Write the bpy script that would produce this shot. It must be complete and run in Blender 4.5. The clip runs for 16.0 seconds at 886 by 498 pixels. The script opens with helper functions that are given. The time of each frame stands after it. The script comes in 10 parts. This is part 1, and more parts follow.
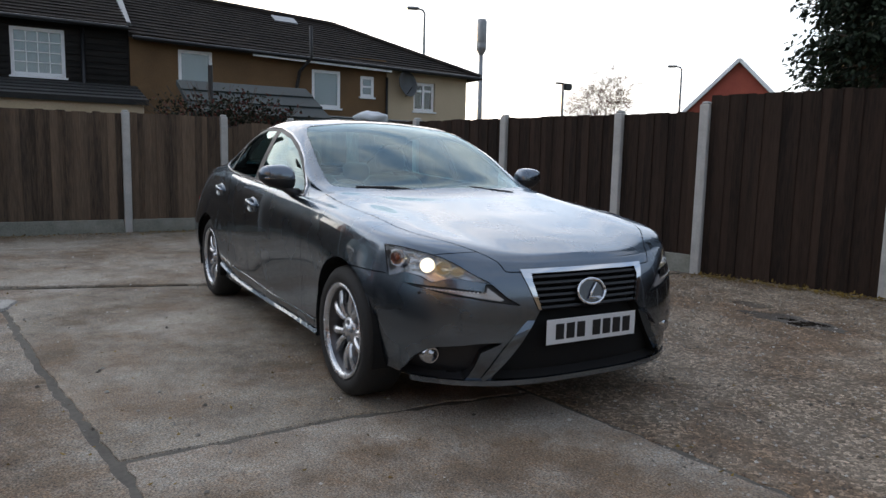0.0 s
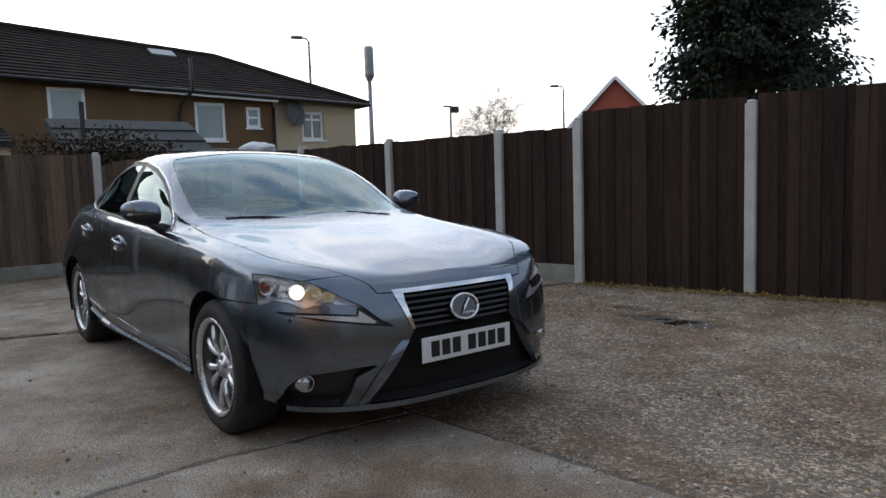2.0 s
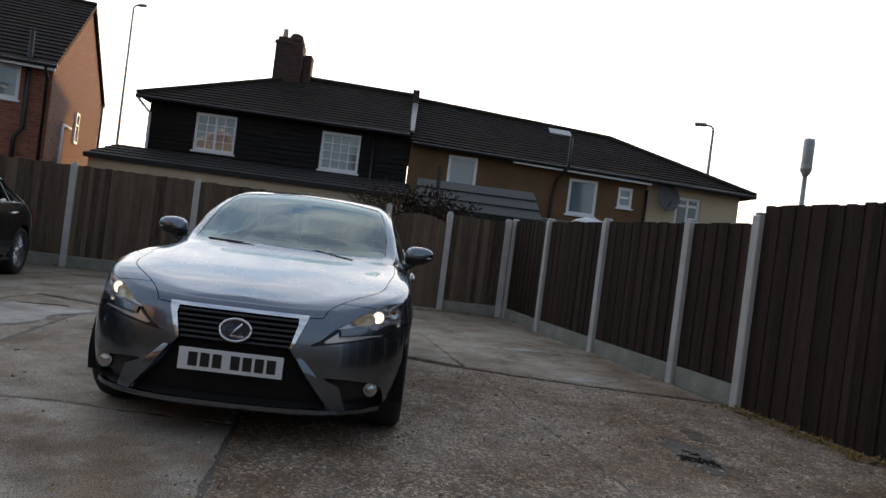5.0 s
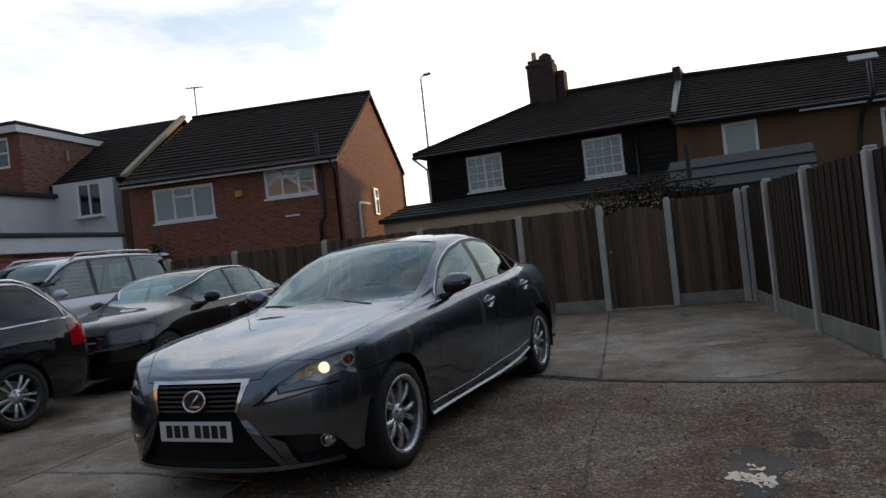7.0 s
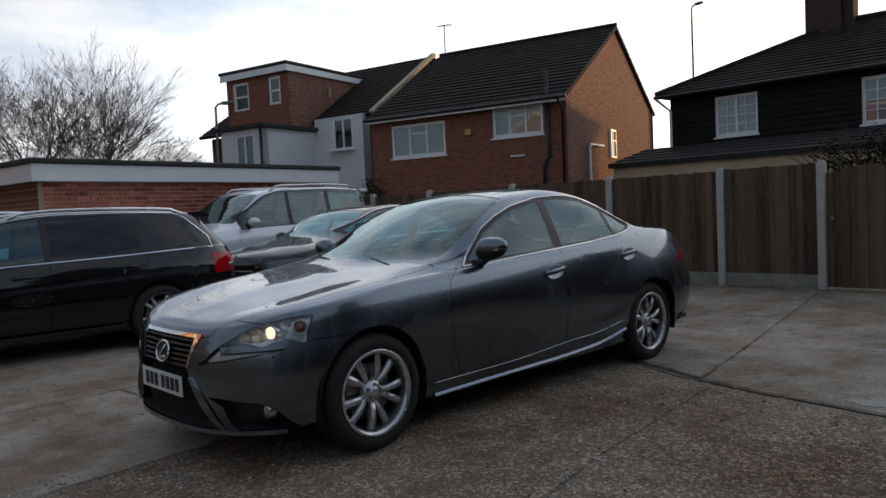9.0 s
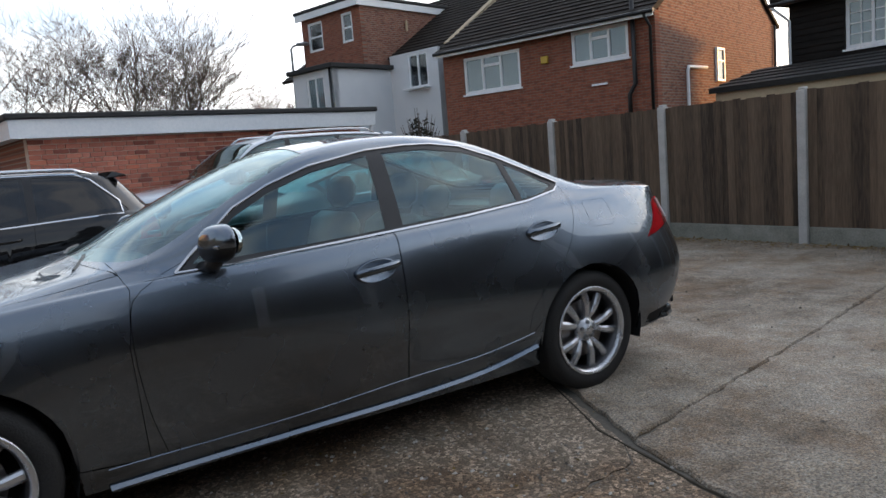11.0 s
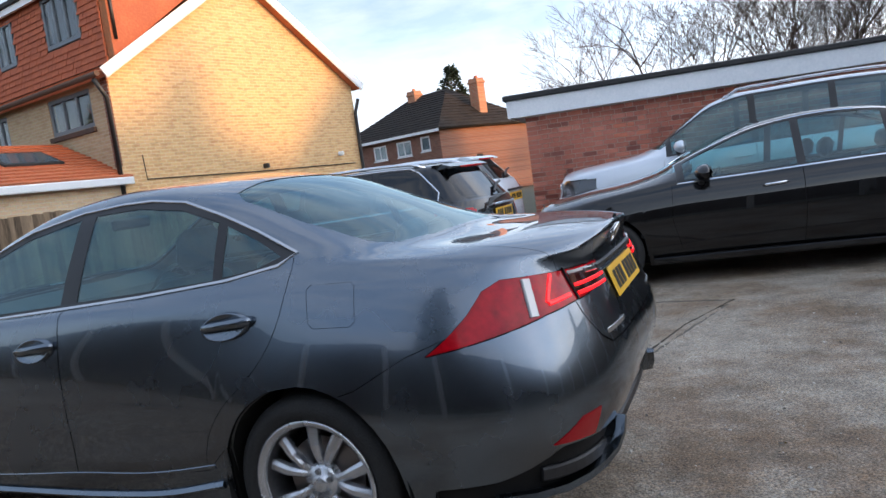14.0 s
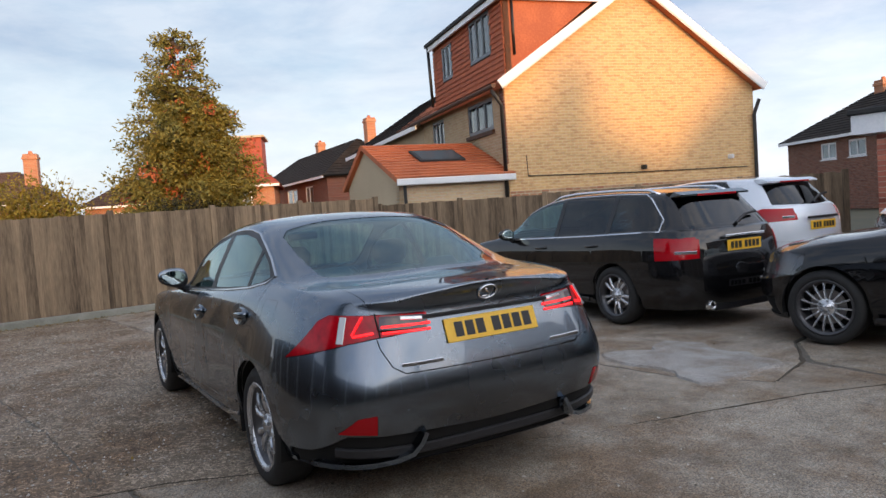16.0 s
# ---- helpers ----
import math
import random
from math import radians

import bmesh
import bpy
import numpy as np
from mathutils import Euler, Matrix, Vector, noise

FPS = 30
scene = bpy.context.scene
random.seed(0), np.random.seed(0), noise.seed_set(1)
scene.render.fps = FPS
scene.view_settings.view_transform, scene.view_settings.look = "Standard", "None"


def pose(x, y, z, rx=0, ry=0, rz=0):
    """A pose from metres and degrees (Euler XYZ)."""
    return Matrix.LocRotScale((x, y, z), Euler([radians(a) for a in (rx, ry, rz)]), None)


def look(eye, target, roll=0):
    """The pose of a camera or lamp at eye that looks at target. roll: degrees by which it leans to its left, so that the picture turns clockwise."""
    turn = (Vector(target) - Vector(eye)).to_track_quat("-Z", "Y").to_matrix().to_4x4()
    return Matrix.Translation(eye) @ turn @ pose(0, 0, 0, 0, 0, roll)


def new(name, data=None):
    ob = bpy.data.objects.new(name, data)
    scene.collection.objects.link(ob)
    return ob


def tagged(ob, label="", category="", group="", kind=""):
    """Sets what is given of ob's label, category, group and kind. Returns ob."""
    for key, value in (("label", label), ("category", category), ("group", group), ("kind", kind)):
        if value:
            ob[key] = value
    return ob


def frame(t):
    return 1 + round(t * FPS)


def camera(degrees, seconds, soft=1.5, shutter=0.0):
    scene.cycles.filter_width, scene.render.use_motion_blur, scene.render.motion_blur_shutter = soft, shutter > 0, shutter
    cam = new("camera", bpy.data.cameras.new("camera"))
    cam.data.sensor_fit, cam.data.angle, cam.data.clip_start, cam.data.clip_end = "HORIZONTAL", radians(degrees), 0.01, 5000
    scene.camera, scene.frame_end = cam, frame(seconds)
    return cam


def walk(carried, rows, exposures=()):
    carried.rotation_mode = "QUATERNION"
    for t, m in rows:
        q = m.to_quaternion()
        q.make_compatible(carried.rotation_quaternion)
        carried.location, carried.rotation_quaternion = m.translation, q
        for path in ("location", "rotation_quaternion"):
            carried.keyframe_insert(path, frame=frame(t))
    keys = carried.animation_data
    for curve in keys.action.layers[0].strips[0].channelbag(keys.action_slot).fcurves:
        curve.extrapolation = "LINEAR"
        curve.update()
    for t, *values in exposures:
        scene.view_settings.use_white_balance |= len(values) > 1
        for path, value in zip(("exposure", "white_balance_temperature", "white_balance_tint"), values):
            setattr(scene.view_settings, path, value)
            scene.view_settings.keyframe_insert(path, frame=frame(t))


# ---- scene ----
cam = camera(63.0, 16.0)
PATH = [
    (0, (4.604, -2.194, 1.16), (2.892, -1.192, 0.91), 1.3),
    (0.5, (4.604, -2.169, 1.16), (2.938, -1.091, 0.911), 1.5),
    (1, (4.627, -2.167, 1.159), (3.006, -1.022, 0.909), 1.3),
    (1.5, (4.641, -2.172, 1.162), (3.017, -1.032, 0.911), 0.7),
    (2, (4.685, -2.072, 1.144), (3.117, -0.845, 0.961), -1.8),
    (2.5, (4.958, -1.849, 1.071), (3.332, -0.704, 0.865), -3.7),
    (3, (5.3, -1.449, 1.042), (3.571, -0.46, 0.86), -3.9),
    (3.5, (5.566, -0.961, 1.081), (3.767, -0.102, 0.928), -4.9),
    (4, (5.846, -0.477, 1.136), (3.936, 0.104, 1.021), -3.2),
    (4.2, (5.87, -0.22, 1.137), (3.936, 0.288, 1.073), 1.9),
    (6.3, (5.612, 2.277, 1.176), (3.661, 1.838, 1.145), -1.3),
    (6.5, (5.484, 2.498, 1.206), (3.559, 1.958, 1.149), -2.7),
    (7, (5.209, 3.009, 1.259), (3.394, 2.171, 1.266), -6.3),
    (7.5, (4.846, 3.322, 1.243), (3.157, 2.253, 1.206), -2.8),
    (8, (4.503, 3.67, 1.249), (2.894, 2.482, 1.252), -1.3),
    (8.5, (4.185, 3.904, 1.261), (2.706, 2.558, 1.244), -2.9),
    (9, (3.755, 3.925, 1.265), (2.381, 2.475, 1.164), -2.7),
    (9.2, (3.562, 3.925, 1.236), (2.208, 2.456, 1.139), -3.0),
    (11.3, (0.791, 3.501, 1.277), (-0.188, 1.775, 1.027), -4.5),
    (11.5, (0.504, 3.445, 1.246), (-0.385, 1.663, 1.056), -4.3),
    (12, (-0.147, 3.299, 1.233), (-0.802, 1.42, 1.027), -4.7),
    (12.5, (-0.846, 3.132, 1.25), (-1.337, 1.205, 1.039), -5.0),
    (13, (-1.474, 3.022, 1.256), (-1.432, 1.03, 1.08), -6.1),
    (13.5, (-2.146, 2.952, 1.278), (-1.747, 1.007, 1.036), -6.2),
    (14, (-2.825, 2.813, 1.295), (-2.032, 0.989, 1.094), -7.8),
    (14.5, (-3.485, 2.675, 1.324), (-2.404, 1.003, 1.136), -6.8),
    (15, (-4.123, 2.589, 1.376), (-2.801, 1.093, 1.255), -7.2),
    (15.5, (-4.666, 2.315, 1.381), (-3.141, 1.025, 1.284), -3.1),
    (16, (-5.167, 1.937, 1.395), (-3.455, 0.908, 1.286), -4.0),
]
EXPOSURES = [(0, 2.1, 6650, 6), (4.2, 1.95, 6650, 6), (6.3, 1.2, 6650, 6), (9.2, 1.3, 6650, 6), (11.3, 2.38, 6750, 6), (13, 2.57, 6200, 5), (14.5, 2.55, 6350, 8), (16, 2.26, 6750, 9)]
walk(cam, [(t, look(eye, target, roll)) for t, eye, target, roll in PATH], exposures=EXPOSURES)

# ---- world and sun ----
SUN_DIR = Vector((-0.977, 0.213, 0.0))
SUN_ELEV = radians(5.6)
world = bpy.data.worlds.new("evening_sky")
scene.world = world
world.use_nodes = True
wn, wl = world.node_tree.nodes, world.node_tree.links
wn.clear()


def wnode(kind, **values):
    n = wn.new(kind)
    for k, v in values.items():
        n.inputs[k].default_value = v
    return n


w_out = wn.new("ShaderNodeOutputWorld")
w_bg = wn.new("ShaderNodeBackground")
w_bg.inputs["Strength"].default_value = 0.1
w_sky = wn.new("ShaderNodeTexSky")
w_sky.sky_type = "NISHITA"
w_sky.sun_disc = False
w_sky.sun_elevation = SUN_ELEV
w_sky.sun_rotation = math.atan2(SUN_DIR.x, SUN_DIR.y)
w_sky.air_density, w_sky.dust_density, w_sky.ozone_density = 1.0, 1.2, 1.5
# thin broken cloud, brighter towards the low sun
w_co = wn.new("ShaderNodeTexCoord")
w_map = wn.new("ShaderNodeMapping")
w_map.inputs["Scale"].default_value = (1.0, 1.0, 3.2)
wl.new(w_co.outputs["Generated"], w_map.inputs["Vector"])
w_noise = wnode("ShaderNodeTexNoise", Scale=2.6, Detail=7.0, Roughness=0.56, Distortion=0.35)
wl.new(w_map.outputs["Vector"], w_noise.inputs["Vector"])
w_ramp = wn.new("ShaderNodeValToRGB")
w_ramp.color_ramp.elements[0].position, w_ramp.color_ramp.elements[1].position = 0.36, 0.66
w_ramp.color_ramp.elements[0].color = (0.84, 0.84, 0.84, 1)
w_ramp.color_ramp.elements[1].color = (0.97, 0.97, 0.97, 1)
wl.new(w_noise.outputs["Fac"], w_ramp.inputs["Fac"])
w_dot = wn.new("ShaderNodeVectorMath")
w_dot.operation = "DOT_PRODUCT"
w_dot.inputs[1].default_value = (-0.96, -0.2, -0.3)
wl.new(w_co.outputs["Generated"], w_dot.inputs[0])
w_lit = wn.new("ShaderNodeValToRGB")
w_lit.color_ramp.elements[0].position, w_lit.color_ramp.elements[1].position = 0.0, 1.0
w_lit.color_ramp.elements[0].color = (1.65, 1.85, 2.2, 1)
w_lit.color_ramp.elements[1].color = (11.5, 10.2, 9.0, 1)
for at, tone in ((0.45, (2.25, 2.45, 2.85, 1)), (0.6, (4.0, 4.15, 4.5, 1)), (0.74, (5.9, 5.9, 6.2, 1)), (0.86, (7.4, 7.2, 7.2, 1))):
    w_lit.color_ramp.elements.new(at).color = tone
w_half = wn.new("ShaderNodeMath")
w_half.operation = "MULTIPLY_ADD"
w_half.inputs[1].default_value, w_half.inputs[2].default_value = 0.5, 0.5
wl.new(w_dot.outputs["Value"], w_half.inputs[0])
wl.new(w_half.outputs[0], w_lit.inputs["Fac"])
w_mix = wn.new("ShaderNodeMix")
w_mix.data_type = "RGBA"
wl.new(w_ramp.outputs["Color"], w_mix.inputs["Factor"])
wl.new(w_sky.outputs["Color"], w_mix.inputs["A"])
w_puff = wnode("ShaderNodeTexNoise", Scale=4.2, Detail=8.0, Roughness=0.6, Distortion=0.2)
wl.new(w_map.outputs["Vector"], w_puff.inputs["Vector"])
w_tone = wn.new("ShaderNodeValToRGB")
w_tone.color_ramp.elements[0].position, w_tone.color_ramp.elements[1].position = 0.36, 0.64
w_tone.color_ramp.elements[0].color = (0.5, 0.6, 0.74, 1)
w_tone.color_ramp.elements[1].color = (1.38, 1.21, 1.07, 1)
wl.new(w_puff.outputs["Fac"], w_tone.inputs["Fac"])
w_cloud = wn.new("ShaderNodeMix")
w_cloud.data_type, w_cloud.blend_type = "RGBA", "MULTIPLY"
wl.new(w_lit.outputs["Color"], w_cloud.inputs["A"])
wl.new(w_tone.outputs["Color"], w_cloud.inputs["B"])
# the cloud greys and dims towards the zenith
w_sep = wn.new("ShaderNodeSeparateXYZ")
wl.new(w_co.outputs["Generated"], w_sep.inputs[0])
w_high = wn.new("ShaderNodeValToRGB")
w_high.color_ramp.elements[0].position, w_high.color_ramp.elements[1].position = 0.07, 0.42
w_high.color_ramp.elements[0].color = (1.0, 1.0, 1.0, 1)
w_high.color_ramp.elements[1].color = (0.64, 0.69, 0.77, 1)
w_high.color_ramp.elements.new(0.2).color = (0.72, 0.76, 0.82, 1)
wl.new(w_sep.outputs["Z"], w_high.inputs["Fac"])
# the cloud stands out more overhead than through the haze near the horizon
w_crisp = wnode("ShaderNodeMapRange")
for k, v in (("From Min", 0.12), ("From Max", 0.5), ("To Min", 0.35), ("To Max", 1.0)):
    w_crisp.inputs[k].default_value = v
wl.new(w_sep.outputs["Z"], w_crisp.inputs["Value"])
wl.new(w_crisp.outputs["Result"], w_cloud.inputs["Factor"])
w_dim = wn.new("ShaderNodeMix")
w_dim.data_type, w_dim.blend_type = "RGBA", "MULTIPLY"
w_dim.inputs["Factor"].default_value = 1.0
wl.new(w_cloud.outputs["Result"], w_dim.inputs["A"])
wl.new(w_high.outputs["Color"], w_dim.inputs["B"])
wl.new(w_dim.outputs["Result"], w_mix.inputs["B"])
wl.new(w_mix.outputs["Result"], w_bg.inputs["Color"])
wl.new(w_bg.outputs["Background"], w_out.inputs["Surface"])

sun = new("sun", bpy.data.lights.new("sun", "SUN"))
sun.data.energy, sun.data.angle, sun.data.color = 0.8, radians(3.0), (1.0, 0.52, 0.19)
sun.matrix_world = look((0, 0, 60), (-SUN_DIR.x * 50, -SUN_DIR.y * 50, 60 - 50 * math.tan(SUN_ELEV)))

# ---- materials ----
def surf(name, dark, light, rough=0.7, scale=6.0, fine=60.0, bump=0.2, metal=0.0, spec=0.5, vary=0.0, stretch=(1, 1, 1), coat=0.0, contrast=1.0, bump_dist=0.01, rough_vary=0.12, scatter=False):
    """A surface whose colour runs between two tones at a broad and a fine scale, with matching relief."""
    m = bpy.data.materials.new(name)
    m.use_nodes = True
    n, l = m.node_tree.nodes, m.node_tree.links
    b = n["Principled BSDF"]
    co = n.new("ShaderNodeTexCoord")
    mp = n.new("ShaderNodeMapping")
    mp.inputs["Scale"].default_value = stretch
    l.new(co.outputs["Object"], mp.inputs["Vector"])
    if scatter:
        # each piece is cut from another stretch of the grain
        which, far = n.new("ShaderNodeObjectInfo"), n.new("ShaderNodeVectorMath")
        far.operation = "SCALE"
        far.inputs[0].default_value = (37.0, 11.0, 53.0)
        l.new(which.outputs["Random"], far.inputs["Scale"])
        l.new(far.outputs["Vector"], mp.inputs["Location"])
    broad = n.new("ShaderNodeTexNoise")
    broad.inputs["Scale"].default_value, broad.inputs["Detail"].default_value = scale, 5
    grain = n.new("ShaderNodeTexNoise")
    grain.inputs["Scale"].default_value, grain.inputs["Detail"].default_value = fine, 6
    for t in (broad, grain):
        l.new(mp.outputs["Vector"], t.inputs["Vector"])
    add = n.new("ShaderNodeMath")
    add.operation = "MULTIPLY_ADD"
    add.inputs[1].default_value = 0.55
    l.new(broad.outputs["Fac"], add.inputs[0])
    half = n.new("ShaderNodeMath")
    half.operation = "MULTIPLY"
    half.inputs[1].default_value = 0.45
    l.new(grain.outputs["Fac"], half.inputs[0])
    l.new(half.outputs[0], add.inputs[2])
    last = add
    if vary:
        info = n.new("ShaderNodeObjectInfo")
        shift = n.new("ShaderNodeMath")
        shift.operation = "MULTIPLY_ADD"
        shift.inputs[1].default_value = vary
        l.new(info.outputs["Random"], shift.inputs[0])
        off = n.new("ShaderNodeMath")
        off.operation = "SUBTRACT"
        off.inputs[1].default_value = vary / 2
        l.new(add.outputs[0], off.inputs[0])
        l.new(off.outputs[0], shift.inputs[2])
        last = shift
    ramp = n.new("ShaderNodeValToRGB")
    spread = 0.22 / contrast
    ramp.color_ramp.elements[0].position, ramp.color_ramp.elements[1].position = 0.5 - spread, 0.5 + spread
    ramp.color_ramp.elements[0].color, ramp.color_ramp.elements[1].color = (*dark, 1), (*light, 1)
    l.new(last.outputs[0], ramp.inputs["Fac"])
    l.new(ramp.outputs["Color"], b.inputs["Base Color"])
    b.inputs["Metallic"].default_value = metal
    b.inputs["Specular IOR Level"].default_value = spec
    if coat:
        b.inputs["Coat Weight"].default_value, b.inputs["Coat Roughness"].default_value = coat, 0.03
    rr = n.new("ShaderNodeMapRange")
    rr.inputs["To Min"].default_value, rr.inputs["To Max"].default_value = max(0.02, rough - rough_vary), min(1, rough + rough_vary)
    l.new(broad.outputs["Fac"], rr.inputs["Value"])
    l.new(rr.outputs["Result"], b.inputs["Roughness"])
    if bump:
        bp = n.new("ShaderNodeBump")
        bp.inputs["Strength"].default_value, bp.inputs["Distance"].default_value = bump, bump_dist
        l.new(grain.outputs["Fac"], bp.inputs["Height"])
        l.new(bp.outputs["Normal"], b.inputs["Normal"])
    return m


def plain(name, colour, rough=0.5, metal=0.0, spec=0.5, coat=0.0):
    m = bpy.data.materials.new(name)
    m.use_nodes = True
    b = m.node_tree.nodes["Principled BSDF"]
    b.inputs["Base Color"].default_value = (*colour, 1)
    b.inputs["Roughness"].default_value, b.inputs["Metallic"].default_value = rough, metal
    b.inputs["Specular IOR Level"].default_value = spec
    if coat:
        b.inputs["Coat Weight"].default_value, b.inputs["Coat Roughness"].default_value = coat, 0.02
    return m


def glass(name, tint, rough=0.0, alpha=0.85, face=0.07, sheen=(1.0, 1.0, 1.0)):
    """Thin tinted glass: clear pane that lets light through, with a real surface gloss."""
    m = bpy.data.materials.new(name)
    m.use_nodes = True
    n, l = m.node_tree.nodes, m.node_tree.links
    n.remove(n["Principled BSDF"])
    tr, gl, mx, lw = n.new("ShaderNodeBsdfTransparent"), n.new("ShaderNodeBsdfGlossy"), n.new("ShaderNodeMixShader"), n.new("ShaderNodeLayerWeight")
    tr.inputs["Color"].default_value = (*tint, 1)
    gl.inputs["Color"].default_value = (alpha * sheen[0], alpha * sheen[1], alpha * sheen[2], 1)
    gl.inputs["Roughness"].default_value = rough
    lw.inputs["Blend"].default_value = 0.5
    steep = n.new("ShaderNodeMath")
    steep.operation = "POWER"
    steep.inputs[1].default_value = 4.5
    l.new(lw.outputs["Facing"], steep.inputs[0])
    gain = n.new("ShaderNodeMath")
    gain.operation = "MULTIPLY_ADD"
    gain.use_clamp = True
    gain.inputs[1].default_value, gain.inputs[2].default_value = 0.99 - face, face
    l.new(steep.outputs[0], gain.inputs[0])
    l.new(gain.outputs[0], mx.inputs["Fac"])
    l.new(tr.outputs[0], mx.inputs[1])
    l.new(gl.outputs[0], mx.inputs[2])
    l.new(mx.outputs[0], n["Material Output"].inputs["Surface"])
    return m


def glow(name, colour, strength):
    m = bpy.data.materials.new(name)
    m.use_nodes = True
    b = m.node_tree.nodes["Principled BSDF"]
    b.inputs["Base Color"].default_value = (*colour, 1)
    b.inputs["Emission Color"].default_value = (*colour, 1)
    b.inputs["Emission Strength"].default_value = strength
    b.inputs["Roughness"].default_value = 0.2
    return m


def brickwork(name, tones, mortar, bump=0.5, scale=1.0, stain=0.35, blotch=0.0, turned=False, mortar_size=0.012):
    """Stretcher-bond brick, 215 x 65 mm with 10 mm joints, laid on the wall's own x (along) and z (up)."""
    m = bpy.data.materials.new(name)
    m.use_nodes = True
    n, l = m.node_tree.nodes, m.node_tree.links
    b = n["Principled BSDF"]
    co = n.new("ShaderNodeTexCoord")
    sp, cb = n.new("ShaderNodeSeparateXYZ"), n.new("ShaderNodeCombineXYZ")
    l.new(co.outputs["Object"], sp.inputs[0])
    l.new(sp.outputs["Y" if turned else "X"], cb.inputs["X"])
    l.new(sp.outputs["Z"], cb.inputs["Y"])
    br = n.new("ShaderNodeTexBrick")
    br.inputs["Scale"].default_value = scale
    br.inputs["Brick Width"].default_value, br.inputs["Row Height"].default_value = 0.225, 0.075
    br.inputs["Mortar Size"].default_value, br.inputs["Mortar Smooth"].default_value = mortar_size, 0.2
    br.inputs["Color1"].default_value, br.inputs["Color2"].default_value = (*tones[0], 1), (*tones[1], 1)
    br.inputs["Mortar"].default_value = (*mortar, 1)
    l.new(cb.outputs[0], br.inputs["Vector"])
    # odd darker bricks, row by row
    cell = n.new("ShaderNodeTexNoise")
    cell.inputs["Scale"].default_value, cell.inputs["Detail"].default_value = 4.0, 3
    mp = n.new("ShaderNodeMapping")
    mp.inputs["Scale"].default_value = (1.0, 3.4, 1.0)
    l.new(cb.outputs[0], mp.inputs["Vector"])
    l.new(mp.outputs["Vector"], cell.inputs["Vector"])
    cr = n.new("ShaderNodeValToRGB")
    cr.color_ramp.elements[0].position, cr.color_ramp.elements[1].position = 0.52 - blotch * 0.1, 0.64
    l.new(cell.outputs["Fac"], cr.inputs["Fac"])
    mx = n.new("ShaderNodeMix")
    mx.data_type = "RGBA"
    mx.inputs["B"].default_value = (*tones[2], 1)
    l.new(br.outputs["Color"], mx.inputs["A"])
    keep = n.new("ShaderNodeMath")
    keep.operation = "MULTIPLY"
    keep.inputs[1].default_value = stain
    l.new(cr.outputs["Color"], keep.inputs[0])
    l.new(keep.outputs[0], mx.inputs["Factor"])
    fine = n.new("ShaderNodeTexNoise")
    fine.inputs["Scale"].default_value, fine.inputs["Detail"].default_value = 40, 5
    l.new(co.outputs["Object"], fine.inputs["Vector"])
    mv = n.new("ShaderNodeMix")
    mv.data_type, mv.blend_type = "RGBA", "OVERLAY"
    mv.inputs["Factor"].default_value = 0.35
    l.new(mx.outputs["Result"], mv.inputs["A"])
    l.new(fine.outputs["Color"], mv.inputs["B"])
    hs = n.new("ShaderNodeHueSaturation")
    hs.inputs["Saturation"].default_value = 0.95
    l.new(mv.outputs["Result"], hs.inputs["Color"])
    l.new(hs.outputs["Color"], b.inputs["Base Color"])
    b.inputs["Roughness"].default_value = 0.9
    bp = n.new("ShaderNodeBump")
    bp.inputs["Strength"].default_value, bp.inputs["Distance"].default_value = bump, 0.008
    bp.invert = True
    l.new(br.outputs["Fac"], bp.inputs["Height"])
    l.new(bp.outputs["Normal"], b.inputs["Normal"])
    return m


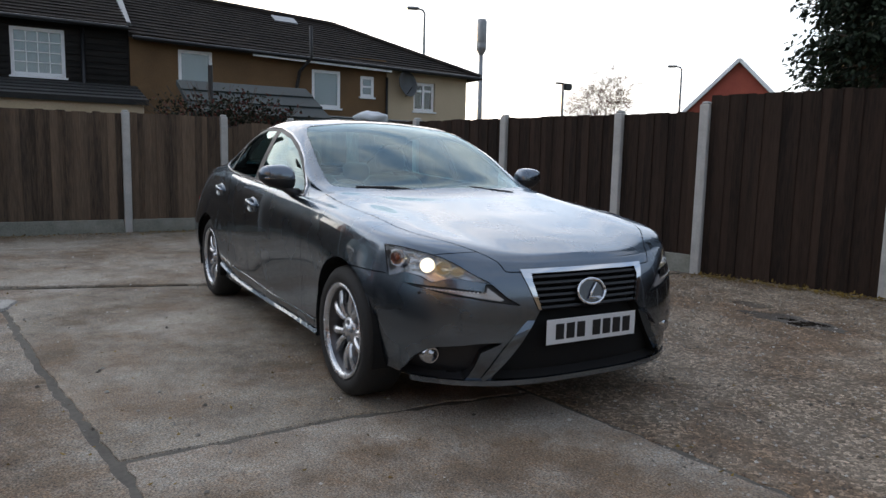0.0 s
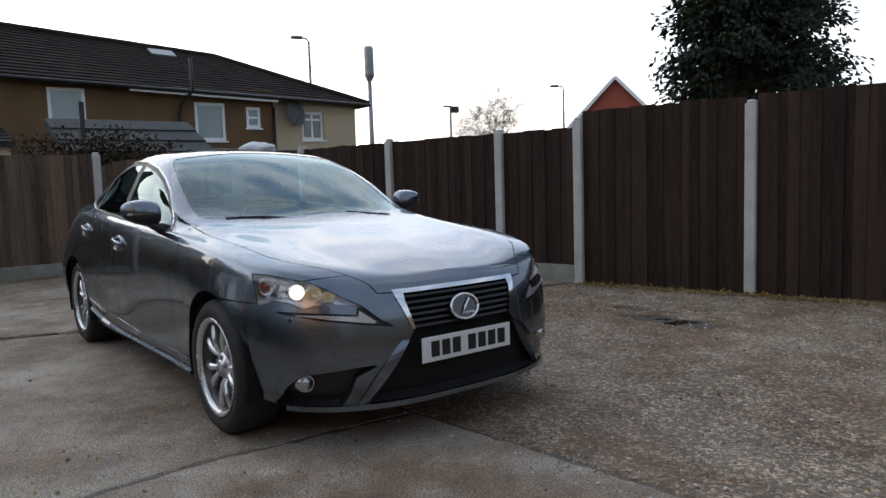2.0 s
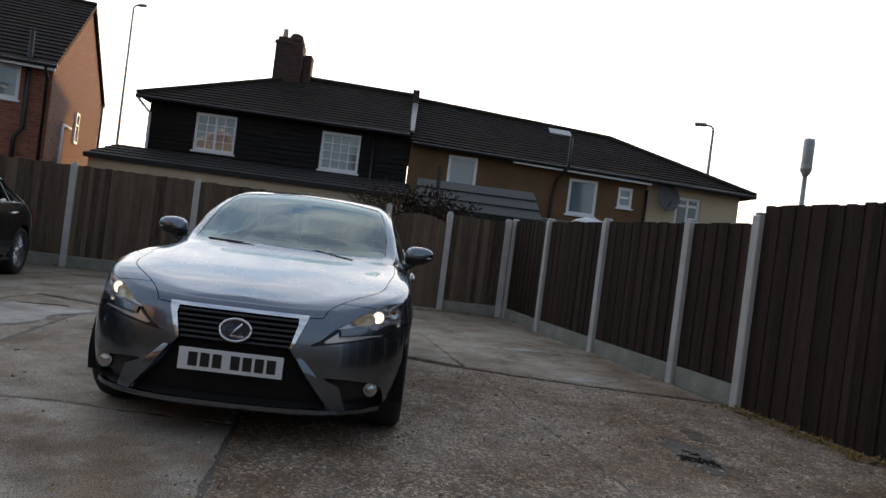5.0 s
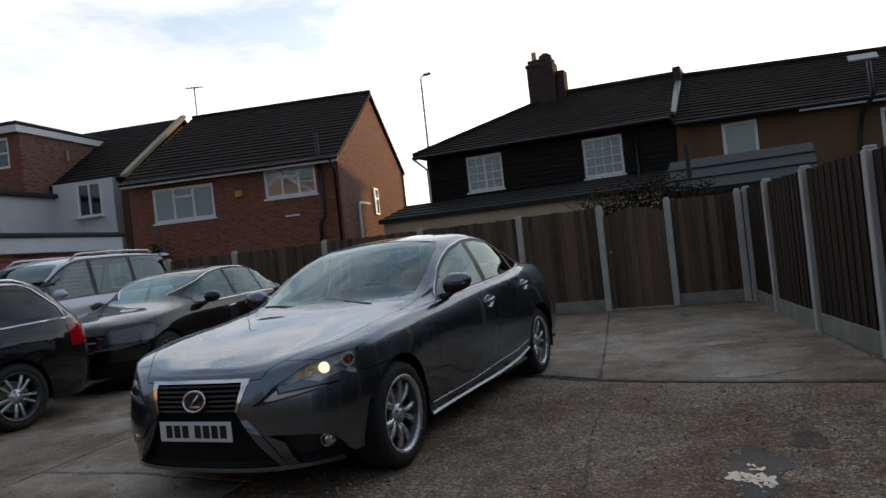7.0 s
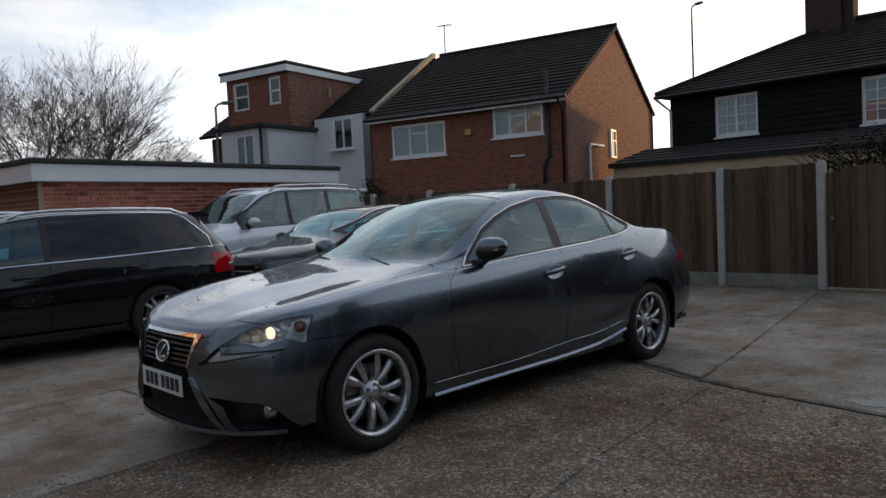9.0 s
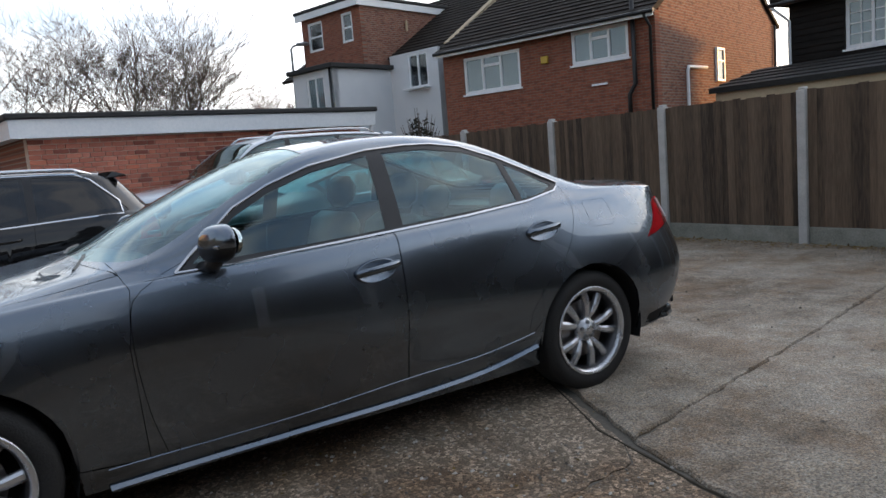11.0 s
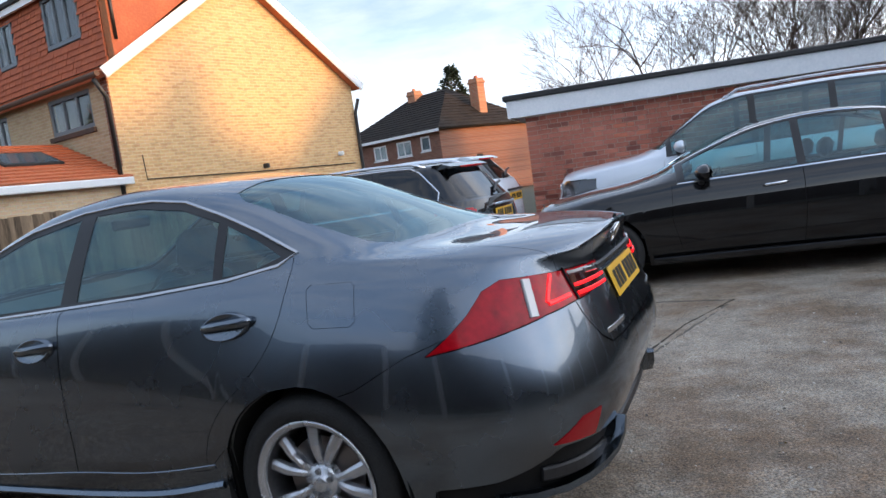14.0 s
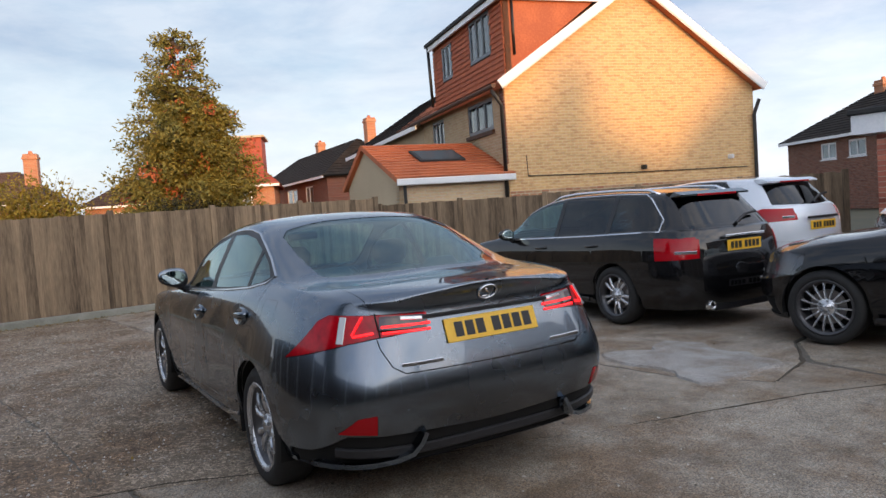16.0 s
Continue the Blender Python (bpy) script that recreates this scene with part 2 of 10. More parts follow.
def ground_mat(name, dark, light, stone, stones=0.5, damp=0.3, seed=0.0):
    """Weathered concrete with its aggregate showing: small stones, broad stains and damp patches."""
    m = bpy.data.materials.new(name)
    m.use_nodes = True
    n, l = m.node_tree.nodes, m.node_tree.links
    b = n["Principled BSDF"]
    co = n.new("ShaderNodeTexCoord")
    mp = n.new("ShaderNodeMapping")
    mp.inputs["Location"].default_value = (seed, seed * 0.7, 0)
    l.new(co.outputs["Object"], mp.inputs["Vector"])

    def noise_tex(scale, detail=6, rough=0.6):
        t = n.new("ShaderNodeTexNoise")
        t.inputs["Scale"].default_value, t.inputs["Detail"].default_value, t.inputs["Roughness"].default_value = scale, detail, rough
        l.new(mp.outputs["Vector"], t.inputs["Vector"])
        return t

    big, med, sand = noise_tex(0.7, 8, 0.65), noise_tex(4.2, 9, 0.72), noise_tex(120, 3)
    ramp = n.new("ShaderNodeValToRGB")
    ramp.color_ramp.elements[0].position, ramp.color_ramp.elements[1].position = 0.38, 0.62
    ramp.color_ramp.elements[0].color, ramp.color_ramp.elements[1].color = (*dark, 1), (*light, 1)
    sumn = n.new("ShaderNodeMath")
    sumn.operation = "MULTIPLY_ADD"
    sumn.inputs[1].default_value = 0.5
    l.new(big.outputs["Fac"], sumn.inputs[0])
    hm = n.new("ShaderNodeMath")
    hm.operation = "MULTIPLY"
    hm.inputs[1].default_value = 0.5
    l.new(med.outputs["Fac"], hm.inputs[0])
    l.new(hm.outputs[0], sumn.inputs[2])
    l.new(sumn.outputs[0], ramp.inputs["Fac"])
    vor = n.new("ShaderNodeTexVoronoi")
    vor.inputs["Scale"].default_value = 64 if stones > 0.9 else 88
    l.new(mp.outputs["Vector"], vor.inputs["Vector"])
    # stones differ in tone one by one; only some of them are bare
    tone = n.new("ShaderNodeSeparateColor")
    l.new(vor.outputs["Color"], tone.inputs["Color"])
    pick = n.new("ShaderNodeValToRGB")
    pick.color_ramp.elements[0].color, pick.color_ramp.elements[1].color = (*[c * (0.3 if stones > 0.9 else 0.5) for c in stone], 1), (*[min(1, c * 1.6 + (0.16 if stones > 0.9 else 0.0)) for c in stone], 1)
    l.new(tone.outputs["Red"], pick.inputs["Fac"])
    bare = n.new("ShaderNodeMath")
    bare.operation = "GREATER_THAN"
    bare.inputs[1].default_value = 0.42
    l.new(tone.outputs["Green"], bare.inputs[0])
    worn = n.new("ShaderNodeMapRange")
    worn.inputs["From Min"].default_value, worn.inputs["From Max"].default_value = 0.36, 0.6
    worn.inputs["To Min"].default_value, worn.inputs["To Max"].default_value = stones * 0.35, stones
    l.new(med.outputs["Fac"], worn.inputs["Value"])
    fac = n.new("ShaderNodeMath")
    fac.operation = "MULTIPLY"
    l.new(bare.outputs[0], fac.inputs[0])
    l.new(worn.outputs["Result"], fac.inputs[1])
    mix = n.new("ShaderNodeMix")
    mix.data_type = "RGBA"
    l.new(fac.outputs[0], mix.inputs["Factor"])
    l.new(ramp.outputs["Color"], mix.inputs["A"])
    l.new(pick.outputs["Color"], mix.inputs["B"])
    # brown dirt trodden in over broad, ragged areas
    soil = noise_tex(1.15, 9, 0.7)
    spread = n.new("ShaderNodeMapRange")
    spread.inputs["From Min"].default_value, spread.inputs["From Max"].default_value = 0.44, 0.6
    spread.inputs["To Max"].default_value = 0.95
    l.new(soil.outputs["Fac"], spread.inputs["Value"])
    tan = n.new("ShaderNodeMix")
    tan.data_type, tan.blend_type = "RGBA", "MULTIPLY"
    tan.inputs["B"].default_value = (0.62, 0.5, 0.39, 1)
    l.new(spread.outputs["Result"], tan.inputs["Factor"])
    l.new(mix.outputs["Result"], tan.inputs["A"])
    # speckle
    sp = n.new("ShaderNodeMix")
    sp.data_type, sp.blend_type = "RGBA", "OVERLAY"
    sp.inputs["Factor"].default_value = 0.75
    l.new(tan.outputs["Result"], sp.inputs["A"])
    grey = n.new("ShaderNodeValToRGB")
    l.new(sand.outputs["Fac"], grey.inputs["Fac"])
    grey.color_ramp.elements[0].position, grey.color_ramp.elements[1].position = 0.3, 0.7
    l.new(grey.outputs["Color"], sp.inputs["B"])
    l.new(sp.outputs["Result"], b.inputs["Base Color"])
    wet = n.new("ShaderNodeMapRange")
    wet.inputs["From Min"].default_value, wet.inputs["From Max"].default_value = 0.4, 0.62
    wet.inputs["To Min"].default_value, wet.inputs["To Max"].default_value = 0.9, 0.9 - damp
    l.new(big.outputs["Fac"], wet.inputs["Value"])
    l.new(wet.outputs["Result"], b.inputs["Roughness"])
    ht = n.new("ShaderNodeMath")
    ht.operation = "MULTIPLY_ADD"
    l.new(vor.outputs["Distance"], ht.inputs[0])
    ht.inputs[1].default_value = -0.6 * stones
    l.new(sand.outputs["Fac"], ht.inputs[2])
    bp = n.new("ShaderNodeBump")
    bp.inputs["Strength"].default_value, bp.inputs["Distance"].default_value = 0.9, 0.009
    l.new(ht.outputs[0], bp.inputs["Height"])
    l.new(bp.outputs["Normal"], b.inputs["Normal"])
    return m


M_BOARD = surf("dark_fence_timber", (0.011, 0.0075, 0.0058), (0.054, 0.034, 0.0245), 0.85, 1.3, 9, 0.5, spec=0.2, vary=0.24, stretch=(8, 8, 0.7), scatter=True)
M_BOARD_GREY = surf("weathered_fence_timber", (0.034, 0.023, 0.015), (0.17, 0.118, 0.078), 0.9, 1.3, 9, 0.5, vary=0.32, stretch=(8, 8, 0.7), scatter=True)
M_BOARD_PALE = surf("pale_weathered_timber", (0.06, 0.041, 0.025), (0.33, 0.238, 0.152), 0.9, 1.3, 9, 0.5, vary=0.26, stretch=(8, 8, 0.7), scatter=True)
M_POST = surf("concrete_post", (0.34, 0.33, 0.315), (0.58, 0.57, 0.54), 0.9, 5, 90, 0.4)
M_KERB = surf("mossy_concrete_board", (0.13, 0.14, 0.11), (0.34, 0.33, 0.29), 0.92, 4, 60, 0.5)
M_EARTH = surf("earth_and_grass", (0.035, 0.04, 0.02), (0.085, 0.075, 0.045), 0.95, 0.4, 12, 0.4)
M_CONC = ground_mat("worn_concrete", (0.185, 0.16, 0.13), (0.5, 0.452, 0.385), (0.33, 0.245, 0.17), 0.55, 0.3, 0.0)
M_CONC2 = ground_mat("stained_concrete", (0.16, 0.136, 0.108), (0.46, 0.412, 0.342), (0.3, 0.23, 0.16), 0.65, 0.4, 7.3)
M_AGG = ground_mat("exposed_aggregate", (0.115, 0.087, 0.06), (0.27, 0.215, 0.155), (0.32, 0.23, 0.145), 0.95, 0.25, 3.1)
M_JOINT = surf("dark_joint_dirt", (0.03, 0.026, 0.018), (0.095, 0.078, 0.055), 0.95, 3, 40, 0.4)
M_FILL = surf("grey_joint_dirt", (0.07, 0.062, 0.05), (0.17, 0.15, 0.125), 0.95, 3, 40, 0.4)
M_WHITE = surf("white_upvc", (0.76, 0.78, 0.8), (0.86, 0.87, 0.88), 0.4, 3, 30, 0.0)
M_WPAINT = surf("white_painted_render", (0.6, 0.63, 0.66), (0.78, 0.79, 0.8), 0.8, 0.8, 30, 0.2)
M_TARRED = surf("black_tarred_boards", (0.003, 0.003, 0.003), (0.03, 0.027, 0.024), 0.85, 2, 30, 0.6, spec=0.2, stretch=(0.5, 0.5, 6), contrast=1.5)
M_BROWN = surf("brown_pebbledash", (0.095, 0.055, 0.025), (0.21, 0.125, 0.06), 0.95, 1.2, 30, 0.5)
M_CREAM = surf("cream_render", (0.42, 0.33, 0.22), (0.58, 0.47, 0.33), 0.9, 0.8, 30, 0.2)
M_SLATE = surf("dark_roof_tiles", (0.007, 0.006, 0.0055), (0.045, 0.036, 0.03), 0.85, 2.2, 24, 0.8, spec=0.2, contrast=1.4, bump_dist=0.03)
M_TILE_RED = surf("orange_clay_tiles", (0.33, 0.085, 0.035), (0.6, 0.19, 0.08), 0.75, 1.5, 20, 0.3, vary=0.4)
M_TILE_BROWN = surf("brown_clay_tiles", (0.035, 0.02, 0.014), (0.1, 0.055, 0.035), 0.8, 1.5, 20, 0.3, vary=0.4)
M_BRICK_RED = brickwork("red_brick", ((0.2, 0.062, 0.034), (0.27, 0.095, 0.05), (0.085, 0.032, 0.024)), (0.26, 0.2, 0.16), stain=0.7)
M_BRICK_DARK = brickwork("dark_red_brick", ((0.22, 0.06, 0.03), (0.3, 0.088, 0.042), (0.11, 0.036, 0.024)), (0.22, 0.15, 0.11), stain=0.6, mortar_size=0.008)
# yellow gable brick, part of the low sun's warmth painted into its tones
M_BRICK_SUNWARM = brickwork("sun_warmed_yellow_brick", ((0.68, 0.43, 0.185), (0.58, 0.34, 0.14), (0.34, 0.12, 0.05)), (0.68, 0.49, 0.26), stain=0.34, blotch=0.1)
# near-black tones paint in the backlit silhouette of the terrace chimneys and parapet
M_BRICK_BACKLIT = brickwork("backlit_brick", ((0.05, 0.022, 0.016), (0.075, 0.032, 0.022), (0.025, 0.014, 0.012)), (0.06, 0.05, 0.042), stain=0.6)
M_ROOFEDGE = surf("black_roof_felt", (0.012, 0.012, 0.012), (0.04, 0.04, 0.04), 0.8, 3, 30, 0.3)
M_PANE = plain("window_glass", (0.1, 0.12, 0.13), 0.05, 0.0, 0.7)
# net curtain whose teal-grey tone also paints in sky reflected by the panes
M_CURTAIN = surf("net_curtain_sky_tint", (0.27, 0.32, 0.33), (0.42, 0.46, 0.47), 0.9, 6, 30, 0.0, stretch=(6, 6, 0.6))
M_STEEL = surf("galvanised_steel", (0.2, 0.21, 0.22), (0.36, 0.37, 0.38), 0.45, 3, 30, 0.0, metal=0.6)
M_BLACKPIPE = plain("black_plastic_pipe", (0.012, 0.012, 0.013), 0.4)

# ---- building helpers ----
def thing(name, m=None, label="", category="", group="", kind=""):
    ob = new(name)
    ob.empty_display_size = 0.2
    if m is not None:
        ob.matrix_basis = m
    return tagged(ob, label, category, group, kind)


def to_mesh(name, bm, material, smooth=False):
    me = bpy.data.meshes.new(name)
    bm.to_mesh(me)
    bm.free()
    for mt in material if isinstance(material, (list, tuple)) else (material,):
        me.materials.append(mt)
    if smooth:
        me.shade_smooth()
    return me


def part(name, bm, material, parent=None, label="", smooth=False, m=None):
    ob = new(name, to_mesh(name, bm, material, smooth))
    if parent is not None:
        ob.parent = parent
    if m is not None:
        ob.matrix_basis = m
    return tagged(ob, label)


def solo(name, bm, material, label, category, kind="", group="", smooth=False, m=None):
    return tagged(part(name, bm, material, None, label, smooth, m), "", category, group, kind)


def share(name, me, parent, m, label=""):
    """One more piece on mesh data that is already there."""
    ob = new(name, me)
    ob.parent = parent
    ob.matrix_basis = m
    return tagged(ob, label)


def box(bm, x0, x1, y0, y1, z0, z1, bevel=0.0, m=None):
    made = bmesh.ops.create_cube(bm, size=1.0)["verts"]
    t = Matrix.Translation(((x0 + x1) / 2, (y0 + y1) / 2, (z0 + z1) / 2)) @ Matrix.Diagonal((abs(x1 - x0), abs(y1 - y0), abs(z1 - z0), 1))
    bmesh.ops.transform(bm, matrix=(m @ t) if m is not None else t, verts=made)
    if bevel:
        edges = {e for v in made for e in v.link_edges}
        bmesh.ops.bevel(bm, geom=list(edges), offset=bevel, segments=1, affect="EDGES")
    return bm


def boxes(*rows, bevel=0.0):
    bm = bmesh.new()
    for r in rows:
        box(bm, *r, bevel=bevel)
    return bm


def prism(bm, poly, way):
    """A flat polygon of 3D corners, pushed along a way into a solid."""
    a = [bm.verts.new(p) for p in poly]
    b = [bm.verts.new(Vector(p) + Vector(way)) for p in poly]
    k = len(poly)
    bm.faces.new(a[::-1])
    bm.faces.new(b)
    for i in range(k):
        bm.faces.new((a[i], a[(i + 1) % k], b[(i + 1) % k], b[i]))
    bmesh.ops.recalc_face_normals(bm, faces=bm.faces[:])
    return bm


def tube(bm, points, radius, sides=8, taper=None):
    """A round bar along a run of points; taper gives a radius for each."""
    pts = [Vector(p) for p in points]
    rings = []
    for i, p in enumerate(pts):
        d = (pts[min(i + 1, len(pts) - 1)] - pts[max(i - 1, 0)]).normalized()
        side = d.orthogonal().normalized() if i == 0 else (rings_side - d * rings_side.dot(d)).normalized()
        rings_side = side
        up = d.cross(side)
        r = taper[i] if taper else radius
        rings.append([bm.verts.new(p + r * (math.cos(a) * side + math.sin(a) * up)) for a in [math.tau * k / sides for k in range(sides)]])
    for a, b in zip(rings, rings[1:]):
        for k in range(sides):
            bm.faces.new((a[k], a[(k + 1) % sides], b[(k + 1) % sides], b[k]))
    bm.faces.new(rings[0][::-1])
    bm.faces.new(rings[-1])
    return bm


def lathe(bm, profile, sides=32, axis="Y", centre=(0, 0, 0)):
    """Turn (radius, along) pairs about an axis."""
    c = Vector(centre)
    rings = []
    for r, h in profile:
        ring = []
        for k in range(sides):
            a = math.tau * k / sides
            p = {"Y": (r * math.cos(a), h, r * math.sin(a)), "Z": (r * math.cos(a), r * math.sin(a), h), "X": (h, r * math.cos(a), r * math.sin(a))}[axis]
            ring.append(bm.verts.new(c + Vector(p)))
        rings.append(ring)
    for a, b in zip(rings, rings[1:]):
        for k in range(sides):
            bm.faces.new((a[k], a[(k + 1) % sides], b[(k + 1) % sides], b[k]))
    bmesh.ops.recalc_face_normals(bm, faces=bm.faces[:])
    return bm


def ribbon(bm, pts, width, thick, up=None, normals=None):
    """A flat bar along points, its face turned to the given normals."""
    rings = []
    for i, p in enumerate(pts):
        d = (pts[min(i + 1, len(pts) - 1)] - pts[max(i - 1, 0)]).normalized()
        n = normals[i] if normals else up
        side = d.cross(n).normalized()
        n = side.cross(d).normalized()
        w, t = (width[i] if isinstance(width, (list, tuple)) else width) / 2, thick
        rings.append([bm.verts.new(p + side * a + n * b) for a, b in ((-w, 0), (-w * 0.7, t), (w * 0.7, t), (w, 0), (w, -t), (-w, -t))])
    for a, b in zip(rings, rings[1:]):
        for k in range(6):
            bm.faces.new((a[k], a[(k + 1) % 6], b[(k + 1) % 6], b[k]))
    bm.faces.new(rings[0][::-1])
    bm.faces.new(rings[-1])
    bmesh.ops.recalc_face_normals(bm, faces=bm.faces[:])
    return bm


def frame_of(a, b):
    """A pose at a whose x runs level to b."""
    d = Vector((b[0] - a[0], b[1] - a[1], 0))
    return pose(a[0], a[1], a[2] if len(a) > 2 else 0, 0, 0, math.degrees(math.atan2(d.y, d.x))), d.length


# ---- ground ----
def ground_sheet():
    bm = bmesh.new()
    bmesh.ops.create_grid(bm, x_segments=40, y_segments=40, size=1500)
    for v in bm.verts:
        v.co.z = -0.03
    return solo("ground", bm, M_EARTH, "dark earth and rough grass reaching the horizon", "ground", "structure")


ground_sheet()
yard = thing("pavement", None, "old cracked concrete yard in damp patched slabs", "concrete yard", kind="structure")


def slab(corners, material, name="slab", drop=0.0, wander=0.012, label=""):
    """One concrete slab: a cast sheet with ragged, slightly rounded edges."""
    rnd = random.Random(repr(corners))
    pts = []
    for i, a in enumerate(corners):
        a, b = Vector((*a, 0)), Vector((*corners[(i + 1) % len(corners)], 0))
        side = Vector((-(b - a).y, (b - a).x, 0)).normalized()
        n = max(2, int((b - a).length / 0.06))
        for k in range(n):
            w = 0 if k == 0 else rnd.gauss(0, wander * 0.6)
            pts.append(a.lerp(b, k / n) + side * w)
    bm = bmesh.new()
    low = [bm.verts.new((p.x, p.y, -0.028)) for p in pts]
    mids = [bm.verts.new((p.x, p.y, -0.012 - drop)) for p in pts]
    c = sum(pts, Vector()) / len(pts)
    top = [bm.verts.new((p.x + (c.x - p.x) * 0.003 / max(0.3, (c - p).length) * 4, p.y + (c.y - p.y) * 0.003 / max(0.3, (c - p).length) * 4, -drop)) for p in pts]
    k = len(pts)
    for i in range(k):
        j = (i + 1) % k
        bm.faces.new((low[i], low[j], mids[j], mids[i]))
        bm.faces.new((mids[i], mids[j], top[j], top[i]))
    bm.faces.new(top)
    bmesh.ops.recalc_face_normals(bm, faces=bm.faces[:])
    return part(name, bm, material, yard, label)


filler = bmesh.new()
filler.faces.new([filler.verts.new((x, y, -0.005)) for x, y in ((-5.2, -11.9), (1.4, -11.0), (8.6, -5.2), (7.7, 5.98), (-0.6, 3.98), (-6.6, 2.5))])
part("joint_dirt", filler, M_FILL, yard, "dirt packed into the joints")
slab([(-6.9, -3.4), (-2.65, -3.3), (-1.62, 0.0), (-1.02, 1.48), (-2.64, 1.19), (-6.9, 0.35)], M_CONC2, drop=-0.014)
slab([(-6.9, 0.356), (-2.64, 1.196), (-1.0, 1.5), (-0.9, 1.9), (-0.8, 2.6), (-0.7, 3.8), (-6.7, 2.6)], M_CONC2, drop=-0.013)
slab([(-5.2, -12.0), (0.4, -12.0), (-0.7, -6.5), (-1.3, -4.0), (-1.8, -3.42), (-2.6, -3.33), (-6.6, -3.43), (-6.35, -4.9)], M_CONC2, drop=0.002)
slab([(-2.62, -3.28), (-1.78, -3.36), (-1.99, -2.66), (-1.35, -2.32), (0.03, -2.17), (1.76, -1.92), (1.7, -1.02), (1.78, -0.03), (0.2, -0.25), (-1.6, -0.05)], M_CONC2)
slab([(-1.76, -3.38), (-1.27, -3.98), (-0.66, -6.5), (0.45, -12.0), (1.6, -10.9), (8.7, -5.2), (8.3, -1.42), (2.06, -1.91), (0.03, -2.2), (-1.33, -2.345), (-1.97, -2.68)], M_CONC, drop=0.002)
slab([(1.78, -1.9), (2.06, -1.885), (8.3, -1.39), (8.1, 0.7), (3.14, 0.1), (1.8, -0.035), (1.72, -1.02)], M_CONC)
slab([(-1.58, -0.03), (0.2, -0.23), (1.78, -0.012), (3.14, 0.122), (8.1, 0.72), (8.0, 2.9), (3.2, 2.26), (2.45, 2.15), (0.69, 1.81), (-0.86, 1.62), (-0.99, 1.46)], M_AGG)
slab([(-0.97, 1.48), (-0.86, 1.623), (0.69, 1.813), (2.45, 2.153), (3.2, 2.263), (3.0, 4.95), (1.1, 4.5), (-0.65, 4.05), (-0.68, 3.7), (-0.78, 2.6), (-0.88, 1.88)], M_AGG, drop=0.0015)
slab([(3.22, 2.29), (8.0, 2.92), (7.75, 6.05), (3.02, 4.95)], M_CONC, drop=0.001)


# ---- fences ----
def fence_run(name, posts, height, kerb_h, board_mat, label, front=1, post_h=None, timber_posts=False, kerb_mat=None, gate_at=None):
    """Feather-edge panels between slotted concrete posts, with gravel boards under them. front: the side that the boards show on."""
    root = thing(name, pose(posts[0][0], posts[0][1], 0), label, "fence", kind="structure")
    inv = root.matrix_basis.inverted()
    for i, p in enumerate(posts):
        q = posts[i + 1] if i + 1 < len(posts) else posts[i - 1]
        m, length = frame_of(p[:2], q[:2])
        h = (post_h or height + kerb_h + 0.05) + (p[2] if len(p) > 2 else 0)
        bm = bmesh.new()
        if timber_posts:
            box(bm, -0.05, 0.05, -0.05, 0.05, -0.02, h, 0.006)
        else:
            box(bm, -0.05, 0.05, -0.06, 0.06, -0.02, h - 0.03, 0.008)
            box(bm, -0.038, 0.038, -0.048, 0.048, h - 0.032, h, 0.012)
        part("post", bm, M_BOARD_PALE if timber_posts else M_POST, root, m=inv @ Matrix.Translation((0, 0, 0)) @ Matrix.Translation((p[0], p[1], 0)) @ m.to_3x3().to_4x4())
        if i + 1 == len(posts):
            break
        if gate_at == i:
            continue
        if kerb_h > 0.02:
            bm = boxes((0.052, length - 0.052, -0.022, 0.022, -0.02, kerb_h), bevel=0.006)
            part("gravel_board", bm, kerb_mat or M_KERB, root, m=inv @ m)
        # boards, one piece each
        rnd = random.Random(i * 7 + len(posts))
        x, k, span = 0.055, 0, length - 0.11
        extra = (q[2] if len(q) > 2 else 0) + (p[2] if len(p) > 2 else 0)
        n = max(1, round(span / 0.088))
        w = span / n
        dz = rnd.uniform(-0.015, 0.015)
        for j in range(n):
            top = height + extra + dz + rnd.uniform(-0.008, 0.008)
            mm = inv @ m @ pose(x + (j + 0.5) * w, 0.006 * (j % 2) * front, kerb_h + 0.002, 0, rnd.uniform(-0.25, 0.25), rnd.uniform(-4, 1.5) * front)
            share("board", board_data(w, round(top / 0.01) * 0.01, board_mat), root, mm)
        for z in (0.18, height * 0.55, height - 0.14):
            part("rail", boxes((0.05, length - 0.05, -0.045 * front, -0.012 * front, kerb_h + z - 0.03, kerb_h + z + 0.03)), board_mat, root, m=inv @ m)
    return root


BOARDS = {}


def board_data(w, h, material):
    key = (round(w, 3), round(h, 2), material.name)
    if key not in BOARDS:
        bm = bmesh.new()
        prism(bm, [(-w / 2 - 0.006, -0.003, 0), (w / 2 + 0.006, -0.009, 0), (w / 2 + 0.006, 0.009, 0), (-w / 2 - 0.006, 0.004, 0)], (0, 0, h))
        BOARDS[key] = to_mesh("board", bm, material)
    return BOARDS[key]


RIGHT_FENCE = [(-6.58, 2.65), (-5.02, 2.95), (-3.3, 3.34), (-1.62, 3.76), (-0.62, 4.0)]
fence_run("fence_right_low", RIGHT_FENCE, 1.5, 0.19, M_BOARD, "dark brown boarded fence with concrete posts and gravel boards", -1)
fence_run("fence_right_high", [(-0.62, 4.0, 0.08), (1.12, 4.42, 0.1), (2.86, 4.84, 0.1), (4.6, 5.26, 0.1), (6.35, 5.68, 0.1), (7.7, 6.0, 0.1)], 1.67, 0.0, M_BOARD, "tall dark brown boarded fence with concrete posts", -1)
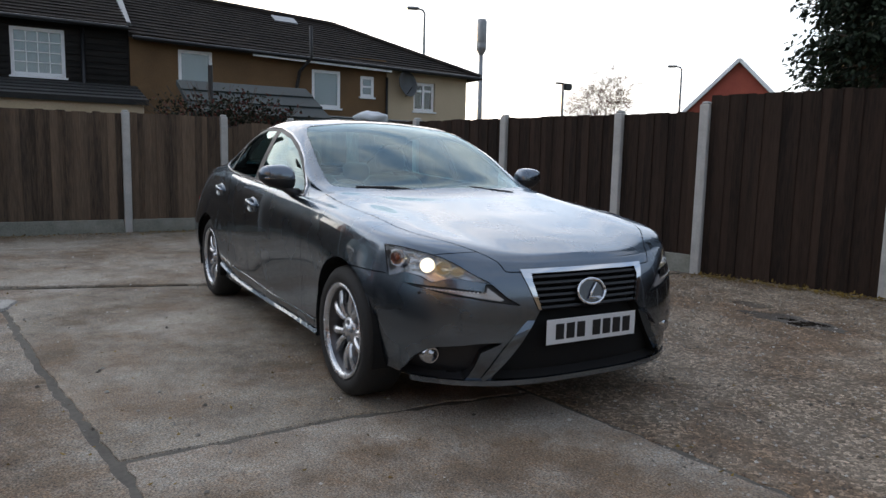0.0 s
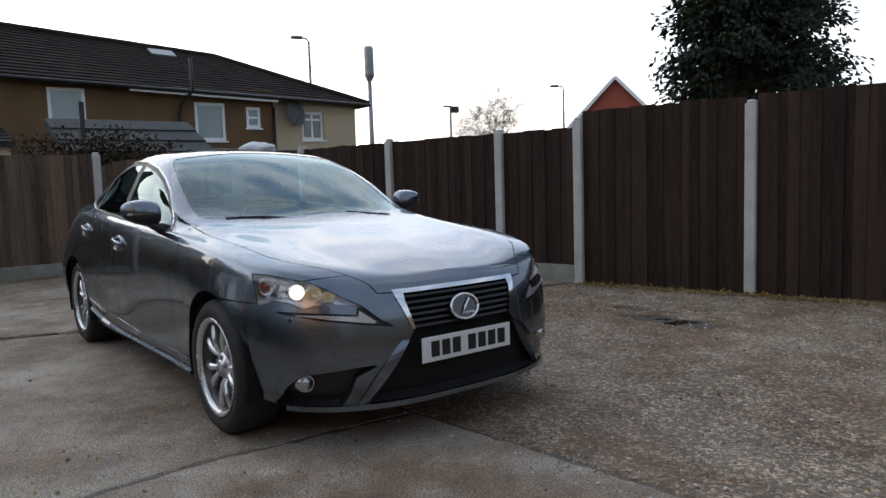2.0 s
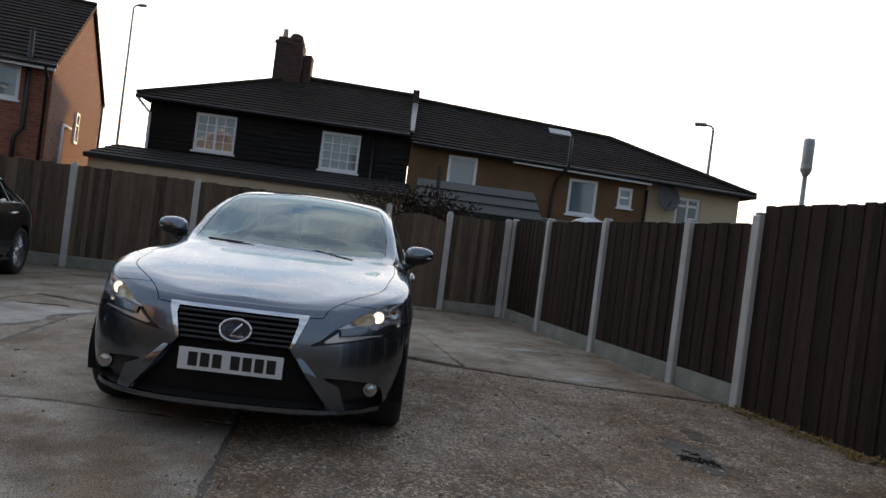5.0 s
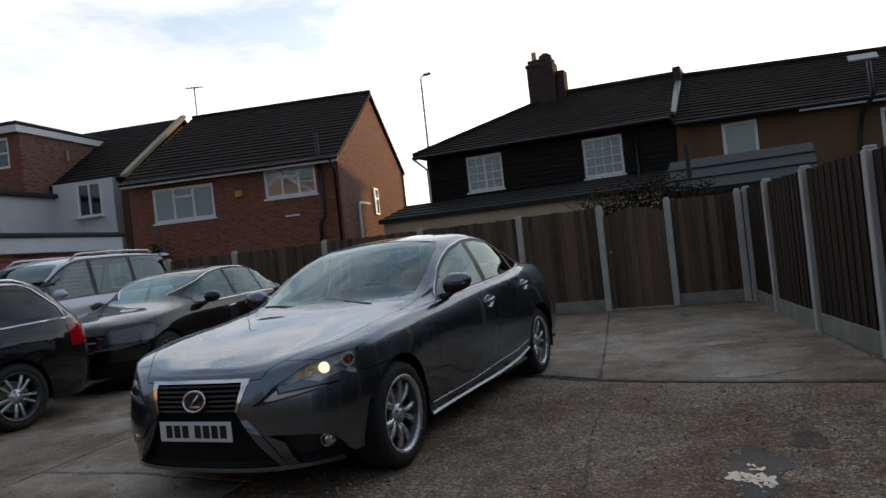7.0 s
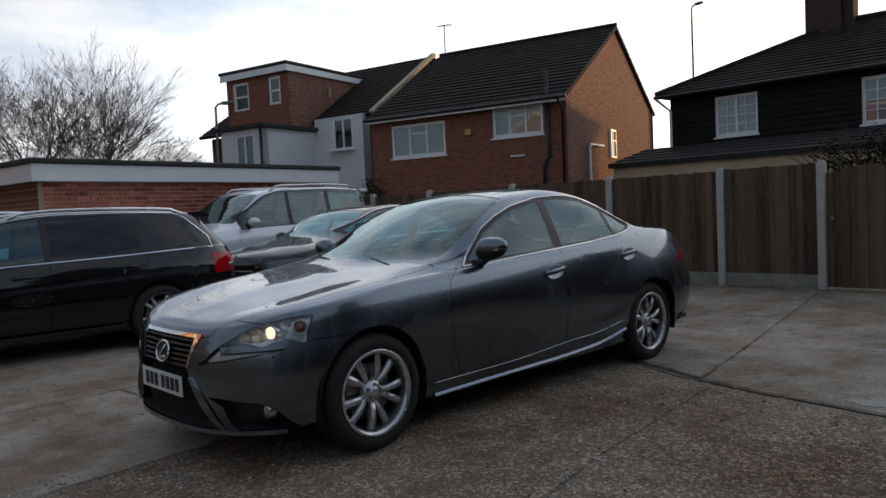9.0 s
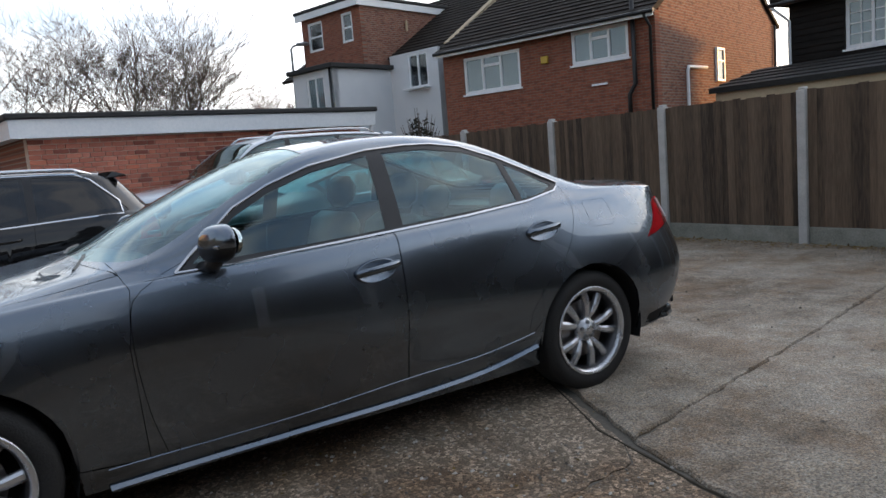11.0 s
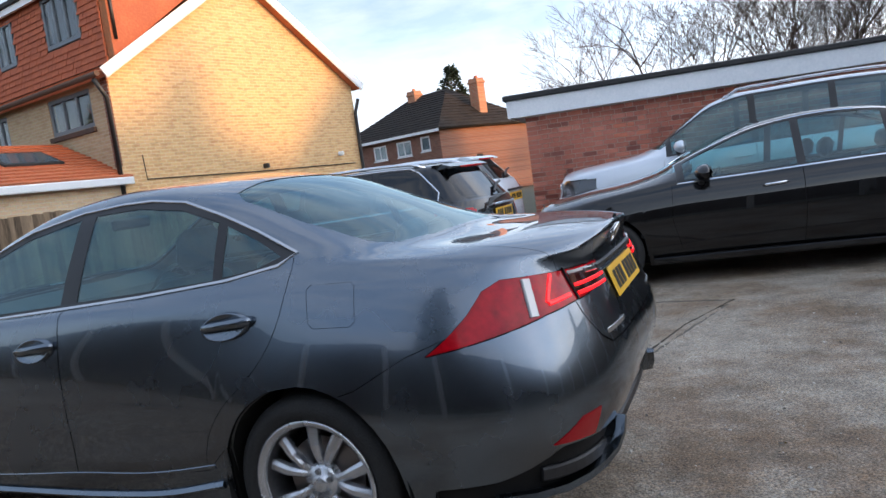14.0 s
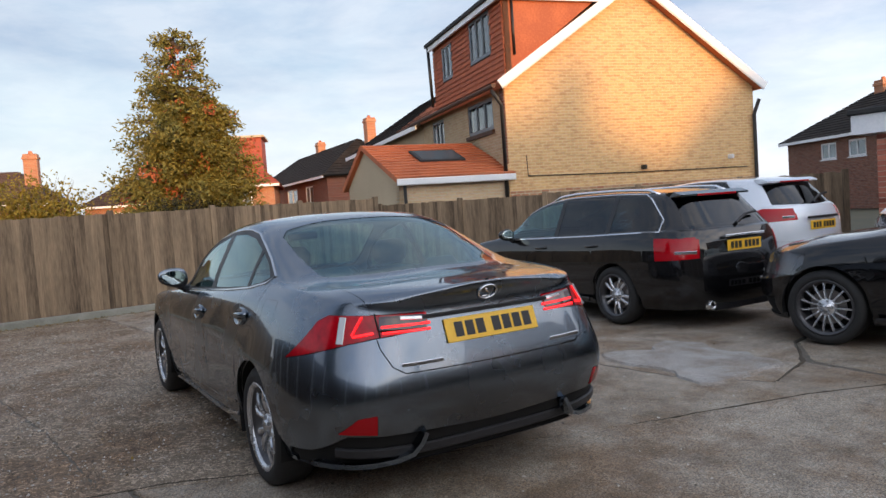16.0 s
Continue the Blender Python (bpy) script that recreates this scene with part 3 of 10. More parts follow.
BACK_FENCE = [(-6.58, 2.52), (-6.52, 1.5), (-6.46, 0.45), (-6.42, -0.9), (-6.36, -2.74), (-6.2, -4.68), (-5.96, -6.63), (-5.78, -8.2), (-5.7, -9.2)]
fence_run("fence_back", BACK_FENCE, 1.47, 0.2, M_BOARD_GREY, "weathered brown boarded fence with concrete posts and gravel boards", 1, gate_at=1)
LEFT_FENCE = [(7.75, 5.6), (7.9, 3.9), (8.08, 2.15), (8.26, 0.4), (8.44, -1.35), (8.62, -3.1), (8.8, -4.85)]
fence_run("fence_left", LEFT_FENCE, 1.66, 0.06, M_BOARD_PALE, "pale weathered close-boarded timber fence above a low kerb", -1, timber_posts=True)
part("kerb", boxes((0, 10.5, -0.22, -0.07, -0.02, 0.11), bevel=0.012), M_KERB, bpy.data.objects["fence_left"], m=pose(0, 0, 0, 0, 0, -84.26))
SIDE_FENCE = [(8.82, -4.97), (7.4, -6.1), (6.0, -7.2), (4.6, -8.3), (3.2, -9.4), (1.9, -10.45)]
fence_run("fence_side", SIDE_FENCE, 1.5, 0.06, M_BOARD_PALE, "pale weathered timber fence behind the parked cars", -1, timber_posts=True)


# ---- walls and windows of the houses ----
def wall_mesh(width, height, openings, thick=0.25):
    """A wall on its own x and z, its outer face at y = 0, with openings (x0, x1, z0, z1) right through it."""
    xs = sorted({0.0, width, *[v for o in openings for v in o[:2]]})
    zs = sorted({0.0, height, *[v for o in openings for v in o[2:]]})
    bm = bmesh.new()
    for a, b in zip(xs, xs[1:]):
        for c, d in zip(zs, zs[1:]):
            if not any(o[0] <= (a + b) / 2 <= o[1] and o[2] <= (c + d) / 2 <= o[3] for o in openings):
                box(bm, a, b, 0, thick, c, d)
    # weld the blocks into one wall and drop the faces between them
    bmesh.ops.remove_doubles(bm, verts=bm.verts[:], dist=1e-4)
    bm.verts.index_update()
    seen = {}
    for f in bm.faces:
        seen.setdefault(frozenset(v.index for v in f.verts), []).append(f)
    bmesh.ops.delete(bm, geom=[f for fs in seen.values() if len(fs) > 1 for f in fs], context="FACES_ONLY")
    return bm


def window_in(parent, x, z, w, h, cols=2, rows=1, bars=(), frame_mat=None, depth=0.06, curtain=True, sill=True, transom=None):
    """A framed window set a hand's width back in its opening; bars: (columns, rows) of thin glazing bars in each light."""
    frame_mat = frame_mat or M_WHITE
    win = new("window")
    win.parent = parent
    win.matrix_basis = pose(x, depth, z)
    f = 0.09
    bm = boxes((0, w, -0.03, 0.03, 0, f), (0, w, -0.03, 0.03, h - f, h), (0, f, -0.03, 0.03, f, h - f), (w - f, w, -0.03, 0.03, f, h - f))
    cw = (w - f) / cols
    for c in range(1, cols):
        box(bm, c * cw + f * 0.1, c * cw + f * 0.9, -0.035, 0.03, f, h - f)
    rh = (h - f) / rows
    for r in range(1, rows):
        box(bm, f, w - f, -0.033, 0.03, r * rh + f * 0.15, r * rh + f * 0.85)
    if transom:
        for c in transom[0]:
            box(bm, c * cw + f * 0.5, (c + 1) * cw + f * 0.5, -0.034, 0.03, h * transom[1], h * transom[1] + f * 0.8)
    if bars:
        for k in range(1, bars[0]):
            xx = f + (w - 2 * f) * k / bars[0]
            box(bm, xx - 0.013, xx + 0.013, -0.028, 0.02, f, h - f)
        for k in range(1, bars[1]):
            zz = f + (h - 2 * f) * k / bars[1]
            box(bm, f, w - f, -0.027, 0.02, zz - 0.013, zz + 0.013)
    part("window_frame", bm, frame_mat, win)
    part("pane", boxes((f * 0.5, w - f * 0.5, -0.004, 0.004, f * 0.5, h - f * 0.5)), M_PANE_CLEAR, win)
    if curtain:
        part("curtain", boxes((f * 0.6, w - f * 0.6, 0.014, 0.022, f * 0.6, h - f * 0.6)), M_CURTAIN, win)
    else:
        # near-black sheet in place of the unlit room's shade
        part("room_shade_sheet", boxes((f * 0.6, w - f * 0.6, 0.1, 0.11, f * 0.6, h - f * 0.6)), M_ROOM_SHADE, win)
    if sill:
        part("sill", boxes((-0.05, w + 0.05, -depth - 0.05, 0.03, -0.06, -0.005), bevel=0.006), frame_mat, win)
    return win


M_PANE_CLEAR = glass("clear_pane", (0.82, 0.86, 0.88))
# the shade of an unlit interior, put into the colour
M_ROOM_SHADE = plain("painted_room_shade", (0.03, 0.032, 0.035), 0.9)


def roof_plane(parent, a, b, c, d, material, name="roof", course=0.3, thick=0.1, tile=0.0):
    """A pitched plane from eave corners a, b up to ridge corners d, c, laid in overlapping courses."""
    a, b, c, d = (Vector(v) for v in (a, b, c, d))
    up = (b - a).cross(d - a).normalized()
    if up.z < 0:
        up = -up
    n = max(2, round(((d + c) / 2 - (a + b) / 2).length / course))
    bm = bmesh.new()
    left, right = [], []
    for k in range(n):
        for s, lift in ((k / n, 0.04), ((k + 1) / n, 0.006)):
            left.append(bm.verts.new(a.lerp(d, s) + up * lift))
            right.append(bm.verts.new(b.lerp(c, s) + up * lift))
    for k in range(len(left) - 1):
        bm.faces.new((left[k], right[k], right[k + 1], left[k + 1]))
    low = [bm.verts.new(v - up * thick) for v in (a, b, c, d)]
    bm.faces.new((low[3], low[2], low[1], low[0]))
    bm.faces.new((left[0], low[0], low[1], right[0]))
    bm.faces.new((right[-1], low[2], low[3], left[-1]))
    bm.faces.new([low[3], low[0]] + left)
    bm.faces.new([low[1], low[2]] + right[::-1])
    bmesh.ops.remove_doubles(bm, verts=bm.verts[:], dist=0.004)
    bmesh.ops.recalc_face_normals(bm, faces=bm.faces[:])
    return part(name, bm, material, parent)

# ---- garden gate in the back fence ----
def garden_gate():
    g = thing("garden_gate", pose(-6.49, 0.975, 0, 0, 0, 91), "weathered arched boarded garden gate, shut, between concrete posts", "gate")
    n, w = 10, 1.0
    for k in range(n):
        x = -w / 2 + (k + 0.5) * w / n
        h = 1.44 + 0.14 * math.cos(x / (w / 2) * 1.35)
        share("board", board_data(w / n - 0.004, round(h, 2), M_BOARD_GREY), g, pose(x, 0.004 * (k % 2), 0.04))
    for z in (0.3, 1.25):
        part("ledge", boxes((-w / 2, w / 2, 0.012, 0.04, z - 0.05, z + 0.05)), M_BOARD_GREY, g)
    bm = bmesh.new()
    lathe(bm, [(0.02, 0.0), (0.028, -0.012), (0.02, -0.03), (0.0, -0.032)], 12, "Y", (-0.4, -0.01, 0.95))
    part("latch", bm, M_STEEL, g)
    return g


garden_gate()


# ---- the terrace behind the back fence ----
def drainpipe(parent, points, r=0.045, material=None, name="drainpipe"):
    bm = bmesh.new()
    tube(bm, points, r, 8)
    return part(name, bm, material or M_BLACKPIPE, parent, smooth=True)


def lap_boards(parent, x0, x1, z0, z1, holes, material):
    """Horizontal overlapping boards on a wall that faces -y, cut round the windows."""
    bm = bmesh.new()
    z, rnd = z0, random.Random(4)
    while z < z1:
        top = min(z + 0.16, z1)
        spans = [(x0, x1)]
        for a, b, c, d in holes:
            if d > z and c < top:
                spans = [s for p, q in spans for s in ((p, min(q, a)), (max(p, b), q)) if s[1] - s[0] > 0.02]
        for p, q in spans:
            prism(bm, [(p, -0.045 + rnd.uniform(-0.006, 0.006), z), (p, -0.012, top + 0.01), (p, 0.0, top + 0.01), (p, 0.0, z)], (q - p, 0, 0))
        z = top
    return part("boarding", bm, material, parent)


def terrace():
    """Three cottages in a row; the wall faces the yard. Along the wall: x from 0 at the hipped end of the tarred house."""
    h = thing("terraced_house", pose(-17.5, -7.7, 0, 0, 0, 90), "row of old cottages, tarred boards, brown render and cream end", "house")
    W = [(1.42, 2.72, 3.14, 4.34), (5.42, 6.68, 3.05, 4.28)]
    B = [(9.55, 10.5, 3.08, 4.06), (13.55, 14.5, 2.66, 3.82), (15.2, 15.68, 3.08, 3.74), (17.15, 17.98, 2.72, 3.68)]
    bm = wall_mesh(8.25, 4.6, W)
    part("tarred_wall", bm, M_TARRED, h)
    lap_boards(h, -0.02, 8.22, 0.0, 4.58, W, M_TARRED)
    bm = wall_mesh(7.85, 4.3, [(a - 8.27, b - 8.27, c, d) for a, b, c, d in B[:3]])
    part("brown_wall", bm, M_BROWN, h, m=pose(8.27, 0.02, 0))
    bm = wall_mesh(3.1, 4.05, [(B[3][0] - 16.14, B[3][1] - 16.14, B[3][2], B[3][3])])
    part("cream_wall", bm, M_CREAM, h, m=pose(16.14, 0.0, 0))
    part("end_wall", boxes((0, 0.25, 0.252, 6.9, 0, 4.55)), M_TARRED, h)
    part("far_end_wall", boxes((18.99, 19.24, 0.252, 6.9, 0, 4.0)), M_CREAM, h)
    window_in(h, W[0][0], W[0][2], 1.3, 1.2, 2, 1, (4, 4))
    window_in(h, W[1][0], W[1][2], 1.26, 1.23, 1, 1, (4, 4))
    window_in(h, B[0][0], B[0][2], 0.95, 0.98, 1, 1)
    window_in(h, B[1][0], B[1][2], 0.95, 1.16, 1, 1)
    window_in(h, B[2][0], B[2][2], 0.48, 0.66, 1, 2)
    window_in(h, B[3][0], B[3][2], 0.83, 0.96, 2, 1, (), None, 0.12, False, True, ((0, 1), 0.68))
    # roofs: hipped end, main slopes, hipped far end
    e0, e1, e2 = 4.62, 4.32, 3.95
    roof_plane(h, (-0.35, -0.35, e0), (8.2, -0.35, e0 - 0.12), (8.2, 3.5, 6.4), (3.9, 3.5, 6.52), M_SLATE)
    roof_plane(h, (-0.35, 7.3, e0), (-0.35, -0.35, e0), (3.9, 3.5, 6.52), (3.9, 3.5, 6.52), M_SLATE)
    roof_plane(h, (8.22, -0.33, e1), (19.6, -0.33, e2), (15.6, 3.5, 5.85), (8.22, 3.5, 6.3), M_SLATE)
    roof_plane(h, (19.6, -0.33, e2), (19.6, 7.3, e2), (15.6, 3.5, 5.85), (15.6, 3.5, 5.85), M_SLATE)
    roof_plane(h, (19.6, 7.3, e2), (-0.35, 7.3, e0), (3.9, 3.55, 6.5), (15.6, 3.55, 5.85), M_SLATE)
    bm = bmesh.new()
    tube(bm, [(3.9, 3.5, 6.56), (8.2, 3.5, 6.45)], 0.11, 8)
    part("ridge_tiles", bm, M_SLATE, h)
    bm = bmesh.new()
    tube(bm, [(8.3, 3.5, 6.34), (15.6, 3.5, 5.89), (19.62, -0.33, 3.99)], 0.1, 8)
    part("ridge_tiles", bm, M_SLATE, h)
    bm = bmesh.new()
    tube(bm, [(-0.35, -0.35, e0 + 0.03), (3.9, 3.5, 6.56)], 0.09, 8)
    part("ridge_tiles", bm, M_SLATE, h)
    # party wall parapet and its flashing
    part("party_parapet", boxes((8.1, 8.34, 2.6, 4.4, 5.6, 6.52)), M_BRICK_BACKLIT, h)
    bm = bmesh.new()
    ribbon(bm, [Vector((8.24, 0.0, 4.62)), Vector((8.24, 3.4, 6.42))], 0.2, 0.05, up=Vector((0, -0.5, 1)))
    part("flashing", bm, M_STEEL, h)
    # chimneys
    ch = new("chimney")
    ch.parent = h
    part("chimney_shaft", boxes((3.0, 3.98, 2.95, 3.65, 5.4, 7.7), (3.05, 3.93, 3.0, 3.6, 7.7, 7.86), bevel=0.03), M_BRICK_BACKLIT, ch)
    bm = bmesh.new()
    box(bm, 2.96, 3.6, 2.92, 3.68, 7.55, 7.72, 0.05)
    lathe(bm, [(0.16, 7.7), (0.3, 7.76), (0.22, 8.0), (0.1, 8.08)], 14, "Z", (3.66, 3.3, 0))
    part("haunch", bm, M_BRICK_BACKLIT, ch)
    bm = bmesh.new()
    lathe(bm, [(0.1, 7.85), (0.085, 8.2), (0.07, 8.2)], 12, "Z", (3.24, 3.3, 0))
    part("pot", bm, M_CREAM, ch, "pale clay chimney pot")
    bm = boxes((4.02, 4.3, 3.2, 3.7, 6.3, 7.35), bevel=0.02)
    part("rear_stack", bm, M_BRICK_BACKLIT, ch)
    # gutters, pipes, fascia
    for a, b, e in ((-0.35, 8.2, e0 - 0.08), (8.3, 19.6, e1 - 0.1)):
        bm = bmesh.new()
        tube(bm, [(a, -0.42, e), (b, -0.42, e - (0.1 if a < 0 else 0.3))], 0.06, 8)
        part("gutter", bm, M_BLACKPIPE, h)
    bm = boxes((0, 4.55, -0.1, -0.04, 0, 0.1))
    part("white_fascia", bm, M_WHITE, h, m=pose(11.6, -0.28, 4.02, 0, 1.7, 0))
    drainpipe(h, [(7.1, -0.1, 4.4), (7.1, -0.1, 0.0)], 0.05)
    drainpipe(h, [(13.35, -0.45, 5.05), (13.35, -0.5, 4.1), (13.1, -0.12, 3.7), (13.0, -0.1, 3.1), (13.0, -0.1, 0)], 0.055)
    drainpipe(h, [(16.12, -0.06, 3.75), (16.12, -0.06, 0)], 0.045)
    drainpipe(h, [(-0.3, -0.42, 4.5), (0.02, -0.1, 4.1), (0.02, -0.1, 0)], 0.045, M_WHITE)
    # skylight
    sk = bmesh.new()
    box(sk, -0.4, 0.4, -0.28, 0.28, -0.03, 0.06, 0.01)
    part("skylight", sk, M_STEEL, h, m=pose(13.6, 2.9, 5.72, 27, 1.8, 0))
    # lean-to along the foot of the tarred house
    roof_plane(h, (-0.9, -2.3, 2.45), (8.4, -2.3, 2.4), (8.4, 0.0, 2.95), (-0.9, 0.0, 3.0), M_ROOFEDGE, "lean_to_roof", 0.5)
    part("lean_to_wall", boxes((-0.8, 8.3, -2.15, -2.0, 0, 2.4)), M_CREAM, h)
    # satellite dish
    d = thing("satellite_dish", pose(-17.9, 9.05, 3.55), "grey mesh satellite dish on the end wall", "satellite dish")
    bm = bmesh.new()
    lathe(bm, [(0.0, 0.0), (0.2, 0.03), (0.36, 0.09), (0.43, 0.15), (0.435, 0.14), (0.36, 0.075), (0.2, 0.015), (0.0, -0.015)], 28, "X")
    part("bowl", bm, M_DISHGREY, d, m=pose(0.55, 0, 0, 0, -12, 20), smooth=True)
    bm = bmesh.new()
    tube(bm, [(0.4, 0, 0), (0.55, -0.02, -0.05)], 0.03, 8)
    tube(bm, [(0.58, 0, -0.4), (0.95, 0.05, -0.1)], 0.014, 6)
    part("bracket", bm, M_BLACKPIPE, d)
    return h


M_DISHGREY = plain("grey_dish_mesh", (0.09, 0.095, 0.1), 0.6)
terrace()


# ---- the brick house with its gable ----
def brick_house():
    h = thing("brick_house", pose(-11.62, -15.53, 0, 0, 0, 106), "red brick semi-detached house with tiled roof and white windows", "house")
    L, D = 6.95, 9.6
    e, ry, rz, er = 4.5, 4.95, 7.42, 4.95
    W = [(0.79, 2.86, 3.12, 4.2), (4.55, 6.22, 3.46, 4.34)]
    part("front_wall", wall_mesh(L, e, W), M_BRICK_DARK, h)
    bm = bmesh.new()
    prism(bm, [(L, 0.25, 0), (L, D, 0), (L, D, er), (L, ry, rz - 0.14), (L, 0.25, e + 0.06)], (-0.25, 0, 0))
    part("gable_wall", bm, M_BRICK_GABLE, h)
    part("back_wall", boxes((0, L - 0.26, D - 0.25, D, 0, er)), M_BRICK_DARK, h)
    window_in(h, W[0][0], W[0][2], 2.07, 1.08, 3, 1, transom=((1,), 0.68))
    window_in(h, W[1][0], W[1][2], 1.67, 0.88, 3, 1, transom=((1,), 0.66))
    roof_plane(h, (-0.05, -0.32, e - 0.04), (L + 0.1, -0.32, e - 0.04), (L + 0.1, ry, rz), (-0.05, ry, rz), M_SLATE)
    roof_plane(h, (L + 0.1, D + 0.3, er - 0.1), (-0.05, D + 0.3, er - 0.1), (-0.05, ry, rz), (L + 0.1, ry, rz), M_SLATE)
    bm = bmesh.new()
    tube(bm, [(-0.05, ry, rz + 0.04), (L + 0.1, ry, rz + 0.04)], 0.08, 8)
    part("ridge_tiles", bm, M_SLATE, h)
    part("fascia", boxes((-0.05, L + 0.1, -0.34, -0.3, e - 0.19, e - 0.05)), M_WHITE, h)
    bm = bmesh.new()
    tube(bm, [(-0.05, -0.4, e - 0.08), (L + 0.15, -0.4, e - 0.08)], 0.05, 8)
    part("gutter", bm, M_BLACKPIPE, h)
    drainpipe(h, [(6.4, -0.12, 5.28), (6.42, -0.12, 2.75), (6.25, -0.12, 2.5), (6.25, -0.12, 1.2)], 0.06)
    drainpipe(h, [(L - 0.12, -0.38, e - 0.12), (L - 0.1, -0.07, e - 0.4), (L - 0.1, -0.07, 0)], 0.04)
    drainpipe(h, [(L + 0.06, D - 0.1, er - 0.1), (L + 0.06, D - 0.1, 0)], 0.045)
    bm = boxes((3.6, 3.82, -0.08, -0.0, 3.64, 3.84), bevel=0.015)
    part("alarm_box", bm, M_ALARM, h, "yellow alarm box")
    # side window and white waste pipe on the gable
    win = new("window")
    win.parent = h
    win.matrix_basis = pose(L + 0.02, 4.0, 2.85)
    part("window_frame", boxes((-0.02, 0.05, 0, 0.6, 0, 0.06), (-0.02, 0.05, 0, 0.6, 0.9, 0.96), (-0.02, 0.05, 0, 0.06, 0.06, 0.9), (-0.02, 0.05, 0.54, 0.6, 0.06, 0.9), (-0.02, 0.045, 0.06, 0.54, 0.56, 0.61)), M_WHITE, win)
    part("pane", boxes((0.0, 0.015, 0.06, 0.54, 0.06, 0.9)), M_PANE, win)
    drainpipe(h, [(L + 0.05, 3.2, 3.2), (L + 0.07, 1.85, 3.17), (L + 0.07, 1.77, 3.05), (L + 0.07, 1.77, 0)], 0.045, M_WHITE, "waste_pipe")
    part("vent_pipe", boxes((5.15, 5.6, -0.07, -0.03, 2.84, 2.89)), M_WHITE, h)
    return h


M_ALARM = plain("yellow_plastic", (0.55, 0.36, 0.05), 0.5)
M_BRICK_GABLE = brickwork("red_brick_gable", ((0.2, 0.062, 0.034), (0.27, 0.095, 0.05), (0.085, 0.032, 0.024)), (0.26, 0.2, 0.16), stain=0.7, turned=True)
brick_house()


# ---- its neighbour, with the white extension and the hung-tile dormer ----
def neighbour():
    h = thing("rendered_house", pose(-12.174, -17.749, 0.0, 0, 0, 104.1) @ Matrix.Scale(0.93, 4), "white rendered house with tile-hung flat-roofed dormer", "house")
    # main block: slope towards the yard, gable edge against the brick house
    part("wall", boxes((-9.0, 0.85, 1.0, 8.5, 0, 5.3)), M_BROWN, h)
    bm = bmesh.new()
    prism(bm, [(0.6, 0.75, 0), (0.6, 8.6, 0), (0.6, 8.6, 5.3), (0.6, 5.2, 8.0), (0.6, 0.75, 5.3)], (0.25, 0, 0))
    part("gable_wall", bm, M_BROWN, h)
    roof_plane(h, (-9.3, 0.5, 5.36), (0.95, 0.5, 5.36), (0.95, 5.2, 8.32), (-9.3, 5.2, 8.32), M_SLATE)
    roof_plane(h, (0.95, 9.9, 5.36), (-9.3, 9.9, 5.36), (-9.3, 5.2, 8.32), (0.95, 5.2, 8.32), M_SLATE)
    part("verge", boxes((0, 5.55, -0.12, 0.12, -0.02, 0.12)), M_CREAM, h, m=pose(0.95, 0.5, 5.38, 0, 0, 90) @ pose(0, 0, 0, 0, -32.2, 0))
    # white two-storey piece with a window next to the brick house
    part("white_bay", wall_mesh(2.5, 5.4, [(0.95, 1.99, 4.05, 5.34)]), M_WPAINT, h, m=pose(-1.9, 0.3, 0))
    part("bay_side", boxes((-1.9, -1.65, 0.55, 1.2, 0, 5.4), (0.35, 0.6, 0.55, 1.2, 0, 5.4)), M_WPAINT, h)
    window_in(h, -0.95, 4.05, 1.04, 1.29, 2, 1, (), None, 0.36, False, True)
    # white flat-roofed extension, nearer the yard
    part("extension_side", boxes((-2.05, -1.9, -2.6, 0.3, 0, 4.9)), M_WPAINT, h)
    part("extension_front", wall_mesh(2.3, 4.9, [(0.75, 1.8, 3.35, 4.72)]), M_WPAINT, h, m=pose(-4.2, -2.6, 0))
    part("extension_back", boxes((-4.2, -4.05, -2.35, 1.0, 0, 4.9)), M_WPAINT, h)
    window_in(h, -3.45, 3.35, 1.05, 1.37, 2, 1, (), None, -2.54, True)
    part("flat_roof", boxes((-4.4, -1.7, -2.8, 1.5, 4.9, 5.06), bevel=0.02), M_ROOFEDGE, h)
    drainpipe(h, [(-1.98, -2.66, 4.9), (-1.98, -2.66, 0)], 0.045)
    # dormer
    d = new("dormer")
    d.parent = h
    part("cheek", boxes((-2.4, -2.2, -0.55, 5.0, 5.07, 7.5)), M_BRICK_GABLE, d)
    part("face", wall_mesh(3.6, 2.42, [(0.36, 1.3, 0.95, 2.1), (2.47, 3.12, 1.0, 2.12)], 0.2), M_BRICK_DARK, d, m=pose(-5.8, -0.75, 5.07))
    window_in(d, -5.44, 6.02, 0.94, 1.15, 1, 2, (), None, -0.69, False)
    window_in(d, -3.33, 6.07, 0.65, 1.12, 1, 2, (), None, -0.69, False)
    part("dormer_roof", boxes((-6.0, -2.05, -1.0, 5.2, 7.56, 7.68), bevel=0.02), M_ROOFEDGE, d)
    part("dormer_fascia", boxes((-5.95, -2.1, -0.96, -0.9, 7.3, 7.55), (-2.16, -2.1, -0.9, 5.0, 7.3, 7.55)), M_WHITE, d)
    bm = bmesh.new()
    tube(bm, [(-2.12, 1.6, 6.5), (-2.12, 1.6, 6.9)], 0.05, 8)
    part("flue", bm, M_CREAM, d)
    a = thing("aerial", pose(-16.9, -17.2, 7.7), "thin television aerial on the roof", "aerial")
    bm = bmesh.new()
    tube(bm, [(0, 0, 0), (0, 0, 1.1)], 0.025, 6)
    tube(bm, [(-0.1, -0.5, 1.15), (0.1, 0.5, 1.0)], 0.02, 6)
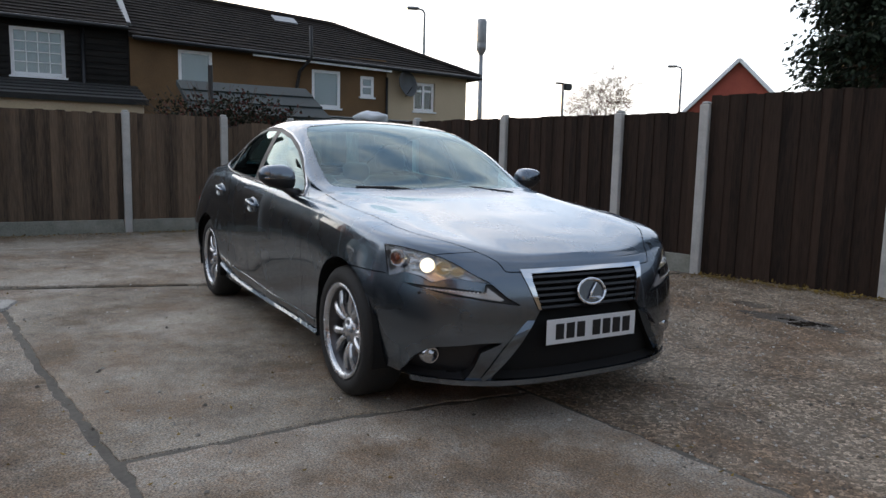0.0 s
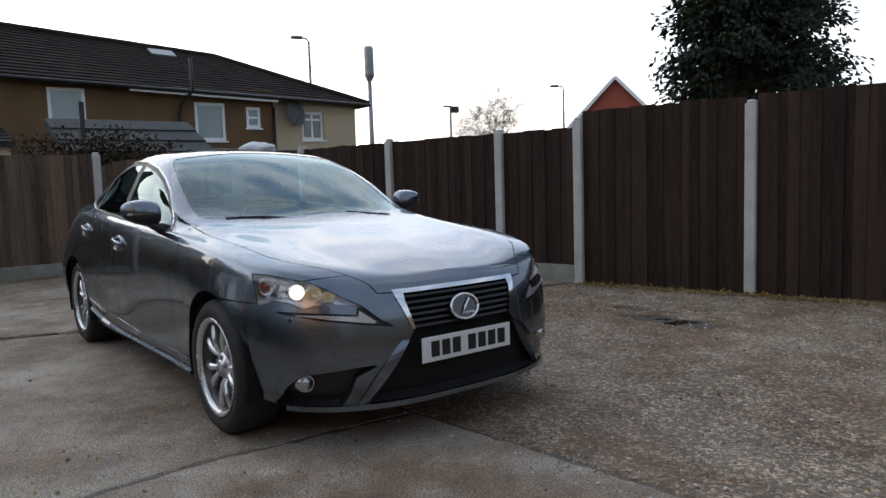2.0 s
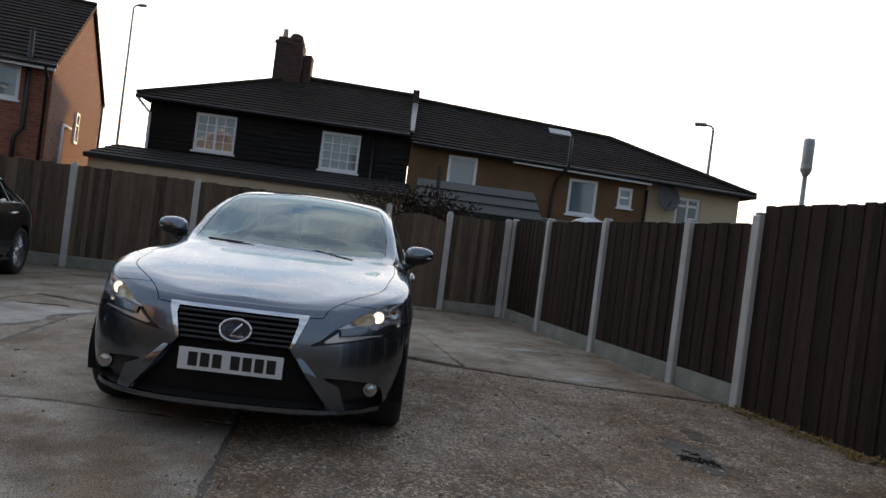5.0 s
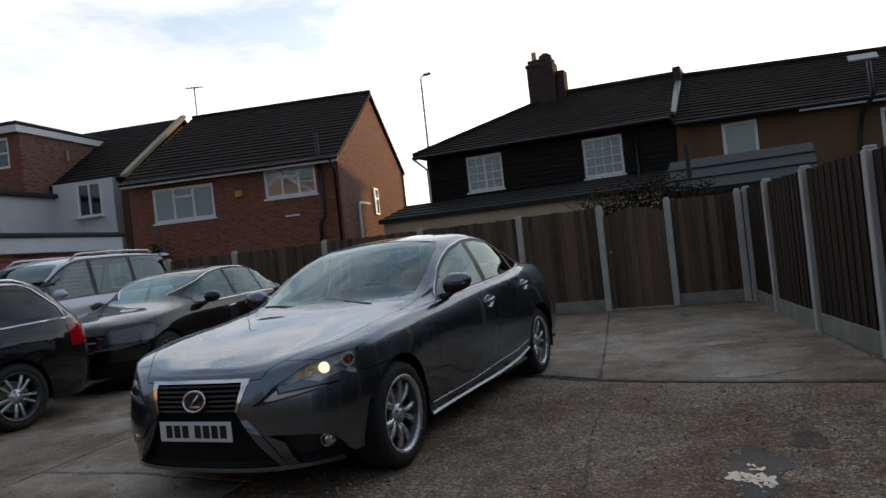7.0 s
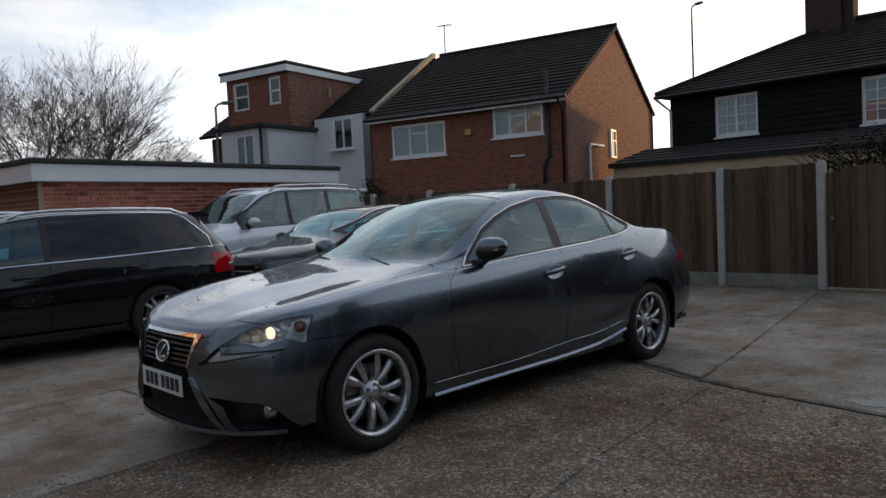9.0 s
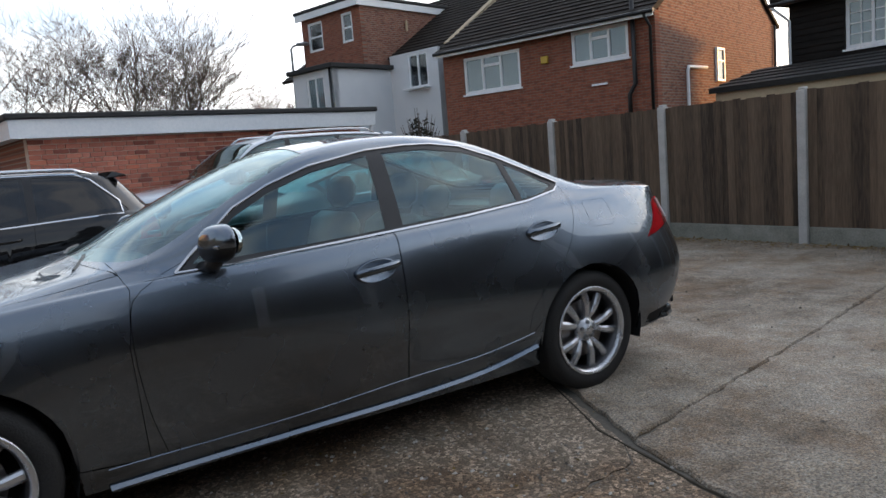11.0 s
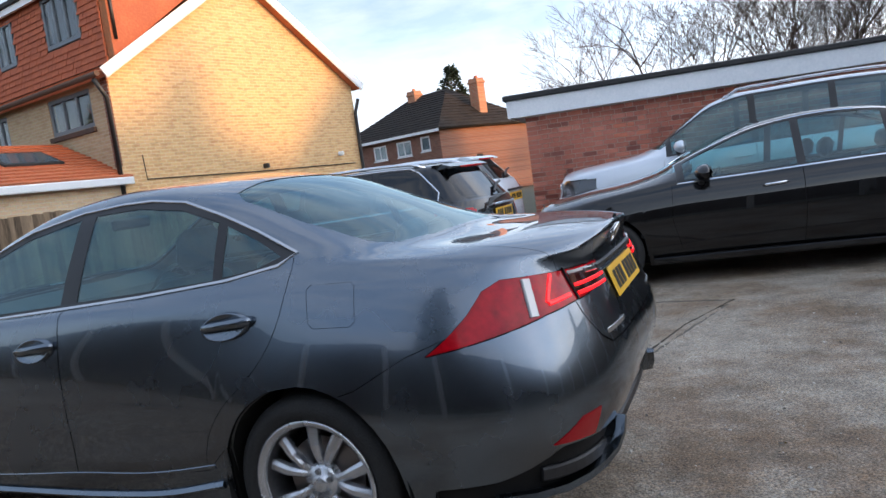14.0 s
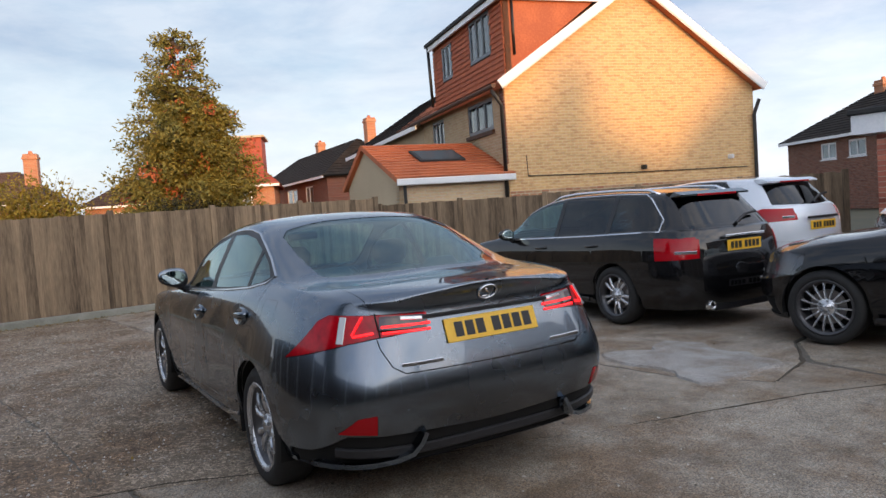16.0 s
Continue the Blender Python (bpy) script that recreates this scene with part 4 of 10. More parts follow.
    for k in range(5):
        y = -0.4 + 0.2 * k
        tube(bm, [(-0.2, y, 1.12 - 0.03 * k), (0.2, y, 1.12 - 0.03 * k)], 0.008, 4)
    part("mast", bm, M_STEEL, a)
    return h


neighbour()


# ---- flat-roofed garage ----
def garage():
    a, b = (0.666, -8.644), (-5.72, -9.6)
    m, L = frame_of(b, a)
    h = thing("garage", m, "flat-roofed red brick garage with white fascia", "garage")
    H0 = 2.06
    wall = part("wall", boxes((0.25, L - 0.25, -0.2, 0.0, 0, H0)), M_MORTAR, h)
    part("end_wall", boxes((L - 0.47, L - 0.25, -2.4, -0.202, 0, H0)), M_BRICK_RED, h)
    part("far_end_wall", boxes((0.25, 0.47, -5.2, -0.202, 0, H0)), M_BRICK_RED, h)
    part("back_wall", boxes((0.25, L - 0.25, -5.4, -5.2, 0, H0)), M_BRICK_RED, h)
    part("door_lintel", boxes((L - 0.45, L - 0.27, -5.2, -2.4, 1.95, H0)), M_WPAINT, h)
    part("roof", boxes((-0.05, L + 0.05, -5.7, 0.27, H0 + 0.25, H0 + 0.34), bevel=0.02), M_ROOFEDGE, h)
    part("fascia", boxes((0.0, L, 0.19, 0.22, H0 - 0.02, H0 + 0.25), (L - 0.03, L, -5.6, 0.19, H0 - 0.02, H0 + 0.25)), M_WPAINT, h)
    part("soffit", boxes((0.0, L - 0.03, -5.5, 0.19, H0 + 0.0, H0 + 0.03)), M_WPAINT, h)
    drainpipe(h, [(0.05, 0.15, H0), (0.05, 0.05, H0 - 0.25), (0.05, 0.05, 0)], 0.04, M_WHITE)
    # bricks of the front wall, stretcher bond, one by one near the yard
    rnd = random.Random(9)
    bm = bmesh.new()
    box(bm, -0.1055, 0.1055, -0.012, 0.012, -0.0315, 0.0315, 0.003)
    data = [to_mesh("brick", bm, M_BRICK_UNIT)]
    bm = bmesh.new()
    box(bm, -0.0525, 0.0525, -0.012, 0.012, -0.0315, 0.0315, 0.003)
    half = to_mesh("brick", bm, M_BRICK_UNIT)
    rest = bmesh.new()
    rows = int(H0 / 0.075)
    count = 0
    for r in range(rows):
        z = r * 0.075 + 0.04
        # long and short faces by turns, the short ones centred over the long
        x, short = (0.3625, 1) if r % 2 else (0.3625, 0)
        edge = 0.25
        if r % 2:
            box(rest, edge + 0.002, edge + 0.05, -0.008, 0.016, z - 0.0315, z + 0.0315)
        while x < L - 0.36:
            ww = 0.0515 if short else 0.1065
            if r >= rows - 14 and count < 300 and x > 2.2:
                share("brick", half if short else data[0], wall, pose(x, 0.004 + rnd.uniform(-0.001, 0.0015), z, 0, rnd.uniform(-0.15, 0.15), 0))
                count += 1
            else:
                box(rest, x - ww, x + ww, -0.008, 0.016, z - 0.0315, z + 0.0315)
            edge = x + ww + 0.01
            x += 0.16875
            short = 1 - short
        if L - 0.25 - edge > 0.03:
            box(rest, edge, L - 0.25, -0.008, 0.016, z - 0.0315, z + 0.0315)
    tagged(part("brickwork", rest, M_BRICK_UNIT_JOINED, wall), kind="stuff")
    return h


def brick_unit(name, joined):
    """Fired brick whose colour differs from one to the next."""
    m = surf(name, (0.32, 0.094, 0.062), (0.5, 0.195, 0.128), 0.9, 5, 70, 0.4, vary=0.0)
    n, l = m.node_tree.nodes, m.node_tree.links
    b = n["Principled BSDF"]
    src = b.inputs["Base Color"].links[0].from_socket
    if joined:
        rnd = n.new("ShaderNodeNewGeometry").outputs["Random Per Island"]
    else:
        rnd = n.new("ShaderNodeObjectInfo").outputs["Random"]
    ramp = n.new("ShaderNodeValToRGB")
    els = ramp.color_ramp.elements
    els[0].position, els[0].color = 0.0, (0.42, 0.36, 0.4, 1)
    els[1].position, els[1].color = 1.0, (1.25, 1.1, 0.95, 1)
    for p, c in ((0.12, (0.55, 0.45, 0.45, 1)), (0.2, (0.9, 0.85, 0.85, 1)), (0.8, (1.05, 1.0, 1.0, 1)), (0.92, (1.35, 1.5, 1.6, 1))):
        els.new(p).color = c
    l.new(rnd, ramp.inputs["Fac"])
    mx = n.new("ShaderNodeMix")
    mx.data_type, mx.blend_type = "RGBA", "MULTIPLY"
    mx.inputs["Factor"].default_value = 1.0
    l.new(src, mx.inputs["A"])
    l.new(ramp.outputs["Color"], mx.inputs["B"])
    l.new(mx.outputs["Result"], b.inputs["Base Color"])
    return m


M_MORTAR = surf("lime_mortar", (0.5, 0.4, 0.33), (0.66, 0.56, 0.48), 0.95, 6, 80, 0.3)
M_BRICK_UNIT = brick_unit("garage_brick", False)
M_BRICK_UNIT_JOINED = brick_unit("garage_brick_course", True)
garage()


# ---- the yellow brick house that catches the sun ----
M_BRICK_PLINTH = brickwork("mixed_stock_brick", ((0.46, 0.27, 0.14), (0.34, 0.12, 0.06), (0.28, 0.09, 0.045)), (0.5, 0.4, 0.27), stain=0.3, blotch=0.2)
def yellow_house():
    K0, KR, K1 = Vector((9.3, -8.8, 0)), Vector((7.61, -16.1, 0)), Vector((15.93, -10.33, 0))
    g, f = (KR - K0), (K1 - K0)
    gl, fl = g.length, f.length
    gd, fd = g.normalized(), f.normalized()
    h = thing("yellow_brick_house", pose(*K0), "sunlit yellow brick house with tile-hung loft dormer", "house")
    ez, rz = 4.38, 6.88
    inv = h.matrix_basis.inverted()
    gm, _ = frame_of(KR, K0)
    # gable wall, laid in its own frame so that courses run level
    bm = bmesh.new()
    prism(bm, [(0, 0, 0), (gl, 0, 0), (gl, 0, ez), (gl / 2, 0, rz), (0, 0, ez - 0.15)], (0, -0.28, 0))
    wall = part("gable_wall", bm, M_BRICK_SUNWARM, h, m=inv @ gm)
    bm = boxes((0.0, gl - 0.02, -0.02, 0.004, 0, 1.72))
    part("brick_plinth", bm, M_BRICK_PLINTH, h, "redder bricks along the foot", m=inv @ gm)
    fm, _ = frame_of(K1, K0)
    W = [(fl - 2.6, fl - 0.75, 3.36, 4.18), (fl - 5.9, fl - 4.7, 3.36, 4.18)]
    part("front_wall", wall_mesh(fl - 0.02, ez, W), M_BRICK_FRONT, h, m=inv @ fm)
    for a, b, c, d in W:
        w = window_in(h, 0, 0, b - a, d - c, 3, 1, (), M_GREYFRAME, 0.0, False, False)
        w.matrix_basis = inv @ fm @ pose(a, 0.05, c)
        part("sill", boxes((-0.05, b - a + 0.05, -0.12, 0.0, -0.12, -0.02)), M_TILE_BROWN, w)
    part("soldier_quoin", boxes((fl - 0.24, fl + 0.004, -0.012, 0.02, 2.4, ez)), M_BRICK_RED, h, m=inv @ fm)
    # roof slopes
    out = -fd * 0.25
    over = -gd * 0.2
    A, B = K0 + out + over, KR + out - over
    C, D = K1 + fd * 3 + over, KR + fd * 9.5 - over
    mid0, mid1 = (K0 + KR) / 2 + out, (K0 + KR) / 2 + fd * 9.5
    up = Vector((0, 0, 1))
    loc = lambda v, z: tuple(v - K0 + up * z)
    roof_plane(h, loc(A, ez - 0.06), loc(C, ez - 0.06), loc(mid1, rz + 0.08), loc(mid0, rz + 0.08), M_TILE_RED)
    roof_plane(h, loc(B, ez - 0.2), loc(D, ez - 0.2), loc(mid1, rz + 0.08), loc(mid0, rz + 0.08), M_TILE_RED)
    # white bargeboards
    for s, e in ((A, ez - 0.08), (B, ez - 0.22)):
        bm = bmesh.new()
        p, q = Vector(loc(s - fd * 0.03, e)), Vector(loc(mid0 - fd * 0.03, rz + 0.06))
        ribbon(bm, [p, q], 0.24, 0.02, up=-fd)
        part("bargeboard", bm, M_WHITE, h)
    # tile-hung flat-roofed dormer along the front slope
    d = new("dormer")
    d.parent = h
    z0, z1, dl = 4.55, 6.5, 5.45
    d.matrix_basis = inv @ fm @ pose(fl - dl, 0, 0)
    face = bmesh.new()
    n = 15
    rnd = random.Random(3)
    holes = [(dl - 2.17, dl - 0.72, 5.25, 6.38), (dl - 4.57, dl - 3.7, 5.25, 6.3)]
    for k in range(n):
        za, zb = z0 + (z1 - z0) * k / n, z0 + (z1 - z0) * (k + 1.15) / n
        x = -(0.08 if k % 2 else 0)
        while x < dl + 0.1:
            xa, xb = max(0.0, x), min(dl + 0.1, x + 0.158)
            if xb > xa and not any(h0[0] < (xa + xb) / 2 < h0[1] and h0[2] < (za + zb) / 2 < h0[3] for h0 in holes):
                y = rnd.uniform(-0.004, 0.004)
                prism(face, [(xa, 0.02 + y, za), (xb, 0.02 + y, za), (xb, 0.05, zb), (xa, 0.05, zb)], (0, 0.012, 0))
            x += 0.165
    tagged(part("hung_tiles", face, M_TILE_RED_JOINED, d), kind="stuff")
    part("backing", wall_mesh(dl + 0.1, z1 - z0, [(a, b, c - z0, e - z0) for a, b, c, e in holes], 0.15), M_TILE_BROWN, d, m=pose(0, 0.07, z0))
    for a, b, c, e in holes:
        w = window_in(d, a, c, b - a, e - c, 3 if b - a > 1.0 else 2, 1, (), M_GREYFRAME, 0.06, False, False)
    cheek = bmesh.new()
    prism(cheek, [(dl - 0.02, 0.07, z0), (dl - 0.02, 0.07, z1), (dl - 0.02, 2.75, z1)], (0.12, 0, 0))
    part("cheek", cheek, M_TILE_RED, d)
    part("dormer_roof", boxes((-0.2, dl + 0.25, -0.18, 3.0, z1, z1 + 0.12), bevel=0.02), M_ROOFEDGE, d)
    part("dormer_fascia", boxes((-0.1, dl + 0.2, -0.12, -0.06, z1 - 0.14, z1), (dl + 0.14, dl + 0.2, -0.06, 2.9, z1 - 0.14, z1)), M_WHITE, d)
    drainpipe(d, [(-0.05, -0.1, z1), (-0.05, -0.05, z0 + 0.1)], 0.05)
    drainpipe(d, [(dl + 0.14, 0.3, z1 - 0.1), (dl + 0.14, 0.3, z0 + 0.5)], 0.035)
    # gutters and downpipes
    bm = bmesh.new()
    tube(bm, [(dl + 0.4, -0.42, ez - 0.12), (dl - fl, -0.42, ez - 0.12)], 0.06, 8)
    part("gutter", bm, M_TILE_BROWN, d)
    drainpipe(d, [(dl + 0.2, -0.4, ez - 0.2), (dl + 0.06, -0.1, ez - 0.55), (dl + 0.06, -0.1, 0)], 0.05)
    bm = bmesh.new()
    tube(bm, [loc(KR - gd * -0.1 - fd * 0.12, ez - 0.55), loc(KR - fd * 0.08 + gd * -0.05, ez - 0.95), loc(KR - fd * 0.08 + gd * -0.05, 0)], 0.05, 8)
    part("drainpipe", bm, M_BLACKPIPE, h)
    # lamps, cable on the gable
    for s, z in ((3.83, 2.14), (6.6, 2.3)):
        p = Vector(loc(K0 + gd * s - fd * 0.08, z))
        bm = bmesh.new()
        box(bm, -0.08, 0.08, -0.05, 0.05, -0.06, 0.06, 0.02, m=Matrix.Translation(p))
        part("wall_lamp", bm, M_BLACKPIPE if s < 5 else M_WHITE, h)
    bm = bmesh.new()
    tube(bm, [loc(K0 + gd * 0.5 - fd * 0.02, 2.6), loc(K0 + gd * 0.52 - fd * 0.02, 2.08), loc(K0 + gd * 3.6 - fd * 0.02, 2.02), loc(K0 + gd * 7.2 - fd * 0.02, 2.0)], 0.012, 5)
    part("cable", bm, M_BLACKPIPE, h)
    # single-storey extension with an orange roof and a skylight
    E = thing("extension", pose(*K0), "pale brick single-storey extension with orange tiled roof", "extension")
    a0, a1 = K0 + gd * 0.1 + fd * 0.05, Vector((9.64, -5.9, 0))
    side = bmesh.new()
    L2 = (a1 - a0).length
    sm, _ = frame_of(a0, a1)
    prism(side, [(0, 0, 0), (L2, 0, 0), (L2, 0, 2.14), (0, 0, 2.14)], (0, -0.25, 0))
    part("side_wall", side, M_BRICK_PALE, E, m=inv @ sm)
    fw = Vector((-(a1 - a0).y, (a1 - a0).x, 0)).normalized()
    if fw.dot(fd) < 0:
        fw = -fw
    b1, b0 = a1 + fw * 3.7, a0 + fw * 3.7
    em, L3 = frame_of(a1, b1)
    front = bmesh.new()
    prism(front, [(0, 0, 0), (L3, 0, 0), (L3, 0, 2.12), (L3 * 0.58, 0, 3.1), (0, 0, 2.1)], (0, -0.2, 0))
    part("front_gable", front, M_CREAM, E, m=inv @ em)
    part("patio_window", boxes((L3 - 2.05, L3 - 0.35, 0.0, 0.05, 0.95, 1.78)), M_GREYFRAME, E, m=inv @ em)
    for k in range(3):
        part("pane", boxes((L3 - 0.9 - k * 0.54, L3 - 0.43 - k * 0.54, 0.048, 0.058, 1.03, 1.7)), M_PANE, E, m=inv @ em)
    ov = (a1 - a0).normalized() * 0.12
    rid = 3.16
    m0, m1 = a0 + fw * 2.15, a1 + fw * 2.15
    roof_plane(E, loc(a0 - fw * 0.2, 2.16), loc(a1 + ov - fw * 0.2, 2.16), loc(m1 + ov, rid), loc(m0, rid), M_TILE_RED, course=0.2)
    roof_plane(E, loc(b0 + fw * 0.2, 2.14), loc(b1 + ov + fw * 0.2, 2.14), loc(m1 + ov, rid), loc(m0, rid), M_TILE_RED, course=0.2)
    sk = bmesh.new()
    c = (Vector(loc(a0, 2.72)) + Vector(loc(a1, 2.72))) / 2 + fw * 1.05
    box(sk, -0.62, 0.62, -0.4, 0.4, -0.03, 0.02, 0.008)
    t = Matrix.Translation(c + Vector((0, 0, 0.04))) @ sm.to_3x3().to_4x4() @ pose(0, 0, 0, 23 if fw.dot(Vector((-(a1 - a0).y, (a1 - a0).x, 0))) > 0 else -23, 0, 0)
    part("skylight", sk, M_ROOFEDGE, E, m=t)
    sk = boxes((-0.54, 0.54, -0.32, 0.32, 0.021, 0.027))
    part("skylight_pane", sk, M_PANE, E, m=t)
    bm = bmesh.new()
    ribbon(bm, [Vector(loc(a0 - fw * 0.2, 2.08)), Vector(loc(a1 - fw * 0.2 + ov, 2.08))], 0.16, 0.015, up=-fw)
    part("fascia", bm, M_WPAINT, E)
    bm = bmesh.new()
    tube(bm, [loc(a1 - fw * 0.06 - ov, 2.1), loc(a1 - fw * 0.06 - ov, 0)], 0.04, 6)
    part("drainpipe", bm, M_BLACKPIPE, E)


M_GREYFRAME = plain("grey_window_frame", (0.11, 0.13, 0.15), 0.4)
M_BRICK_PALE = brickwork("pale_brick", ((0.5, 0.36, 0.22), (0.56, 0.42, 0.27), (0.4, 0.26, 0.14)), (0.5, 0.42, 0.3), stain=0.4)
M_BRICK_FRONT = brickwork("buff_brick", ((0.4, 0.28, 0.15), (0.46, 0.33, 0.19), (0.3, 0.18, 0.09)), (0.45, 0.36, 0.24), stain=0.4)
M_TILE_RED_JOINED = surf("hung_clay_tiles", (0.3, 0.07, 0.03), (0.5, 0.14, 0.06), 0.8, 4, 20, 0.3)
yellow_house()


# ---- houses further off ----
def far_house(name, a, b, depth, eave, ridge, wall_mat, roof_mat, wins, label, hip=0.0, chimneys=(), win_mat=None):
    """A plain house whose long wall runs from a to b, facing the yard side; wins: (along, z, width, height)."""
    m, L = frame_of(a, b)
    h = thing(name, m, label, "house")
    part("wall", wall_mesh(L, eave, [(x, x + w, z, z + hh) for x, z, w, hh in wins], 0.25), wall_mat, h)
    part("shell", boxes((0.0, 0.24, 0.252, depth, 0, eave), (L - 0.24, L, 0.252, depth, 0, eave), (0.25, L - 0.25, depth - 0.25, depth, 0, eave)), wall_mat, h)
    e = 0.35
    hp = hip
    roof_plane(h, (-e, -e, eave), (L + e, -e, eave), (L - hp, depth / 2, ridge), (hp, depth / 2, ridge), roof_mat)
    roof_plane(h, (L + e, depth + e, eave), (-e, depth + e, eave), (hp, depth / 2, ridge), (L - hp, depth / 2, ridge), roof_mat)
    if hip:
        roof_plane(h, (-e, depth + e, eave), (-e, -e, eave), (hp, depth / 2, ridge), (hp, depth / 2, ridge), roof_mat)
        roof_plane(h, (L + e, -e, eave), (L + e, depth + e, eave), (L - hp, depth / 2, ridge), (L - hp, depth / 2, ridge), roof_mat)
    else:
        for x in (0, L - 0.24):
            bm = bmesh.new()
            prism(bm, [(x, 0, eave - 0.01), (x, depth, eave - 0.01), (x, depth / 2, ridge - 0.1)], (0.24, 0, 0))
            part("gable", bm, wall_mat, h)
    part("fascia", boxes((-e, L + e, -e - 0.03, -e + 0.01, eave - 0.16, eave - 0.01)), M_WHITE, h)
    for x, z, w, hh in wins:
        window_in(h, x, z, w, hh, 2 if w > 0.9 else 1, 1, (), win_mat, 0.05, True, True)
    for x, y, top in chimneys:
        part("chimney", boxes((x - 0.35, x + 0.35, y - 0.3, y + 0.3, eave, top), (x - 0.4, x + 0.4, y - 0.35, y + 0.35, top - 0.3, top - 0.15), bevel=0.02), M_BRICK_CHIM, h)
        bm = bmesh.new()
        lathe(bm, [(0.12, top), (0.1, top + 0.16), (0.0, top + 0.16)], 10, "Z", (x, y, 0))
        part("chimney_pot", bm, M_TILE_RED, h)
    return h


M_BRICK_CHIM = brickwork("orange_brick", ((0.4, 0.13, 0.06), (0.48, 0.18, 0.08), (0.3, 0.09, 0.05)), (0.4, 0.28, 0.18), stain=0.4)
M_REDPAINT = surf("red_tile_hanging", (0.26, 0.05, 0.035), (0.42, 0.1, 0.06), 0.8, 2, 20, 0.3)
far_house("far_terrace", (57.8, -17.2), (36.8, -15.3), 6.5, 4.0, 6.55, M_BRICK_DARK, M_SLATE, [(1.4, 2.35, 1.8, 1.15), (5.6, 2.35, 2.6, 1.15), (11.0, 2.35, 2.8, 1.2), (16.0, 2.35, 1.8, 1.2)], "red brick terrace with dark roof and orange chimneys", 3.0, ((9.0, 3.4, 7.3), (19.6, 3.6, 7.7)))
far_house("adjoining_house", (27.5, -13.0), (16.05, -10.37), 7.3, 4.25, 6.75, M_CREAM, M_SLATE, [(4.6, 2.7, 1.6, 1.1), (8.4, 2.7, 1.6, 1.1)], "cream rendered house with dark roof joined to the brick one", 0.0)
far_house("red_roofed_house", (40.2, -6.5), (38.0, -12.3), 8.0, 3.7, 6.0, M_BRICK_CHIM, M_REDPAINT, [(1.0, 2.2, 1.3, 1.2), (3.8, 2.2, 1.1, 1.1)], "house with a red hipped roof and a small dormer", 2.0)
dd = thing("roof_dormer", pose(38.9, -9.2, 0, 0, 0, 248), "red tile-hung dormer with a white window", "dormer")
part("dormer_wall", wall_mesh(2.9, 2.6, [(0.55, 1.25, 1.0, 2.1)], 0.2), M_REDPAINT, dd, m=pose(-0.2, 0, 3.9))
part("dormer_side", boxes((-0.2, 0.0, 0.202, 3.0, 3.9, 6.5), (2.5, 2.7, 0.202, 3.0, 3.9, 6.5)), M_REDPAINT, dd)
part("dormer_roof", boxes((-0.35, 2.9, -0.2, 3.1, 6.5, 6.62)), M_CREAM, dd)
window_in(dd, 0.35, 4.9, 0.7, 1.1, 1, 2, (), None, 0.05, True)
far_house("corner_house", (20.1, -36.7), (12.0, -32.9), 7.5, 3.78, 6.3, M_BRICK_RED, M_SLATE, [(3.0, 2.6, 1.25, 0.85), (5.2, 2.6, 1.3, 0.85), (7.3, 2.7, 0.8, 0.8)], "brown brick house with a dark hipped roof and two chimneys", 3.0, ((3.4, 3.4, 6.6), (8.0, 4.2, 6.5)))
far_house("left_house", (41.0, 9.5), (38.5, 0.0), 7.0, 3.2, 5.2, M_BRICK_CHIM, M_TILE_BROWN, [(2.0, 1.8, 1.2, 1.0)], "low brown-roofed house with an orange chimney", 2.0, ((8.9, 2.0, 6.0),))
far_house("distant_house", (52.0, -3.0), (50.0, -9.0), 7.0, 3.3, 5.1, M_BRICK_CHIM, M_TILE_BROWN, [(2.0, 1.8, 1.2, 1.0)], "distant low house with brown tiled roof", 2.0, ((4.4, 3.0, 5.8),))
# red gable beyond the right-hand fence
rg = thing("gabled_house", pose(-17.0, 25.3, 0, 0, 0, 38), "red brick gable end with white bargeboards", "house")
bm = bmesh.new()
prism(bm, [(-2.0, 0, 0), (2.0, 0, 0), (2.0, 0, 3.7), (0, 0, 5.6), (-2.0, 0, 3.6)], (0, 5, 0))
part("gable_wall", bm, M_REDPAINT, rg)
roof_plane(rg, (-2.25, -0.2, 3.4), (-2.25, 5.2, 3.4), (0, 5.2, 5.75), (0, -0.2, 5.75), M_TILE_BROWN)
roof_plane(rg, (2.25, -0.2, 3.45), (2.25, 5.2, 3.45), (0, 5.2, 5.75), (0, -0.2, 5.75), M_TILE_BROWN)
for s in (-1, 1):
    bm = bmesh.new()
    ribbon(bm, [Vector((2.25 * s, -0.24, 3.4)), Vector((0, -0.24, 5.72))], 0.16, 0.02, up=Vector((0, -1, 0)))
    part("bargeboard", bm, M_WHITE, rg)


